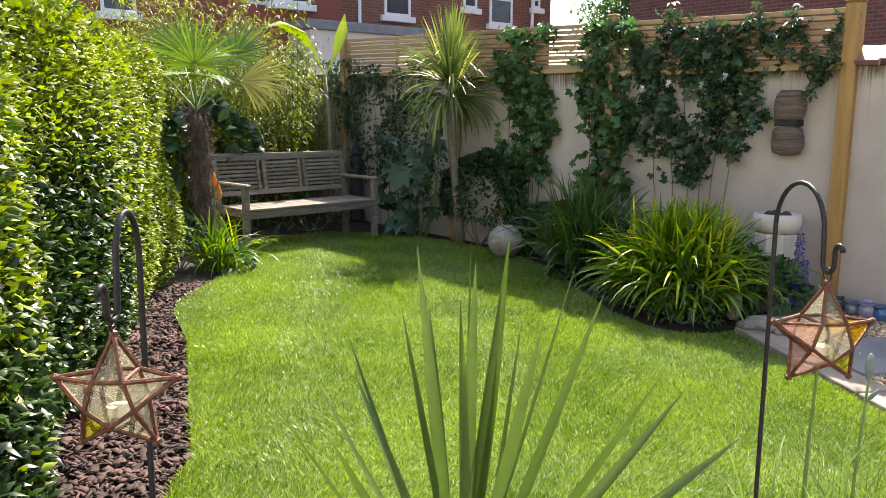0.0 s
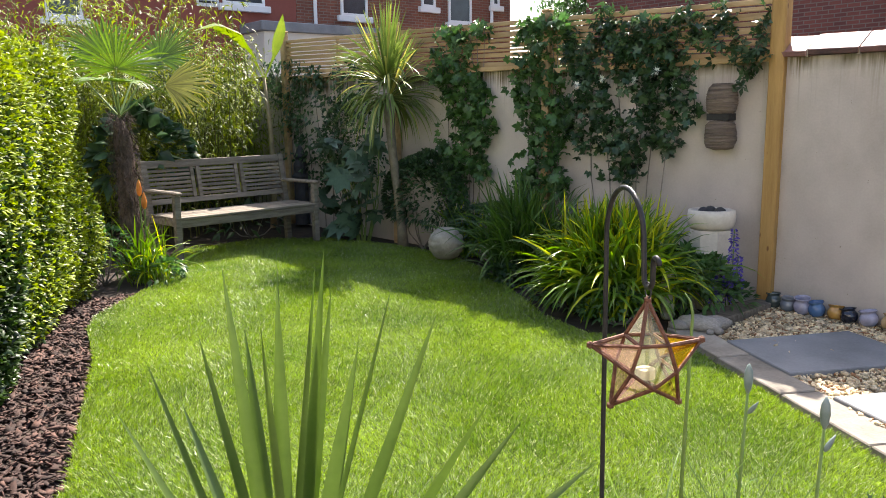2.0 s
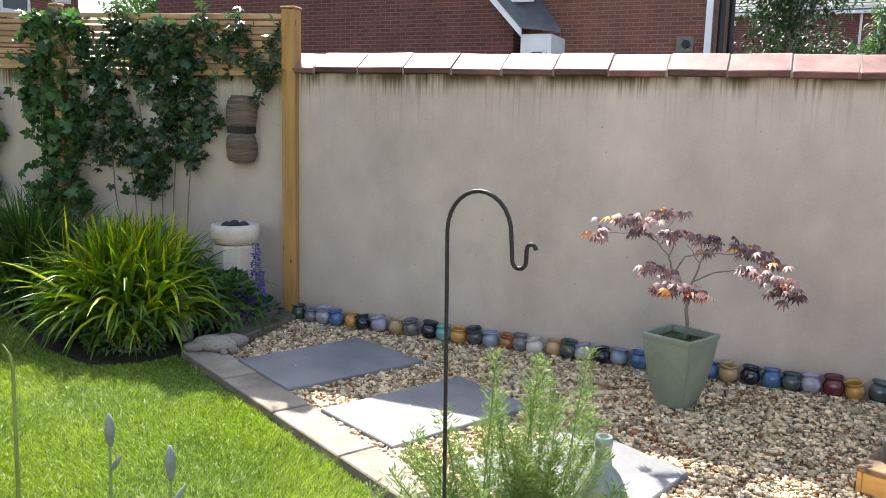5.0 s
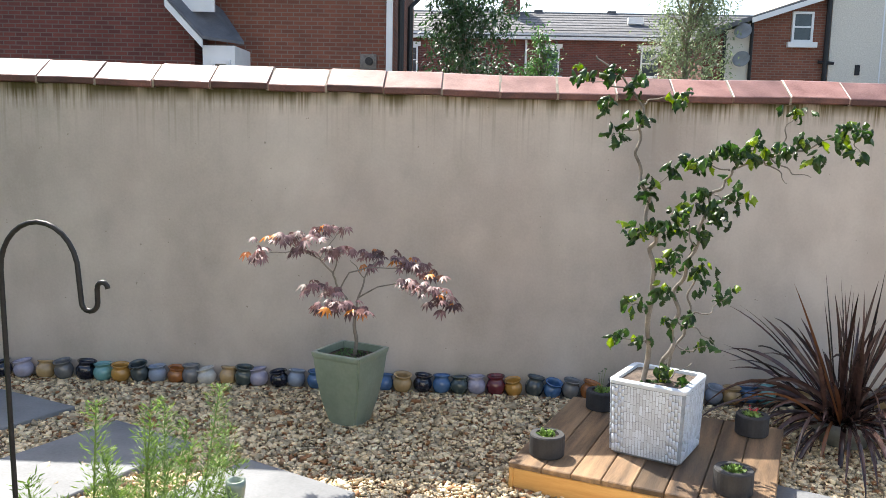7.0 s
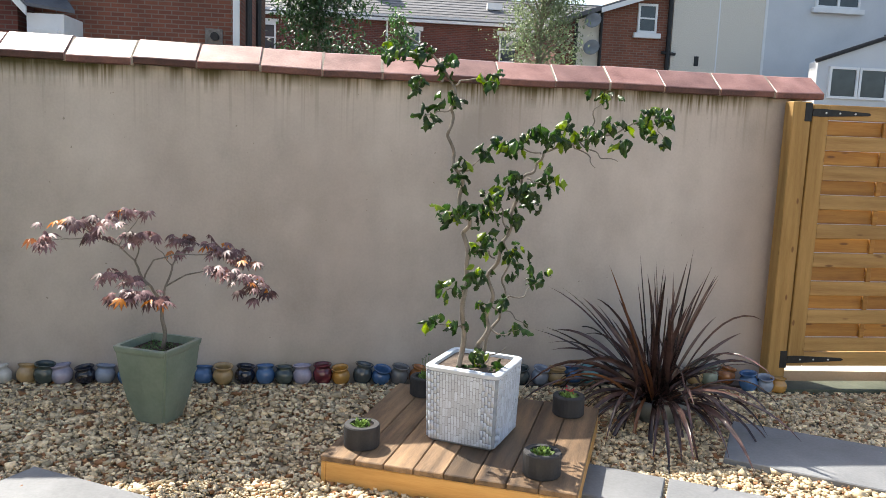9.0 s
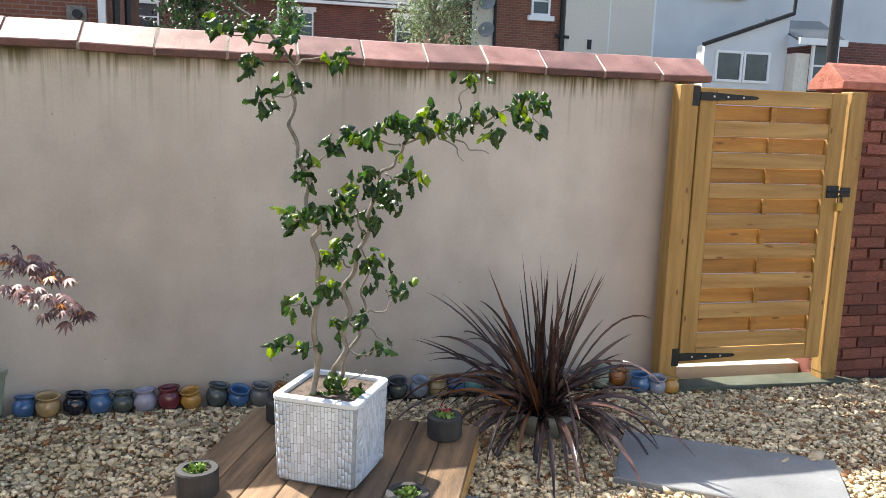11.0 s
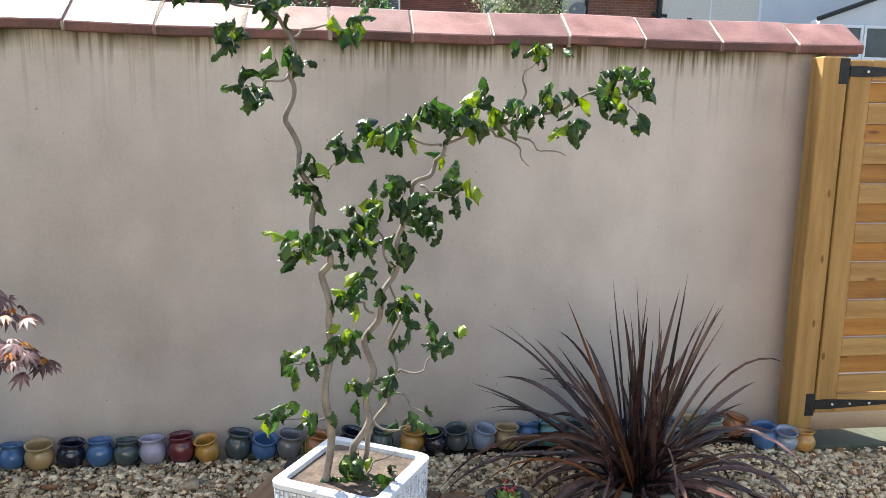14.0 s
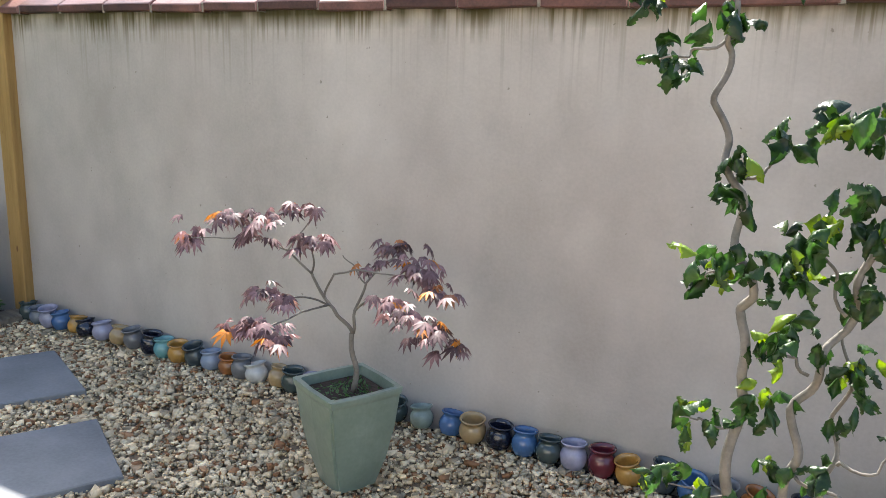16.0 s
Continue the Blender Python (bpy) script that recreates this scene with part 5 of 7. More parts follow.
def hedge():
    g = np.random.default_rng(41)
    hd = (HB - HA).normalized()
    hn = Vector((-hd.y, hd.x))
    L, D, H = (HB - HA).length, 1.15, 1.86
    th = thing("hedge", HA.x, HA.y, gz(HA.x) - 0.02, math.degrees(math.atan2(hd.y, hd.x)), "tall clipped bright green privet hedge", "hedge")

    def bulge(u, z):
        return 0.05 * np.sin(u * 2.6 + 1) + 0.04 * np.sin(u * 5.3 + z * 3) + 0.05 * np.sin(z * 4.1 + u * 1.3) - 0.16 * np.clip((z - 1.25) / 0.6, 0, 1) ** 2 - 0.10 * np.clip((0.35 - z) / 0.35, 0, 1)

    # solid filler behind the leaves, coloured as the shade inside the hedge
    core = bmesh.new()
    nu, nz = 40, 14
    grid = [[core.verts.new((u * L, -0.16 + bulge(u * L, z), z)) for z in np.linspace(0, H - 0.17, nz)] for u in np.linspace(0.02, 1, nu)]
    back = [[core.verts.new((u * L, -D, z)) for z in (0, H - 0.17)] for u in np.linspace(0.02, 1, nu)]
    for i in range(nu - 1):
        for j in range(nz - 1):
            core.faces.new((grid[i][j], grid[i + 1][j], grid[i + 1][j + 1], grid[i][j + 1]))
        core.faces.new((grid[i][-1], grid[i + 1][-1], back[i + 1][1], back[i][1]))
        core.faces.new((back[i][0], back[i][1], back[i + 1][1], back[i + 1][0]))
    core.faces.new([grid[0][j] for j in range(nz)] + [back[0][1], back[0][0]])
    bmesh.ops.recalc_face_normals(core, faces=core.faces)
    part("shade_core", core, mat("hedge inner shade", (0.012, 0.02, 0.005), (0.05, 0.06, 0.015), 20, 0.95, 0.8), th)
    n = 50000
    u, z, dpt = g.uniform(0, L, n), g.uniform(0.03, H, n), np.abs(g.normal(0, 0.055, n))
    front = np.stack((u, bulge(u, z) - dpt, z), 1)
    fo = np.stack((g.normal(0, .7, n), np.abs(g.normal(.6, .5, n)), g.normal(.35, .6, n)), 1)
    m = 20000
    u2, v2 = g.uniform(0, L, m), g.uniform(-D, -0.05, m)
    hh = H + 0.05 * np.sin(u2 * 3 + v2 * 4) + 0.03 * np.sin(u2 * 9) - 0.10 * np.clip((v2 + .3) / .3, 0, 1)
    topl = np.stack((u2, v2, hh - np.abs(g.normal(0, .05, m)) + (g.random(m) > .985) * g.uniform(0, .14, m)), 1)
    to = np.stack((g.normal(0, .7, m), g.normal(.1, .7, m), np.abs(g.normal(.7, .4, m))), 1)
    k = 9000
    v3, z3 = g.uniform(-D, 0, k), g.uniform(0, H, k)
    end = np.stack((0.0 + np.abs(g.normal(0, .06, k)) + 0.1 * np.clip((z3 - 1.3), 0, 1), v3 + bulge(0 * z3, z3), z3), 1)
    eo = np.stack((-np.abs(g.normal(.6, .5, k)), g.normal(0, .7, k), g.normal(.3, .6, k)), 1)
    at, out = np.concatenate((front, topl, end)), np.concatenate((fo, to, eo))
    # dark leaves gather low and near: leaf age plus shade put into colour
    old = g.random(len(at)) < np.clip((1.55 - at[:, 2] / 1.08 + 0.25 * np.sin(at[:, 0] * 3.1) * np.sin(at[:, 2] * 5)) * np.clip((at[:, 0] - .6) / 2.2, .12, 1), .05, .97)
    leaves("young_lit_leaves", at[~old] + unit(out[~old]) * 0.012, out[~old], 0.043, 0.024, LEAFHEDGE, th, 0.3, 0.1, 41)
    leaves("old_shaded_leaves", at[old], out[old], 0.046, 0.027, LEAFOLDSHADE, th, 0.3, 0.1, 42)


hedge()

# ---- palm ----
def fan(center, direction, up, R, n, spread, g, V, Q):
    d, up = Vector(direction).normalized(), Vector(up)
    side = d.cross(up).normalized()
    up = side.cross(d)
    for i in range(n):
        a = -spread / 2 + spread * i / (n - 1)
        dr = d * math.cos(a) + side * math.sin(a)
        pr = (dr.cross(up)).normalized()
        ln = R * g.uniform(.85, 1.05) * (1 - 0.22 * (abs(a) / (spread / 2)) ** 2)
        k0 = len(V)
        c = Vector(center)
        for s, w in ((0.04, .003), (0.45, .010), (0.8, .007), (1.0, .001)):
            sag = -0.24 * ln * max(0, s - .35) ** 2 * g.uniform(.3, 2.2)
            p = c + dr * ln * s + Vector((0, 0, sag))
            V += [p - pr * w, p + up * w * .6, p + pr * w]
        for j in range(3):
            b = k0 + j * 3
            Q += [(b, b + 1, b + 4, b + 3), (b + 1, b + 2, b + 5, b + 4)]


def palm():
    x, y = -5.32, 2.86
    th = thing("fan_palm", x, y, gz(x), 0, "windmill palm with a shaggy brown fibre trunk", "palm")
    r = random.Random(51)
    pts = [(0.05 * math.sin(k * .5) - .01 * k * .6, 0.012 * math.sin(k), -0.05 + k * 0.138) for k in range(11)]
    rad = [.072, .074, .078, .082, .084, .082, .078, .076, .074, .07, .04]
    part("trunk", tube(pts, rad, 14), FIBRE, th)
    g = np.random.default_rng(51)
    n = 3200
    zz = g.uniform(0.05, 1.38, n)
    a = g.uniform(0, 6.283, n)
    k = np.clip(zz / .138, 0, 9)
    rr = np.interp(k, range(11), rad)
    cx = np.interp(k, range(11), [p[0] for p in pts])
    base = np.stack((cx + np.cos(a) * rr * .92, np.sin(a) * rr * .92, zz), 1)
    d = np.stack((np.cos(a) * .8 + g.normal(0, .5, n), np.sin(a) * .8 + g.normal(0, .5, n), g.normal(.2, .9, n)), 1)
    ribbons("shaggy_fibre", base, d, g.uniform(.04, .13, n), g.uniform(.002, .007, n), g.uniform(.5, 3.0, n), FIBRE, th, 3, .5, 52, .2)
    top = Vector((cx.mean() * 0 + pts[-2][0], 0, 1.36))
    rt, fw = Vector((.607, .794, 0)), Vector((-.794, .607, 0))
    V, Q, V2, Q2 = [], [], [], []
    # across, along and up from the crown; then the way the fan points and the way it faces
    for (a, b, c), (oa, ob, oc), (fa, fb, fc), R, spread, dry in (
            ((.02, -.05, .40), (.05, -.1, 1), (.1, -.8, .5), .52, 215, 0), ((-.46, .05, .46), (-.9, 0, .12), (.2, -.45, .9), .46, 170, 0),
            ((.30, .25, .50), (.45, .2, .8), (-.3, -.8, .4), .46, 190, 0), ((.42, -.05, .26), (.95, -.1, .12), (-.1, -.7, .6), .52, 120, 1),
            ((-.22, .3, .55), (-.35, .3, .85), (.2, -.9, .3), .46, 190, 0), ((.12, -.45, .28), (.2, -.85, .1), (.1, -.2, 1), .40, 160, 0), ((.05, .45, .45), (0, .8, .5), (0, -.5, .8), .44, 180, 0)):
        tip = top + rt * a + fw * b + Vector((0, 0, c))
        part("leaf_stalk", tube([top, top.lerp(tip, .5) + Vector((0, 0, .03)), tip], [.010, .007, .005], 6), STEMGREEN, th)
        fan(tip, rt * oa + fw * ob + Vector((0, 0, oc)), rt * fa + fw * fb + Vector((0, 0, fc)), R, 30, math.radians(spread), r, V2 if dry else V, Q2 if dry else Q)
    soup("fan_leaves", [tuple(v) for v in V], Q, PALMLEAF, th)
    soup("dry_fan_leaves", [tuple(v) for v in V2], Q2, DRYLEAF, th)


palm()


def cordyline():
    x, y = -4.93, 5.50
    th = thing("cabbage_palm", x, y, gz(x) - 0.03, 0, "cabbage palm with a slim trunk and drooping straps", "palm")
    pts = [(0.0 + .015 * math.sin(k * .9), -.02 * k, k * 0.2) for k in range(9)]
    part("trunk", tube(pts, [.06, .052, .048, .045, .045, .045, .046, .05, .04], 12), BARKPALE, th, smooth=True)
    g = np.random.default_rng(61)
    c = np.array((0, -.16, 1.55))
    n = 210
    d, e = rosette(n, 61, -5, 88, 0.9)
    ribbons("strap_leaves", c + np.stack((0 * e, 0 * e, g.uniform(-.05, .22, n)), 1) + d * .03, d, g.uniform(.55, .78, n), g.uniform(.018, .028, n), np.where(e > 1.0, g.uniform(.1, .5, n), g.uniform(.4, 2.1, n)), CORDY, th, 8, .4, 61, .25)
    n = 95
    d, e = rosette(n, 62, -25, 25)
    ribbons("drooping_leaves", c + d * .03, d, g.uniform(.5, .72, n), g.uniform(.018, .026, n), g.uniform(1.6, 4.2, n), CORDY, th, 9, .4, 62, .25)


cordyline()


def banana():
    x, y = -6.95, 5.05
    th = thing("banana_plant", x, y, gz(x), 0, "young banana plant with two upright leaves", "plant")
    part("stem", tube([(0, 0, 0), (0, .03, .6), (-.01, .02, 1.2), (-.03, -.02, 1.78)], [.042, .036, .028, .018], 12), mat("banana stem", (.17, .125, .065), (.34, .27, .14), 8, .6, .3), th, smooth=True)
    V, Q = [], []
    for path, wid in (([(-.03, -.02, 1.75), (.02, .12, 2.05), (.04, .20, 2.30), (.05, .22, 2.50)], .075), ([(-.03, -.02, 1.75), (.0, -.16, 2.05), (.02, -.36, 2.28), (.05, -.62, 2.36), (.1, -.92, 2.24)], .15)):
        P = [Vector(p) for p in path]
        n = 10
        k0 = len(V)
        for i in range(n + 1):
            s = i / n * (len(P) - 1)
            j = min(int(s), len(P) - 2)
            p = P[j].lerp(P[j + 1], s - j)
            w = wid * max(0.06, math.sin(math.pi * min(1, max(0, (i / n - .25) / .75)) ** .8)) if i / n > .25 else .012
            d = (P[j + 1] - P[j]).normalized()
            sd = Vector((1, 0, 0)) if wid > .12 else Vector((.8, .5, .1))
            sd = (sd - d * sd.dot(d)).normalized()
            nr = sd.cross(d)
            V += [p - sd * w + nr * w * .35, p, p + sd * w + nr * w * .35]
        for i in range(n):
            b = k0 + i * 3
            Q += [(b, b + 1, b + 4, b + 3), (b + 1, b + 2, b + 5, b + 4)]
    soup("leaves", [tuple(v) for v in V], Q, BANANA, th, smooth=True)


banana()


def bamboo():
    g = np.random.default_rng(71)
    th = thing("bamboo_clump", -7.6, 3.9, gz(-7.6), 0, "dense golden bamboo behind the bench", "bamboo")
    V, Q, at, out = [], [], [], []
    n = 290
    bm = bmesh.new()
    for i in range(n):
        x, y = g.uniform(-.75, .85), g.uniform(-3.2, 1.45)
        x = x - .75 if y > .75 and x > .2 else x
        h = g.uniform(1.5, 2.35) * (1.0 + (.27 if -1.7 < y < -.3 or .15 < y < .8 else 0) * (g.random() > .6))
        lx, ly = g.normal(.08, .12), g.normal(0, .12)
        p = [(x + lx * s * s, y + ly * s * s, h * s) for s in (0, .35, .7, 1)]
        tube(p, [.007, .006, .004, .002], 5, bm)
        for _ in range(185):
            s = g.uniform(.12, 1) ** .8
            c = np.array((x + lx * s * s, y + ly * s * s, h * s)) + g.normal(0, .09, 3)
            at.append(c)
            out.append((g.normal(.2, .8), g.normal(0, .8), g.normal(-.25, .5)))
    part("cane", bm, mat("bamboo cane", (.06, .065, .015), (.15, .14, .04), 10, .45, 0, island=.3), th)
    leaves("foliage", at, out, 0.10, 0.017, LEAFBAMBOO, th, .25, .25, 71)


bamboo()


def shrub(name, x, y, z0, n, spread, ln, wd, material, label, category, seed, droop=.2, stems=6, thinness=.3, group=""):
    """A loose leafy shrub on a few stems."""
    g = np.random.default_rng(seed)
    th = thing(name, x, y, gz(x) - 0.03, 0, label, category, group)
    for i in range(stems):
        a = i * 2.4
        part("stem", tube([(0, 0, 0), (math.cos(a) * spread[0] * .3, math.sin(a) * spread[1] * .3, z0 + spread[2] * .1), (math.cos(a) * spread[0] * .7, math.sin(a) * spread[1] * .7, z0 + spread[2] * .6)], [.008, .006, .003], 5), BARKGREY, th)
    d, _ = rosette(n, seed, -30, 85)
    r = g.uniform(.45, 1, n)[:, None] ** .6
    at = d * np.array(spread) * r * (1, 1, .5) + (0, 0, z0 + spread[2] * .5)
    leaves("foliage", at, d + g.normal(0, .4, (n, 3)), ln, wd, material, th, thinness, droop, seed)
    return th


shrub("hydrangea", -6.55, 3.5, .45, 240, (.30, .55, 1.0), .18, .14, LEAFDARK, "large-leaved dark green shrub behind the bench", "shrub", 81)
shrub("laurel", -4.75, 5.62, .05, 2600, (.7, .2, .95), .075, .035, LEAFDARK, "dark evergreen shrub at the wall's foot", "shrub", 83)
shrub("camellia", -5.9, 5.50, .3, 900, (.7, .16, 1.3), .06, .032, LEAFDARK, "dark small-leaved shrub trained on the wall", "shrub", 84)
shrub("ground_cover", -3.6, 5.62, 0, 1700, (.8, .2, .6), .06, .03, LEAFDARK, "low dark ground cover in the bed", "plant", 85)
shrub("hardy_geranium", -1.62, 4.86, 0, 420, (.30, .26, .26), .045, .035, LEAFMID, "low green geranium spilling over the lawn", "plant", 86)
shrub("lungwort", -1.36, 5.52, 0, 420, (.26, .36, .42), .085, .045, LEAFMID, "leafy green clump round the blue flower spires", "plant", 186)
shrub("ground_ivy", -2.12, 4.93, 0, 420, (.42, .13, .18), .05, .04, LEAFMID, "low green leaves at the lawn's edge", "plant", 187)
shrub("bugle", -2.85, 5.12, 0, 360, (.42, .12, .18), .055, .035, LEAFDARK, "dark low leaves at the lawn's edge", "plant", 188)
shrub("comfrey", -1.50, 5.45, .05, 260, (.22, .22, .42), .10, .045, LEAFMID, "leafy green perennial beside the post", "plant", 87)
shrub("heuchera", -4.95, 2.98, 0, 160, (.30, .22, .20), .07, .055, LEAFMID, "low grey-green leafy clump by the palm", "plant", 88)
shrub("euphorbia", -5.15, 2.55, .05, 240, (.4, .3, .5), .08, .03, LEAFMID, "green leafy clump below the palm", "plant", 89)
def back_hedge():
    g = np.random.default_rng(77)
    th = thing("laurel_hedge", -8.6, 3.6, gz(-8.6), 0, "dense dark evergreen hedge behind the bamboo", "hedge")
    # plain dark block added behind the leaves as painted inner shade
    part("shade_core", box(-.4, .1, -2.6, 1.72, -.05, 1.9, .1), mat("hedge shade", (.008, .014, .005), (.03, .04, .012), 20, .95, .8), th)
    n = 16000
    at = np.stack((.12 + g.normal(0, .07, n), g.uniform(-2.7, 1.9, n), g.uniform(0, 2.0, n)), 1)
    leaves("foliage", at, np.stack((np.abs(g.normal(.5, .5, n)), g.normal(0, .7, n), g.normal(-.1, .6, n)), 1), .09, .035, LEAFDARK, th, .25, .2, 77)


back_hedge()
shrub("hosta", -6.6, 4.6, .0, 90, (.35, .5, .35), .14, .08, LEAFDARK, "shaded leafy clump under the bench", "plant", 90)

# ---- climbers on the older wall ----
def palmate(name, at, out, size, material, parent, lobes=5, seed=0, wide=.30):
    """Hand-shaped leaves: lobes round one middle point."""
    g = np.random.default_rng(seed)
    n = len(at)
    at, f = np.array(at, float), unit(np.array(out, float))
    sd = unit(np.cross(f, g.normal(0, 1, (n, 3)) * (.5, .5, .5) + (.1, 0, .3)))
    nr = np.cross(sd, f)
    s = (size * g.uniform(.6, 1.2, n))[:, None]
    V, T = [at], []
    for i in range(lobes):
        a = math.radians(-115 + 230 * i / (lobes - 1))
        ln = 1 - .38 * abs(2 * i / (lobes - 1) - 1)
        dr, pr = f * math.cos(a) + sd * math.sin(a), sd * math.cos(a) - f * math.sin(a)
        k = len(V)
        V += [at + dr * s * ln * .55 + pr * s * wide * ln + nr * s * .06, at + dr * s * ln - nr * s * .22, at + dr * s * ln * .55 - pr * s * wide * ln + nr * s * .06]
        T.append((0, k, k + 1, k + 2))
    m = len(V)
    b = np.arange(n)[:, None] * m
    return soup(name, np.stack(V, 1).reshape(-1, 3), np.concatenate([b + q for q in T]), material, parent)


def climber(name, s0, s1, z0, z1, n, ln, wd, material, label, seed, holes=.35, flowers=0, hand=0):
    g = np.random.default_rng(seed)
    mid = onwall((s0 + s1) / 2, 0.03)
    th = thing(name, mid.x, mid.y, gz(mid.x), WANG, label, "climber", "climbers")
    half = (s1 - s0) / 2
    for i in range(6):
        x = -half * .7 + half * 1.4 * i / 5
        part("vine", tube([(x * .5, -.01, 0), (x * .8 + .05 * math.sin(i), -.02, z1 * .4), (x + .06 * math.cos(i * 2), -.02, z1 * .8), (x * .9, -.03, z1)], [.006, .005, .004, .002], 5), BARKGREY, th)
    x, z = g.uniform(-half, half, n * 3), g.uniform(z0, z1, n * 3)
    shape = .5 * np.sin(x * 7 + seed) * np.cos(z * 5 + seed) + .35 * np.sin(x * 15 + z * 9 + seed) + .6 - 1.0 * (np.abs(x) / half) ** 3 - .9 * np.clip((z0 + .35 - z) / .35, 0, 1) + g.normal(0, .22, n * 3)
    k = np.argsort(-shape)[: n * 3] if holes <= 0 else np.where(shape > holes)[0]
    k = g.permutation(k)[:n]
    x, z = x[k], z[k]
    m = len(x)
    at = np.stack((x, -np.abs(g.normal(.05, .05, m)), z), 1)
    out = np.stack((g.normal(0, .7, m), -np.abs(g.normal(.45, .4, m)), g.normal(-.35, .5, m)), 1)
    if hand:
        palmate("foliage", at, out, ln, material, th, 5, seed)
    else:
        leaves("foliage", at, out, ln, wd, material, th, .22, .25, seed)
    if flowers:
        k = 420
        x = g.uniform(-half * .95, half * 1.75, k)
        at = np.stack((x, -np.abs(g.normal(.05, .04, k)), 1.93 + .22 * np.sin(x * 5) * np.cos(x * 13) + g.normal(0, .10, k)), 1)
        palmate("upper_foliage", at, np.stack((g.normal(0, .7, k), -np.abs(g.normal(.5, .4, k)), g.normal(-.25, .5, k)), 1), .075, material, th, 5, seed + 1, .22)
        fp = np.array([(fx, -.13, fz) for fx, fz in ((-.45, 1.62), (-.2, 1.66), (.1, 1.64), (.3, 1.7), (.45, 1.58))])[:flowers]
        a = np.linspace(0, 2 * math.pi, 11)[:-1]
        pet = np.stack((np.cos(a), 0 * a - .3, np.sin(a)), 1)
        for f in fp:
            leaves("flower", np.repeat(f[None], 10, 0), pet, .042, .016, WHITEFLOWER, th, .1, 0, seed)


def fatsia():
    g = np.random.default_rng(82)
    blue = mat("blue green leaf", (.05, .10, .055), (.13, .21, .13), 6, .45, 0, island=.3, thin=.2)
    th = thing("fatsia", -5.55, 5.36, gz(-5.55) - .03, 0, "broad lobed blue-green leaved shrub below the wall", "shrub")
    n = 46
    at = np.stack((g.uniform(-.55, .50, n), g.uniform(-.22, .08, n), g.uniform(.12, 1.15, n)), 1)
    for i in range(0, n, 3):
        part("stem", tube([(at[i, 0] * .25, .05, 0), (at[i, 0] * .7, .03, at[i, 2] * .6), tuple(at[i])], [.009, .007, .004], 5), STEMGREEN, th)
    palmate("foliage", at, np.stack((g.normal(.2, .5, n), g.normal(-.7, .3, n), g.normal(-.35, .25, n)), 1), .21, blue, th, 7, 82, .24)


fatsia()
climber("virginia_creeper", 2.58, 3.42, .45, 2.22, 860, .070, .085, LEAFMID, "green creeper climbing up to the trellis", 91, .15, 0, 1)
climber("hop_vine", 1.68, 2.36, .40, 2.20, 760, .070, .08, LEAFMID, "broad-leaved vine on the trellis post", 92, .1, 0, 1)
climber("passion_flower", 0.50, 1.80, .80, 2.12, 1150, .058, .040, LEAFDARK, "dark passion flower vine with white blooms", 93, .18, 5, 1)
climber("ivy", 4.2, 6.4, .45, 1.92, 1100, .06, .045, LEAFDARK, "thin dark ivy over the wall's far end", 94, .45)
climber("jasmine", 5.6, 6.5, 1.2, 2.0, 500, .055, .03, LEAFDARK, "dark climber beside the far post", 95, .2)

# ---- strap-leaved clumps ----
def clump(name, x, y, n, ln, wd, droop, low, high, material, label, seed, z=0.0, spread=.08):
    g = np.random.default_rng(seed)
    th = thing(name, x, y, gz(x) - .02 + z, 0, label, "plant")
    d, e = rosette(n, seed, low, high, .8)
    base = np.stack((g.normal(0, spread, n), g.normal(0, spread, n), np.zeros(n)), 1)
    ll, ww, dd = ln * g.uniform(.7, 1.15, n), wd * g.uniform(.75, 1.2, n), droop * g.uniform(.4, 1.5, n)
    for nm, k in (("upright_leaves", e > 1.2), ("arching_leaves", e <= 1.2)):
        ribbons(nm, base[k], d[k], ll[k], ww[k], dd[k], material, th, 9, .5, seed, .3)
    return th


croc = clump("crocosmia", -1.86, 5.14, 1500, .78, .032, 2.0, 44, 89, STRAP, "large sunlit clump of arching strap leaves", 101, 0, .12)
g = np.random.default_rng(105)
d, e = rosette(95, 105, 66, 89)
# inner leaves whose yellow also paints the sunlit middle of the clump
ribbons("young_lit_leaves", np.stack((g.normal(0, .15, 95), g.normal(0, .12, 95), np.full(95, .05)), 1), d, g.uniform(.66, .84, 95), g.uniform(.020, .030, 95), g.uniform(.2, .9, 95), YOUNGLIT, croc, 9, .5, 105, .3)
# this clump's shade comes from its darker leaf colour
clump("agapanthus", -3.02, 5.40, 420, .86, .026, 1.7, 45, 88, AGAPSHADE, "shaded clump of dark arching strap leaves", 102, 0, .12)
clump("iris_clump", -4.15, 5.7, 70, .6, .022, 1.2, 45, 88, STRAP, "dark upright strap leaves by the wall", 103)
k = clump("red_hot_poker", -5.02, 2.86, 120, .55, .018, 2.0, 40, 88, STRAP, "strap-leaved poker plant with orange flower spikes", 104)
for dx, h in ((.02, .62), (-.05, .72)):
    part("flower_stalk", tube([(dx, 0, 0), (dx * 1.5, .01, h)], .006, 6), STEMGREEN, k)
    part("flower_spike", lathe([(.004, h), (.02, h + .02), (.024, h + .06), (.015, h + .11), (.003, h + .14)], 12), ORANGE, k, "orange flower spike").location = (dx * 1.5, .01, 0)


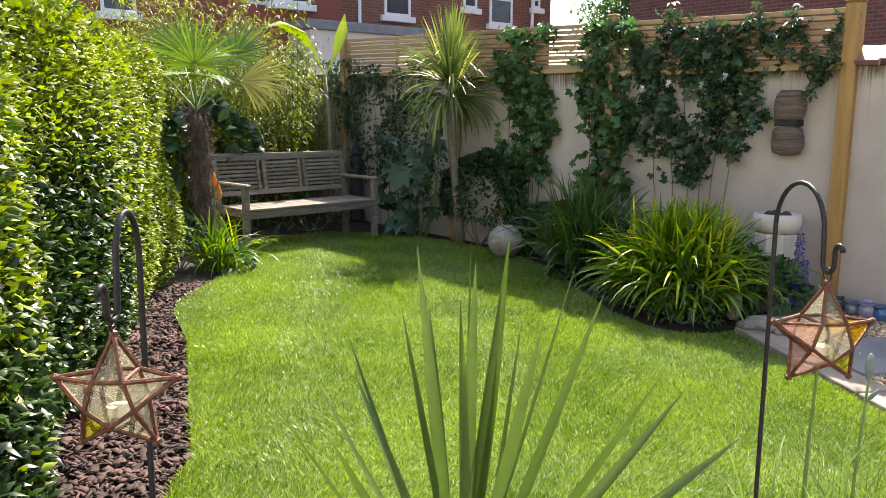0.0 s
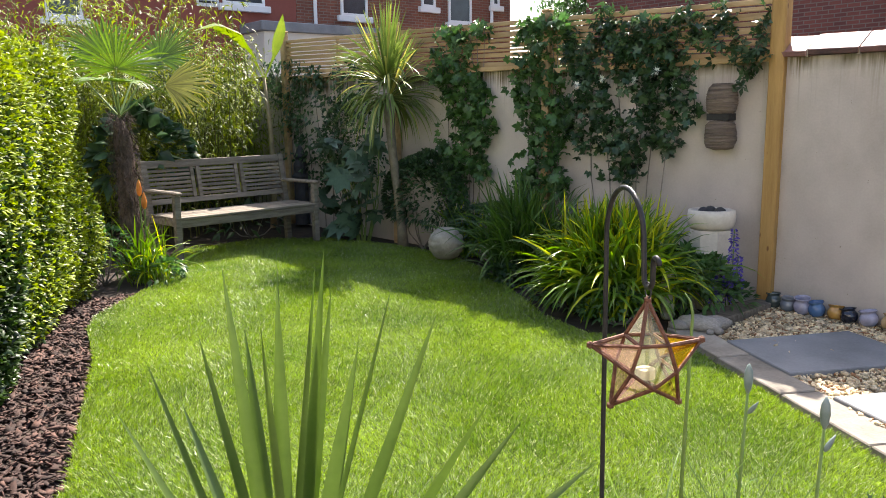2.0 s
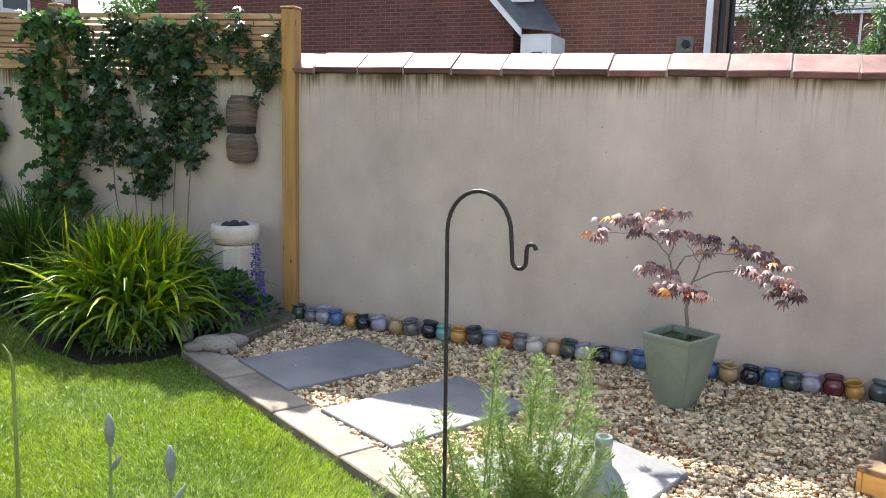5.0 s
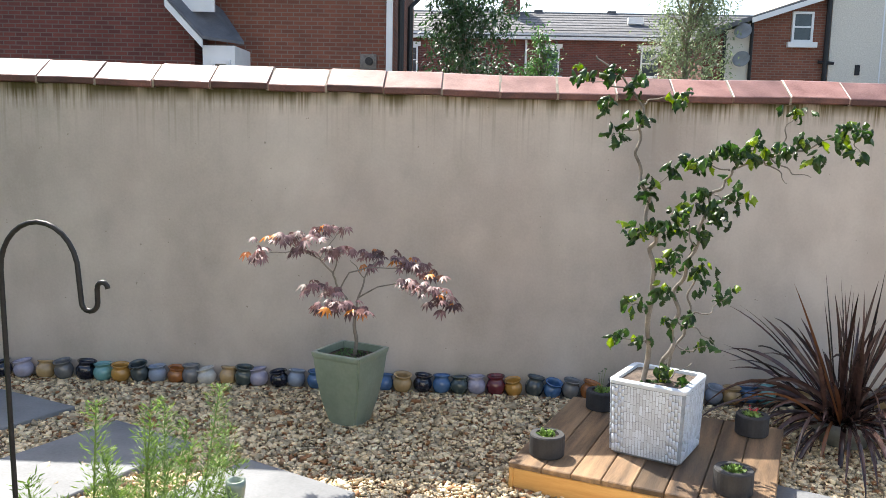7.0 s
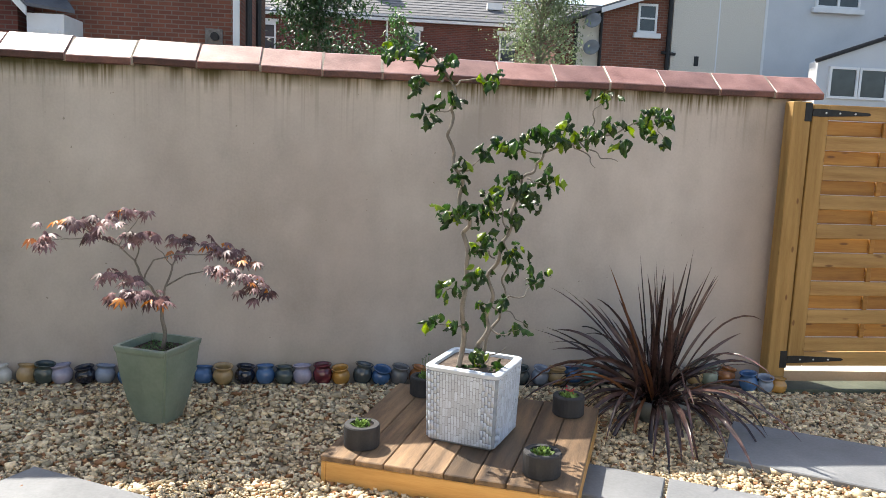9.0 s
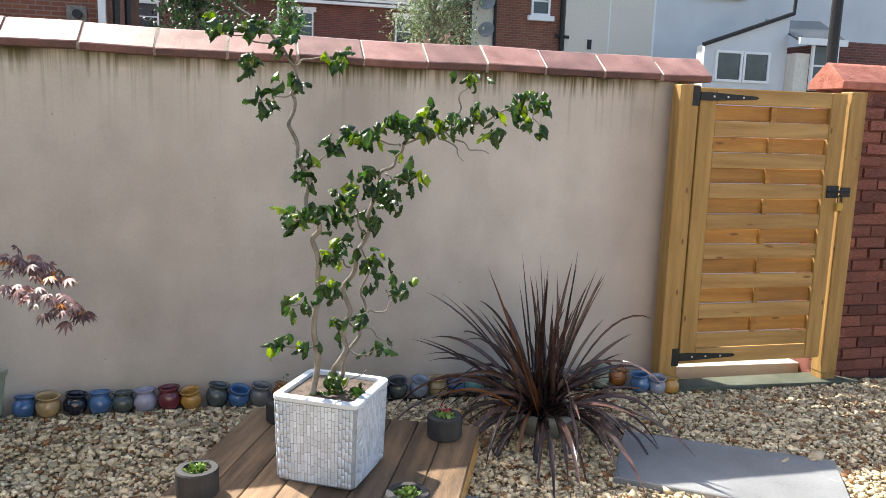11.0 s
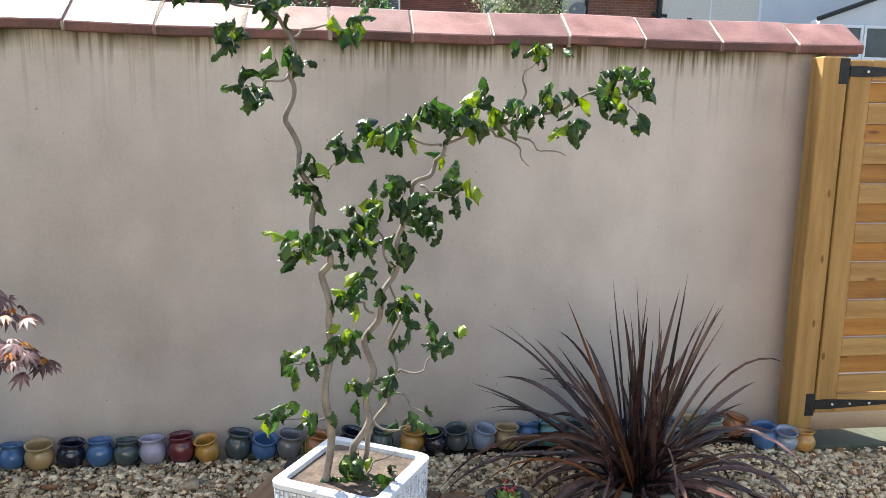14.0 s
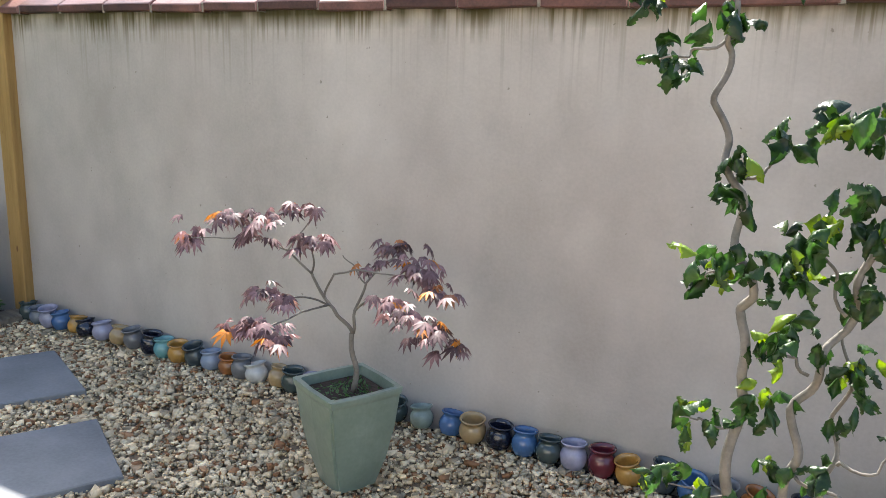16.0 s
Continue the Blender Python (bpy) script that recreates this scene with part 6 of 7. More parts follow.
def yucca():
    x, y = 0.27, 1.36
    th = thing("yucca", x, y, gz(x), 0, "stiff upright green yucca blades", "plant")
    r = random.Random(111)
    tips = [(.183, 1.294, 1.042), (.287, 1.361, 1.083), (.31, 1.45, 1.07), (.36, 1.40, 1.06), (.44, 1.52, 1.02), (.40, 1.66, .93), (.10, 1.16, .86), (.02, 1.12, .74), (.60, 1.62, .80), (.56, 1.75, .72),
            (.34, 1.33, 1.03), (.25, 1.5, .98), (.33, 1.3, .95), (-.15, 1.1, .62), (.70, 1.55, .62), (.23, 1.22, .93), (.42, 1.45, .9), (.15, 1.35, .9), (.2, 1.6, .85), (-.1, 1.3, .68), (.5, 1.2, .7), (.3, 1.0, .72), (.62, 1.9, .6)]
    base, aim, ln = [], [], []
    for i, t in enumerate(tips):
        b = Vector((r.uniform(-.025, .025), r.uniform(-.025, .025), .12))
        v = Vector(t) - Vector((x, y, gz(x))) - b
        base.append(b), aim.append(v + Vector((0, 0, .03))), ln.append(v.length * 1.08)
    for i in range(len(tips)):
        ribbons("blade", [base[i]], [aim[i]], ln[i], .033 + .004 * (i % 3), .03, YUCCA, th, 8, .9, 111 + i, .22)
    part("stem", lathe([(.05, -.05), (.045, .1), (.02, .2)], 12), BARKPALE, th)


yucca()


def lilies():
    for i, (x, y, z, bud) in enumerate(((.653, 2.545, .735, 1), (.885, 2.492, .72, 1), (.614, 2.331, .97, 0))):
        th = thing("flower_bud_stem" if bud else "grass_stem", x, y, gz(x), 0, "slim green stem with a grey-blue closed bud" if bud else "tall slim arching grass stem", "flower", "budding stems")
        h = z - gz(x)
        part("stem", tube([(-.02, .01, -.03), (-.012, .0, h * .5), (0, 0, h - .05)] + ([] if bud else [(-.008, 0, h - .02), (-.022, -.004, h)]), [.0055, .005, .004] + ([] if bud else [.003, .001]), 7), STEMGREEN, th, smooth=True)
        if bud:
            part("bud", lathe([(.003, h - .065), (.009, h - .05), (.0125, h - .025), (.010, h), (.003, h + .018)], 12), BUDGREY, th, "grey-blue closed bud", smooth=True)
            bm = lathe([(.003, 0), (.007, .012), (.006, .03), (.001, .05)], 10)
            part("side_bud", bm, BUDGREY, th, smooth=True).matrix_basis = pose(.004, 0, h - .12, 0, 35, 60 * i)
            leaves("stem_leaf", [(0, 0, h * .55)] * 2, [(.6, .2, .6), (-.5, .2, .5)], .07, .014, LEAFMID, th)
    g = np.random.default_rng(121)
    th = thing("grassy_leaves", .72, 2.42, gz(.7), 0, "thin arching grassy leaves in the front bed", "plant")
    n = 60
    d, e = rosette(n, 121, 50, 88)
    base = np.stack((g.normal(0, .14, n), g.normal(0, .10, n), np.zeros(n)), 1)
    ribbons("blades", base, d, g.uniform(.35, .72, n), g.uniform(.005, .009, n), g.uniform(.4, 1.6, n), LEAFFERN, th, 8, .5, 121, .2)
    shrub("dark_rosettes", .82, 3.35, 0, 150, (.26, .20, .12), .075, .028, LEAFDARK, "dark glossy rosettes at the lawn's edge", "plant", 122, 0)
    g = np.random.default_rng(123)
    th = thing("fescue_tuft", .98, 2.75, gz(1), 0, "fine wiry green tuft in the front bed", "plant")
    n = 80
    d, e = rosette(n, 123, 40, 88)
    ribbons("blades", np.stack((g.normal(0, .1, n), g.normal(0, .1, n), np.zeros(n)), 1), d, g.uniform(.2, .45, n), .005, g.uniform(.5, 2, n), LEAFFERN, th, 6, .5, 124, .2)
    th = thing("orange_shoots", 1.52, 2.62, gz(1.5), 0, "two narrow orange-red leaf shoots", "plant")
    leaves("shoots", [(0, 0, .1), (.03, .03, .1), (-.03, 0, .1)], [(.05, 0, 1), (.25, .1, 1), (-.15, 0, 1)], .5, .022, ORANGE, th, .3, 0, 125)


lilies()


def southernwood():
    """Feathery upright stems."""
    g = np.random.default_rng(131)
    tops = [(1.563, 3.575, .764), (1.497, 3.258, .807), (1.398, 3.181, .84), (1.30, 3.05, .70), (1.44, 3.42, .66), (1.62, 3.40, .62), (1.36, 3.30, .66), (1.20, 3.10, .60), (1.52, 3.10, .60), (1.68, 3.30, .56), (1.28, 3.40, .55), (1.60, 3.62, .52), (1.12, 3.22, .50), (1.48, 3.56, .6), (1.22, 2.92, .56), (1.38, 3.02, .58), (1.56, 3.22, .7), (1.46, 3.3, .72)]
    tops += [(a + g.normal(0, .09), b + g.normal(0, .09), c * g.uniform(.62, .95)) for a, b, c in tops * 2]
    cx, cy = 1.43, 3.26
    th = thing("southernwood", cx, cy, gz(cx), 0, "feathery light green southernwood bush", "shrub")
    at, out = [], []
    for i, t in enumerate(tops):
        b = Vector((g.normal(0, .06), g.normal(0, .06), 0))
        v = Vector(t) - Vector((cx, cy, gz(cx)))
        part("stem", tube([b, b.lerp(v, .5) + Vector((0, 0, .05)), v], [.004, .003, .0015], 5), STEMGREEN, th)
        for s in np.linspace(.2, 1, 30):
            p = b.lerp(v, s)
            for q in range(9):
                a = g.uniform(0, 6.283)
                w = .10 * (1.15 - s * .8)
                for r in range(3):
                    at.append((p.x + math.cos(a) * w * r * .3, p.y + math.sin(a) * w * r * .3, p.z + g.normal(0, .008)))
                    out.append((math.cos(a + g.normal(0, .5)), math.sin(a + g.normal(0, .5)), g.uniform(.2, 1.3)))
    leaves("foliage", at, out, .022, .0040, LEAFFERN, th, .2, 0, 131)
    th = thing("stoneware_jug", 1.66, 3.40, gz(1.6), 0, "grey-green ribbed stoneware bottle among the plants", "bottle")
    part("body", lathe([(.06, 0), (.075, .02), (.082, .2), (.085, .34), (.078, .42), (.055, .48), (.028, .51), (.022, .55), (.026, .58), (.026, .60), (.018, .60), (.016, .55)], 24), CELADON, th, smooth=True)


southernwood()

# ---- ornaments along the bed ----
def ball():
    bm = bmesh.new()
    bmesh.ops.create_icosphere(bm, subdivisions=5, radius=.168)
    for v in bm.verts:
        a = math.atan2(v.co.y, v.co.x)
        v.co *= 1 + .012 * math.sin(v.co.z * 95 + 2 * math.sin(a * 3)) - .022 * (abs(math.sin(v.co.z * 47)) > .93) - .018 * (abs(math.sin(a * 9 + round(v.co.z * 15))) > .965) + .010 * noise.noise(v.co * 14)
        v.co.z *= .95
    ob = link("stone_ball", bm, CARVED, True)
    ob.matrix_world = pose(-4.0, 5.32, gz(-4.0) + .165)
    tagged(ob, "large pale carved stone ball in the bed", "ornament")


ball()
uy = onwall(.30, .26)
urn = thing("chimney_planter", uy.x, uy.y, gz(uy.x) - .03, WANG, "tall whitewashed clay flue with a round bowl on top", "planter")
part("column", lathe([(.155, 0), (.155, .56), (.15, .58)], 8), LIMEWASH, urn)
part("bowl", lathe([(.12, .58), (.15, .59), (.168, .63), (.172, .68), (.165, .72), (.145, .725), (.13, .69), (.10, .66)], 32), LIMEWASH, urn, "round whitewashed bowl", smooth=True)
for i, a in enumerate((.3, 2.2, 4.0)):
    bm = bmesh.new()
    bmesh.ops.create_icosphere(bm, subdivisions=2, radius=.045)
    part("dark_stone", bm, RUBBER, urn, "smooth dark stone", True).matrix_basis = pose(.06 * math.cos(a), .06 * math.sin(a), .70)
bp = onwall(.36, .0)
bask = thing("insect_basket", bp.x, bp.y, 1.13, WANG, "brown woven fibre nest basket on the wall", "basket")
for nm, z0, pf in (("lower_pouch", 0, [(.05, 0), (.10, .015), (.118, .06), (.120, .13), (.110, .185), (.084, .215)]), ("upper_pouch", .265, [(.084, 0), (.108, .02), (.119, .07), (.116, .14), (.102, .19), (.07, .22), (.01, .225)])):
    zs = np.linspace(0, pf[-1][1], 41)
    bm = lathe([(float(np.interp(z, [q[1] for q in pf], [q[0] for q in pf])) + (.0028 if k % 2 else -.0028), float(z)) for k, z in enumerate(zs)], 30)
    for v in bm.verts:
        v.co += noise.noise_vector(v.co * 22 + Vector((0, 0, z0 * 40))) * .006
        v.co.y = v.co.y * .75 - .06
        v.co.z += z0
    part(nm, bm, WICKER, bask)
part("dark_opening", box(-.085, .085, -.12, -.0, .218, .268), IRON, bask, "dark slot between the pouches")


def delphinium():
    x, y = -1.28, 5.72
    th = thing("delphinium", x, y, gz(x) - .02, 0, "deep blue flower spires in the bed corner", "flower")
    g = np.random.default_rng(141)
    at, out, bm = [], [], bmesh.new()
    for dx, dy, h in ((0, 0, .60), (.07, -.05, .42), (-.09, -.02, .40), (.03, -.12, .30), (-.05, -.16, .28), (-.25, -.25, .30)):
        tube([(dx * .3, dy * .3, 0), (dx, dy, h)], .005, 5, bm)
        for s in np.linspace(.35, 1, 44):
            for _ in range(4):
                a = g.uniform(0, 6.283)
                r = .035 * (1.25 - s)
                at.append((dx + math.cos(a) * r, dy + math.sin(a) * r, h * s))
                out.append((math.cos(a), math.sin(a), g.normal(0, .4)))
    part("stems", bm, STEMGREEN, th)
    leaves("petals", at, out, .026, .022, BLUEFLOWER, th, .2, .1, 141)
    d, _ = rosette(90, 142, 10, 70)
    leaves("foliage", d * .16 + (0, 0, .05), d, .09, .04, LEAFMID, th, .2, .3, 142)


delphinium()
for i, (x, y, sx, sy, sz, rz) in enumerate(((-1.10, 5.06, .15, .085, .055, 10), (-1.19, 4.97, .065, .05, .035, 40), (-.96, 5.05, .035, .03, .026, 0), (-.99, 5.0, .026, .024, .02, 0), (-1.05, 5.16, .10, .07, .05, 30))):
    bm = bmesh.new()
    bmesh.ops.create_icosphere(bm, subdivisions=3, radius=1)
    for v in bm.verts:
        v.co *= 1 + .10 * noise.noise(v.co * 1.6 + Vector((i * 7, 0, 0)))
    ob = link("garden_stone", bm, PEBBLE, True)
    ob.matrix_world = pose(x, y, gz(x) + .014 + sz * .75, 0, 0, rz) @ Matrix.Diagonal((sx, sy, sz, 1))
    tagged(ob, "smooth grey stone on the edging corner", "stone", "stones on the edging")
lp = onwall(5.75, .12)
lan = thing("pagoda_lantern", lp.x, lp.y, gz(lp.x), 0, "dark stone pagoda ornament below the wall", "ornament")
part("pillar", lathe([(.09, 0), (.08, .5), (.10, .55), (.11, .60), (.07, .64), (.085, .72), (.06, .80), (.075, .84), (.04, .92), (.015, .97)], 12), RUBBER, lan)
jar = thing("ribbed_vase", -1.42, 5.16, gz(-1.4), 0, "slim pale ribbed vase half hidden by leaves", "vase")
part("body", lathe([(.035, 0)] + [(.045 + .008 * math.sin(k * 2.2), .02 + k * .02) for k in range(15)] + [(.03, .33), (.024, .335)], 16), CARVED, jar, smooth=True)

# ---- houses beyond the wall ----
def window(parent, x, y, z, w, h, face, bars=1, sill=True, lintel=True):
    """A white framed window standing proud of a wall that faces -y ('s') or +x ('e')."""
    m = pose(x, y, z, 0, 0, 0 if face == "s" else 90)
    e = new("window")
    e.parent = parent
    e.matrix_basis = m
    f = 0.07
    for a, b, c, d in ((-w / 2, w / 2, 0, f), (-w / 2, w / 2, h - f, h), (-w / 2, -w / 2 + f, f, h - f), (w / 2 - f, w / 2, f, h - f)):
        part("frame", box(a, b, -.06, .03, c, d, .004), WHITE, e)
    for i in range(bars):
        zz = h * (i + 1) / (bars + 1)
        part("glazing_bar", box(-w / 2 + f, w / 2 - f, -.045, .02, zz - .025, zz + .025), WHITE, e)
    part("pane", box(-w / 2 + f, w / 2 - f, -.02, -.012, f, h - f), PANE, e)
    if sill:
        part("sill", box(-w / 2 - .12, w / 2 + .12, -.14, -.002, -.16, -.002, .01), WHITE, e)
    if lintel:
        part("lintel", box(-w / 2 - .12, w / 2 + .12, -.05, -.002, h + .002, h + .2, .01), WHITE, e)


def pipe(parent, pts, r, material):
    part("downpipe", tube(pts, r, 8), material, parent)


terr = thing("terraced_houses", -17, 11, -.32, 0, "red terraced houses across the back lane", "house")
for nm, y0, y1, m, h in (("cream_wall", -8, -6.85, CREAM, 7), ("cream_wall", -20, -8.01, CREAM, 7), ("painted_wall", -6.84, 0.1, REDPAINT, 8), ("brick_wall", .11, 7.7, None, 8)):
    if m is None:
        # brick texture runs along local x, so this wall is modelled turned
        bm = box(y0, y1, 0, .3, 0, h)
        part(nm, bm, BRICKB, terr).matrix_basis = pose(0, 0, 0, 0, 0, 90)
    else:
        part(nm, box(-.3, 0, y0, y1, 0, h), m, terr)
part("roof", box(-5, .3, -20, 7.7, 8.01, 8.4), ROOF, terr)
for y, z, w, h in ((-5.5, 3.86, .75, 1.45), (-5.5, 1.9, .75, 1.25), (-1.35, 4.42, 1.1, 1.5), (1.85, 4.36, .85, 1.5), (4.4, 4.78, .5, 1.0), (5.6, 4.40, .9, 1.45), (7.05, 5.0, .3, .5)):
    window(terr, 0.0, y, z, w, h, "e")
part("street_sign", box(.003, .03, -2.55, -2.0, 4.32, 4.62), BLUEWHITE, terr, "pale street name plate")
for zz in (4.40, 4.50):
    part("sign_lettering", box(.031, .036, -2.5, -2.05, zz, zz + .05), IRON, terr, "unreadable lettering")
part("lean_to_roof", box(.003, 1.2, -1.5, 2.2, 3.72, 3.95, .02), LEAD, terr, "flat grey felt roof")
part("lean_to_wall", box(.003, 1.1, -1.4, 2.1, 0, 3.715), CREAM, terr)
pipe(terr, [(.07, .62, 8), (.07, .62, 3.96)], .05, WHITE)
pipe(terr, [(.07, 6.85, 8), (.07, 6.85, 4.0)], .05, WHITE)
pipe(terr, [(.07, -3.2, 8), (.07, -3.2, 0)], .05, REDPAINT)

h1 = thing("brick_house", -5, 15.6, -.32, 0, "large dark red brick house beside the lane", "house")
part("near_wall", box(-6.2, 2.22, 0, 5, 0, 8.5), BRICKA, h1)
part("far_wall", box(2.23, 5.68, .7, 5, 0, 8.5), BRICKB, h1)
part("roof", box(-6.5, 6.0, -.3, 5.3, 8.51, 8.8), ROOF, h1)
part("corner_board", box(5.55, 5.66, .6, .695, 0, 8.5), WHITE, h1)
pipe(h1, [(5.8, .8, 8.4), (5.8, .8, 0)], .06, IRON)
pipe(h1, [(6.2, 1.2, 4.6), (5.95, 1.0, 4.3), (5.95, 1.0, 0)], .05, IRON)
part("porch_wall", box(2.45, 3.02, -.25, .69, 0, 3.40), WHITE, h1)
part("porch_upper", box(1.95, 2.6, -.05, .0, 4.0, 5.6), WHITE, h1)
bm = bmesh.new()
a = [(1.86, 4.16), (2.50, 3.48), (2.50, 3.34), (1.86, 4.02)]
lo, hi = [[bm.verts.new((x, yy, z)) for x, z in a] for yy in (-.42, -.37)]
bm.faces.new(lo), bm.faces.new(hi[::-1])
for i in range(4):
    bm.faces.new((lo[i], lo[(i + 1) % 4], hi[(i + 1) % 4], hi[i]))
bmesh.ops.recalc_face_normals(bm, faces=bm.faces)
part("fascia_board", bm, WHITE, h1)
bm = bmesh.new()
a = [(1.86, -.40, 4.17), (2.50, -.40, 3.49), (3.14, -.10, 3.44), (2.52, .65, 4.10), (1.90, .65, 4.55)]
bm.faces.new([bm.verts.new(v) for v in a[:3]] + [bm.verts.new(a[3])] + [bm.verts.new(a[4])])
r = bmesh.ops.extrude_face_region(bm, geom=list(bm.faces))
bmesh.ops.translate(bm, verts=[v for v in r["geom"] if isinstance(v, bmesh.types.BMVert)], vec=(0, 0, .05))
bmesh.ops.recalc_face_normals(bm, faces=bm.faces)
part("porch_roof", bm, ROOF, h1)
window(h1, 2.78, -.27, 2.35, .34, .8, "s", 0, False, False)
window(h1, 3.85, .66, 1.6, 1.2, 1.42, "s", 0, False, False)
part("flue_vent", box(5.07, 5.37, .62, .69, 3.12, 3.40, .01), BARKGREY, h1)
part("flue_pipe", lathe([(.07, 0), (.07, .12), (.05, .12)], 14), IRON, h1).matrix_basis = pose(5.25, .62, 3.26, 90)
pipe(h1, [(-3.2, -.04, 4.5), (1.9, -.04, 4.46)], .012, IRON)

row = thing("tiled_roof_houses", 8, 38, -.32, 0, "far brick row with a grey tiled roof", "house")
part("wall", box(-14, 14, 0, 6, 0, 6.55), BRICKA, row)
part("eaves_board", box(-14, 14, -.35, -.2, 6.5, 6.78), WHITE, row)
ang = math.atan2(1.45, 3.2)
for i in range(9):
    bm = box(-14, 14, 0, .42, 0, .06)
    part("tile_course", bm, ROOF, row).matrix_basis = pose(0, -.35 + i * .37, 6.62 + i * .168, math.degrees(ang) - 3)
part("ridge", box(-14, 14, 2.9, 3.2, 8.08, 8.2), ROOF, row)
for x in (-10, -6.5, -3, .5, 4, 7.5, 11):
    part("ridge_cap", box(x - .2, x + .2, 2.9, 3.2, 8.2, 8.3), ROOF, row)
part("chimney", box(-4.7, -3.9, 2.6, 3.4, 7.8, 9.6), BRICKA, row)
window(row, -2.65, -.02, 4.95, .9, 1.2, "s")
window(row, 1.85, -.02, 4.95, .9, 1.2, "s")
window(row, -9, -.02, 4.95, .9, 1.2, "s")
part("skylight", box(1.0, 1.7, 1.2, 1.5, 7.45, 7.75), WHITE, row)
pipe(row, [(-3.7, -.08, 6.5), (-3.7, -.08, 0)], .05, WHITE)

dish = thing("gabled_house", 10.6, 26, -.32, 0, "brick house with satellite dishes and a sloping roof", "house")


def gable(name, x0, x1, z0, za, zb, y, d, material):
    bm = bmesh.new()
    lo = [bm.verts.new((x, yy, z)) for yy in (y, y + d) for x, z in ((x0, z0), (x1, z0), (x1, zb), (x0, za))]
    for f in ((0, 1, 2, 3), (7, 6, 5, 4), (0, 4, 5, 1), (1, 5, 6, 2), (2, 6, 7, 3), (3, 7, 4, 0)):
        bm.faces.new([lo[i] for i in f])
    bmesh.ops.recalc_face_normals(bm, faces=bm.faces)
    return part(name, bm, material, dish)


gable("side_wall", -1.7, -1.1, 0, 5.12, 5.30, .02, 6, BRICKA)
gable("rendered_panel", -1.1, -.32, 0, 5.30, 5.56, .01, 6, CREAM)
gable("brick_gable", -.32, 1.95, 0, 5.56, 6.32, 0, 6, BRICKB)
def slope(name, x0, x1, za, zb, thick, y, d, material):
    bm = bmesh.new()
    v = [bm.verts.new((x, yy, z)) for yy in (y, y + d) for x, z in ((x0, za), (x1, zb), (x1, zb + thick), (x0, za + thick))]
    for f in ((0, 1, 2, 3), (7, 6, 5, 4), (0, 4, 5, 1), (1, 5, 6, 2), (2, 6, 7, 3), (3, 7, 4, 0)):
        bm.faces.new([v[i] for i in f])
    bmesh.ops.recalc_face_normals(bm, faces=bm.faces)
    part(name, bm, material, dish)


slope("roof", -2.0, 2.0, 5.05, 6.42, .13, -.25, 6.5, ROOF)
slope("bargeboard", -.4, 2.0, 5.52, 6.32, .15, -.31, .05, WHITE)
window(dish, 1.15, -.02, 5.02, .62, .88, "s", 1, True, False)
for z in (5.25, 4.45):
    bm = lathe([(.02, 0), (.16, .03), (.25, .09), (.245, .095), (.15, .04), (.01, .012)], 20)
    part("satellite_dish", bm, LEAD, dish, "grey satellite dish", True).matrix_basis = pose(-.62, -.25, z, 70, 0, -30)
    part("dish_arm", tube([(-.62, -.22, z), (-.35, -.02, z - .02)], .02, 6), IRON, dish)
pipe(dish, [(-1.1, -.08, 5.3), (-1.1, -.08, 0)], .05, IRON)
pipe(dish, [(-.32, -.08, 5.6), (-.32, -.08, 0)], .05, IRON)
pipe(dish, [(1.85, -.12, 6.4), (1.85, -.12, 4.4), (1.85, -.12, 0)], .07, IRON)
pipe(dish, [(1.65, -.12, 4.45), (2.1, -.12, 4.42)], .05, IRON)
dash = thing("pebbledash_house", 14.1, 26, -.32, 0, "tall pebbledashed house side", "house")
part("wall", box(-1.5, 1.5, .0, 7, 0, 9.0), DASH, dash)
part("roof", box(-1.6, 1.7, -.2, 7.2, 9.01, 9.4), ROOF, dash)
part("corner_bead", box(1.5, 1.58, -.03, .06, 0, 9.0), WHITE, dash)
part("joint_strip", box(-.02, .02, -.012, -.001, 0, 9.0), WHITE, dash)
part("vent", box(-.72, -.58, -.03, -.001, 4.1, 4.4), IRON, dash)
wh = thing("white_house", 19, 26, -.32, 0, "white painted house with a lean-to and conservatory", "house")
part("wall", box(-3.3, 6, .02, 7, 0, 9.0), BLUEWHITE, wh)
part("roof", box(-3.4, 6.2, -.2, 7.2, 9.01, 9.4), ROOF, wh)
window(wh, -1.0, -.02, 6.1, 1.5, 1.3, "s", 0, True, False)
part("mullion", box(-1.04, -.96, -.09, .03, 6.17, 7.33), WHITE, wh)
dx = thing("lean_to", 16.6, 22, -.32, 0, "white lean-to and small glass conservatory", "house")
bm = bmesh.new()
lo = [bm.verts.new((x, yy, z)) for yy in (0, .4) for x, z in ((-1.5, 0), (1.1, 0), (1.1, 4.95), (-1.5, 4.0))]
for f in ((0, 1, 2, 3), (7, 6, 5, 4), (0, 4, 5, 1), (1, 5, 6, 2), (2, 6, 7, 3), (3, 7, 4, 0)):
    bm.faces.new([lo[i] for i in f])
bmesh.ops.recalc_face_normals(bm, faces=bm.faces)
part("wall", bm, BLUEWHITE, dx)
part("gutter", tube([(-1.6, -.08, 4.02), (1.15, -.08, 5.0), (1.2, -.08, 6.2)], .06, 8), IRON, dx)
window(dx, -.75, -.02, 3.05, .85, .85, "s", 0, False, False)
window(dx, .12, -.02, 3.05, .85, .85, "s", 0, False, False)
part("conservatory_wall", box(1.11, 1.55, -.4, 4, 0, 3.9), DASH, dx)
window(dx, 1.98, -.45, 2.9, .86, 1.35, "s", 1, False, False)
bm = bmesh.new()
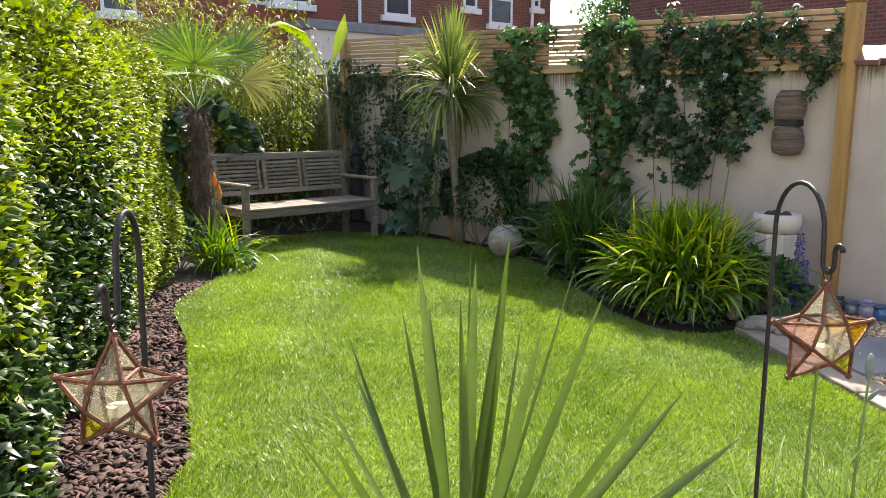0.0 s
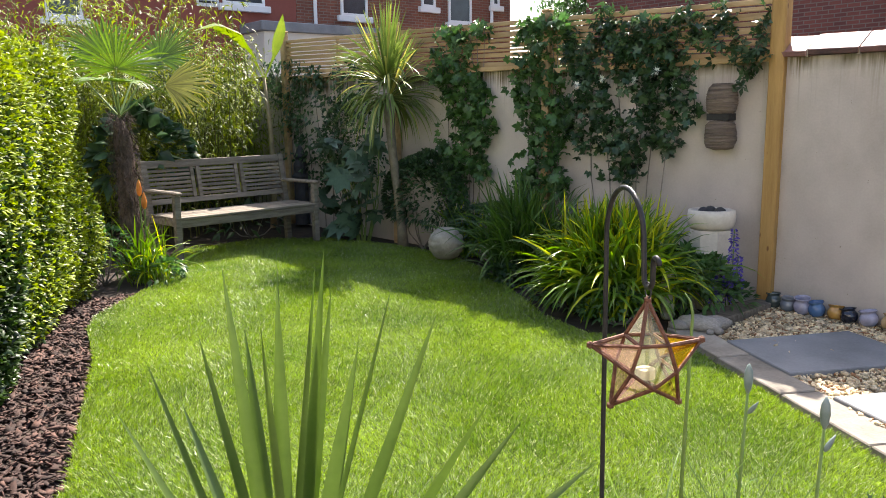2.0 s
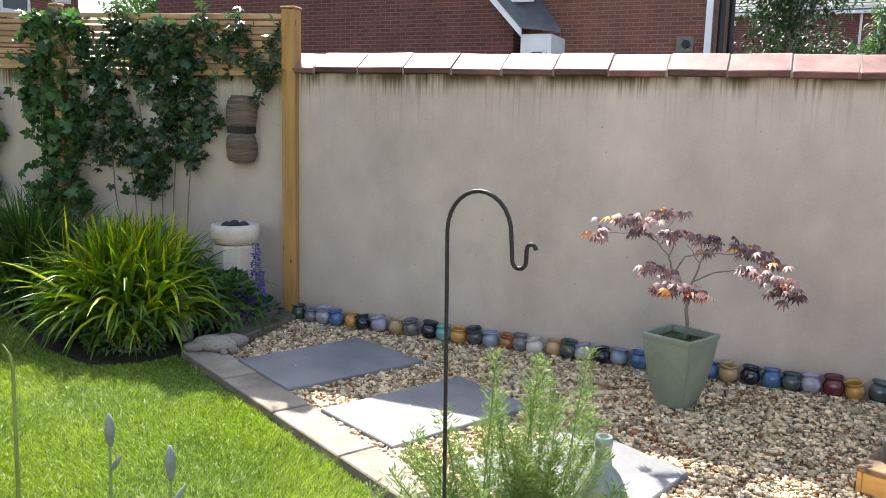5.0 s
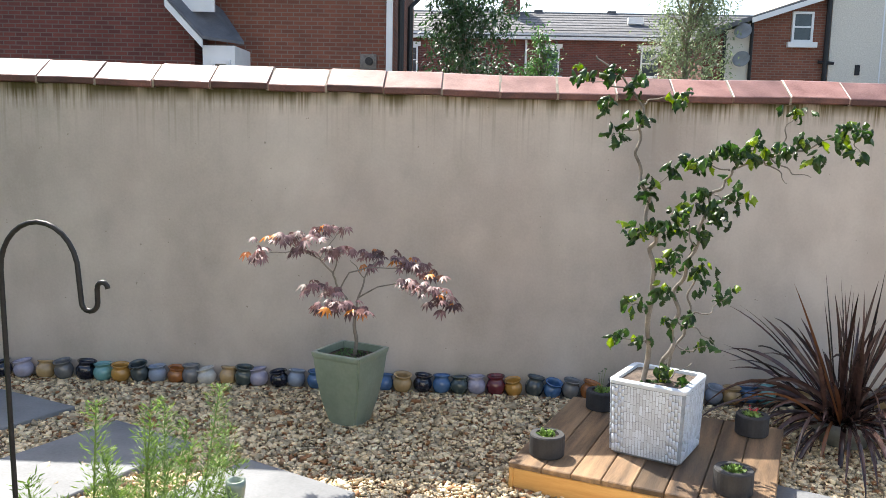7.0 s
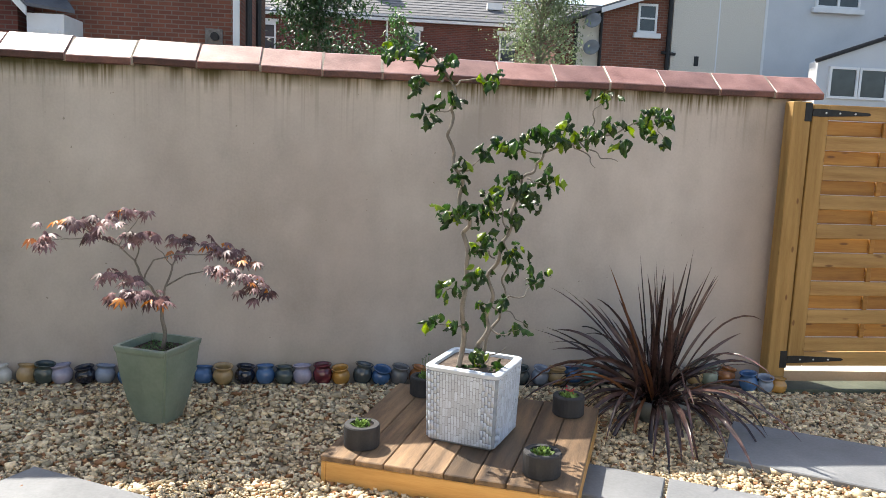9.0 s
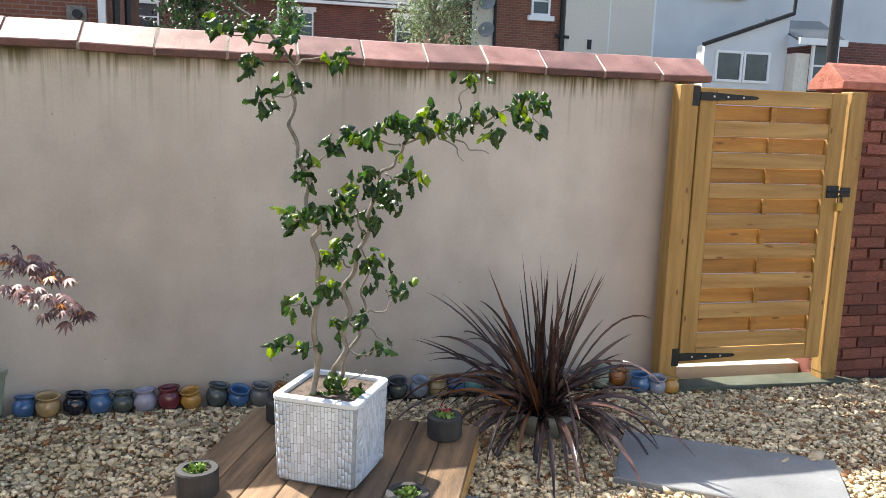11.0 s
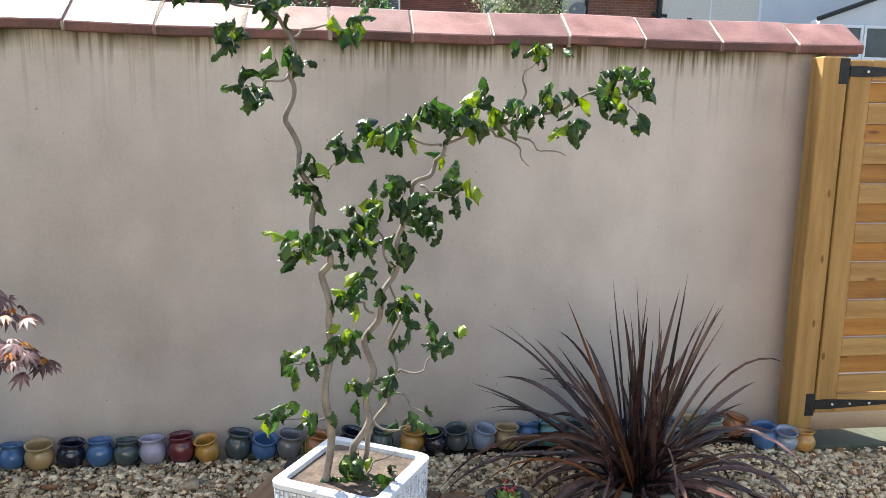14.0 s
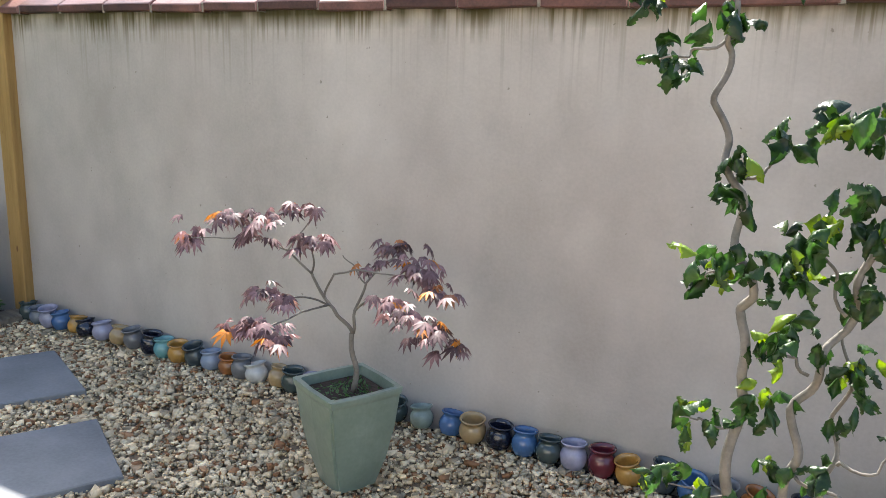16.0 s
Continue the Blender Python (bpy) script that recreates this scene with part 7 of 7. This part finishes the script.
q = [(1.0, -.6, 4.2), (2.5, -.6, 4.25), (3.2, 1.4, 5.0), (1.3, 1.4, 4.95)]
vs = [bm.verts.new(v) for v in q] + [bm.verts.new((x, y, z + .06)) for x, y, z in q]
for f in ((3, 2, 1, 0), (4, 5, 6, 7), (0, 1, 5, 4), (1, 2, 6, 5), (2, 3, 7, 6), (3, 0, 4, 7)):
    bm.faces.new([vs[i] for i in f])
part("glass_roof", bm, PANE, dx)
part("roof_edge", box(1.0, 2.55, -.66, -.58, 4.12, 4.30), WHITE, dx)
part("brick_return", box(2.6, 4.4, -.3, 4, 0, 4.3), BRICKA, dx)
pole = thing("street_pole", 8.55, 9.0, -.32, 0, "black metal pole behind the gate", "pole")
part("shaft", tube([(0, 0, 0), (0, 0, 6)], .055, 12), IRON, pole)
tagged(link("alley_wall", box(4.4, 9.8, 8.1, 8.3, -.3, 1.72), BLUEWHITE), "low white yard wall across the alley", "wall", kind="structure")
part("cap", box(4.35, 9.85, 8.05, 8.35, 1.724, 1.80, .01), IRON, bpy.data.objects["alley_wall"])


def tree(name, x, y, h, rad, n, ln, wd, material, label, seed, weep=.1, low=.25):
    g = np.random.default_rng(seed)
    th = thing(name, x, y, -.32, 0, label, "tree")
    part("trunk", tube([(0, 0, 0), (.05, .03, h * .3), (-.05, 0, h * .6), (.05, 0, h * .92)], [.14, .11, .07, .02], 9), BARKPALE, th, smooth=True)
    at, out = [], []
    for i in range(26):
        s = g.uniform(low, .95)
        a = g.uniform(0, 6.283)
        r = rad * g.uniform(.5, 1.05) * math.sin(math.pi * min(.95, .22 + .75 * (s - low) / (1 - low)))
        p0 = Vector((0, 0, h * s * .9))
        p1 = Vector((math.cos(a) * r, math.sin(a) * r, h * s + g.uniform(0, .12) * h))
        part("limb", tube([p0, p0.lerp(p1, .5) + Vector((0, 0, .08 * h * .3)), p1], [.04, .025, .008], 5), BARKPALE, th)
        for _ in range(n // 26):
            u = g.uniform(.35, 1.1)
            c = p0.lerp(p1, u)
            q = g.normal(0, 1, 3) * rad * .17
            at.append((c.x + q[0], c.y + q[1], c.z + q[2] - weep * abs(g.normal(0, 1)) * rad))
            out.append((g.normal(0, .7), g.normal(0, .7), g.normal(-.3, .5)))
    leaves("crown", at, out, ln, wd, material, th, .2, .2, seed)


tree("garden_tree", 1.9, 20.0, 6.6, 1.35, 13000, .13, .055, LEAFDARK, "dark dense tree between the houses", 151, .1, .3)
tree("ash_tree", 4.0, 24.0, 4.7, .8, 2600, .16, .06, LEAFMID, "lighter leafy tree between the houses", 152, .1, .3)
tree("birch_tree", 7.95, 24.0, 7.2, 1.35, 8000, .11, .05, mat("birch leaf", (.10, .14, .07), (.24, .29, .16), 5, .5, 0, island=.35, thin=.3), "tall grey-green weeping birch", 153, .3, .35)
tree("street_tree", -15.5, 20.5, 6.3, 1.9, 6500, .2, .08, LEAFMID, "green tree past the end of the terrace", 154, .1, .3)
shrub("wall_weed", 2.3, 6.75, 1.75, 60, (.10, .08, .16), .05, .03, STRAP, "yellow-green weed behind the wall", "plant", 155, .1, 3)
shrub("far_weed", 3.25, 6.8, 1.70, 40, (.10, .08, .14), .05, .03, STRAP, "yellow-green weed behind the wall", "plant", 156, .1, 3)
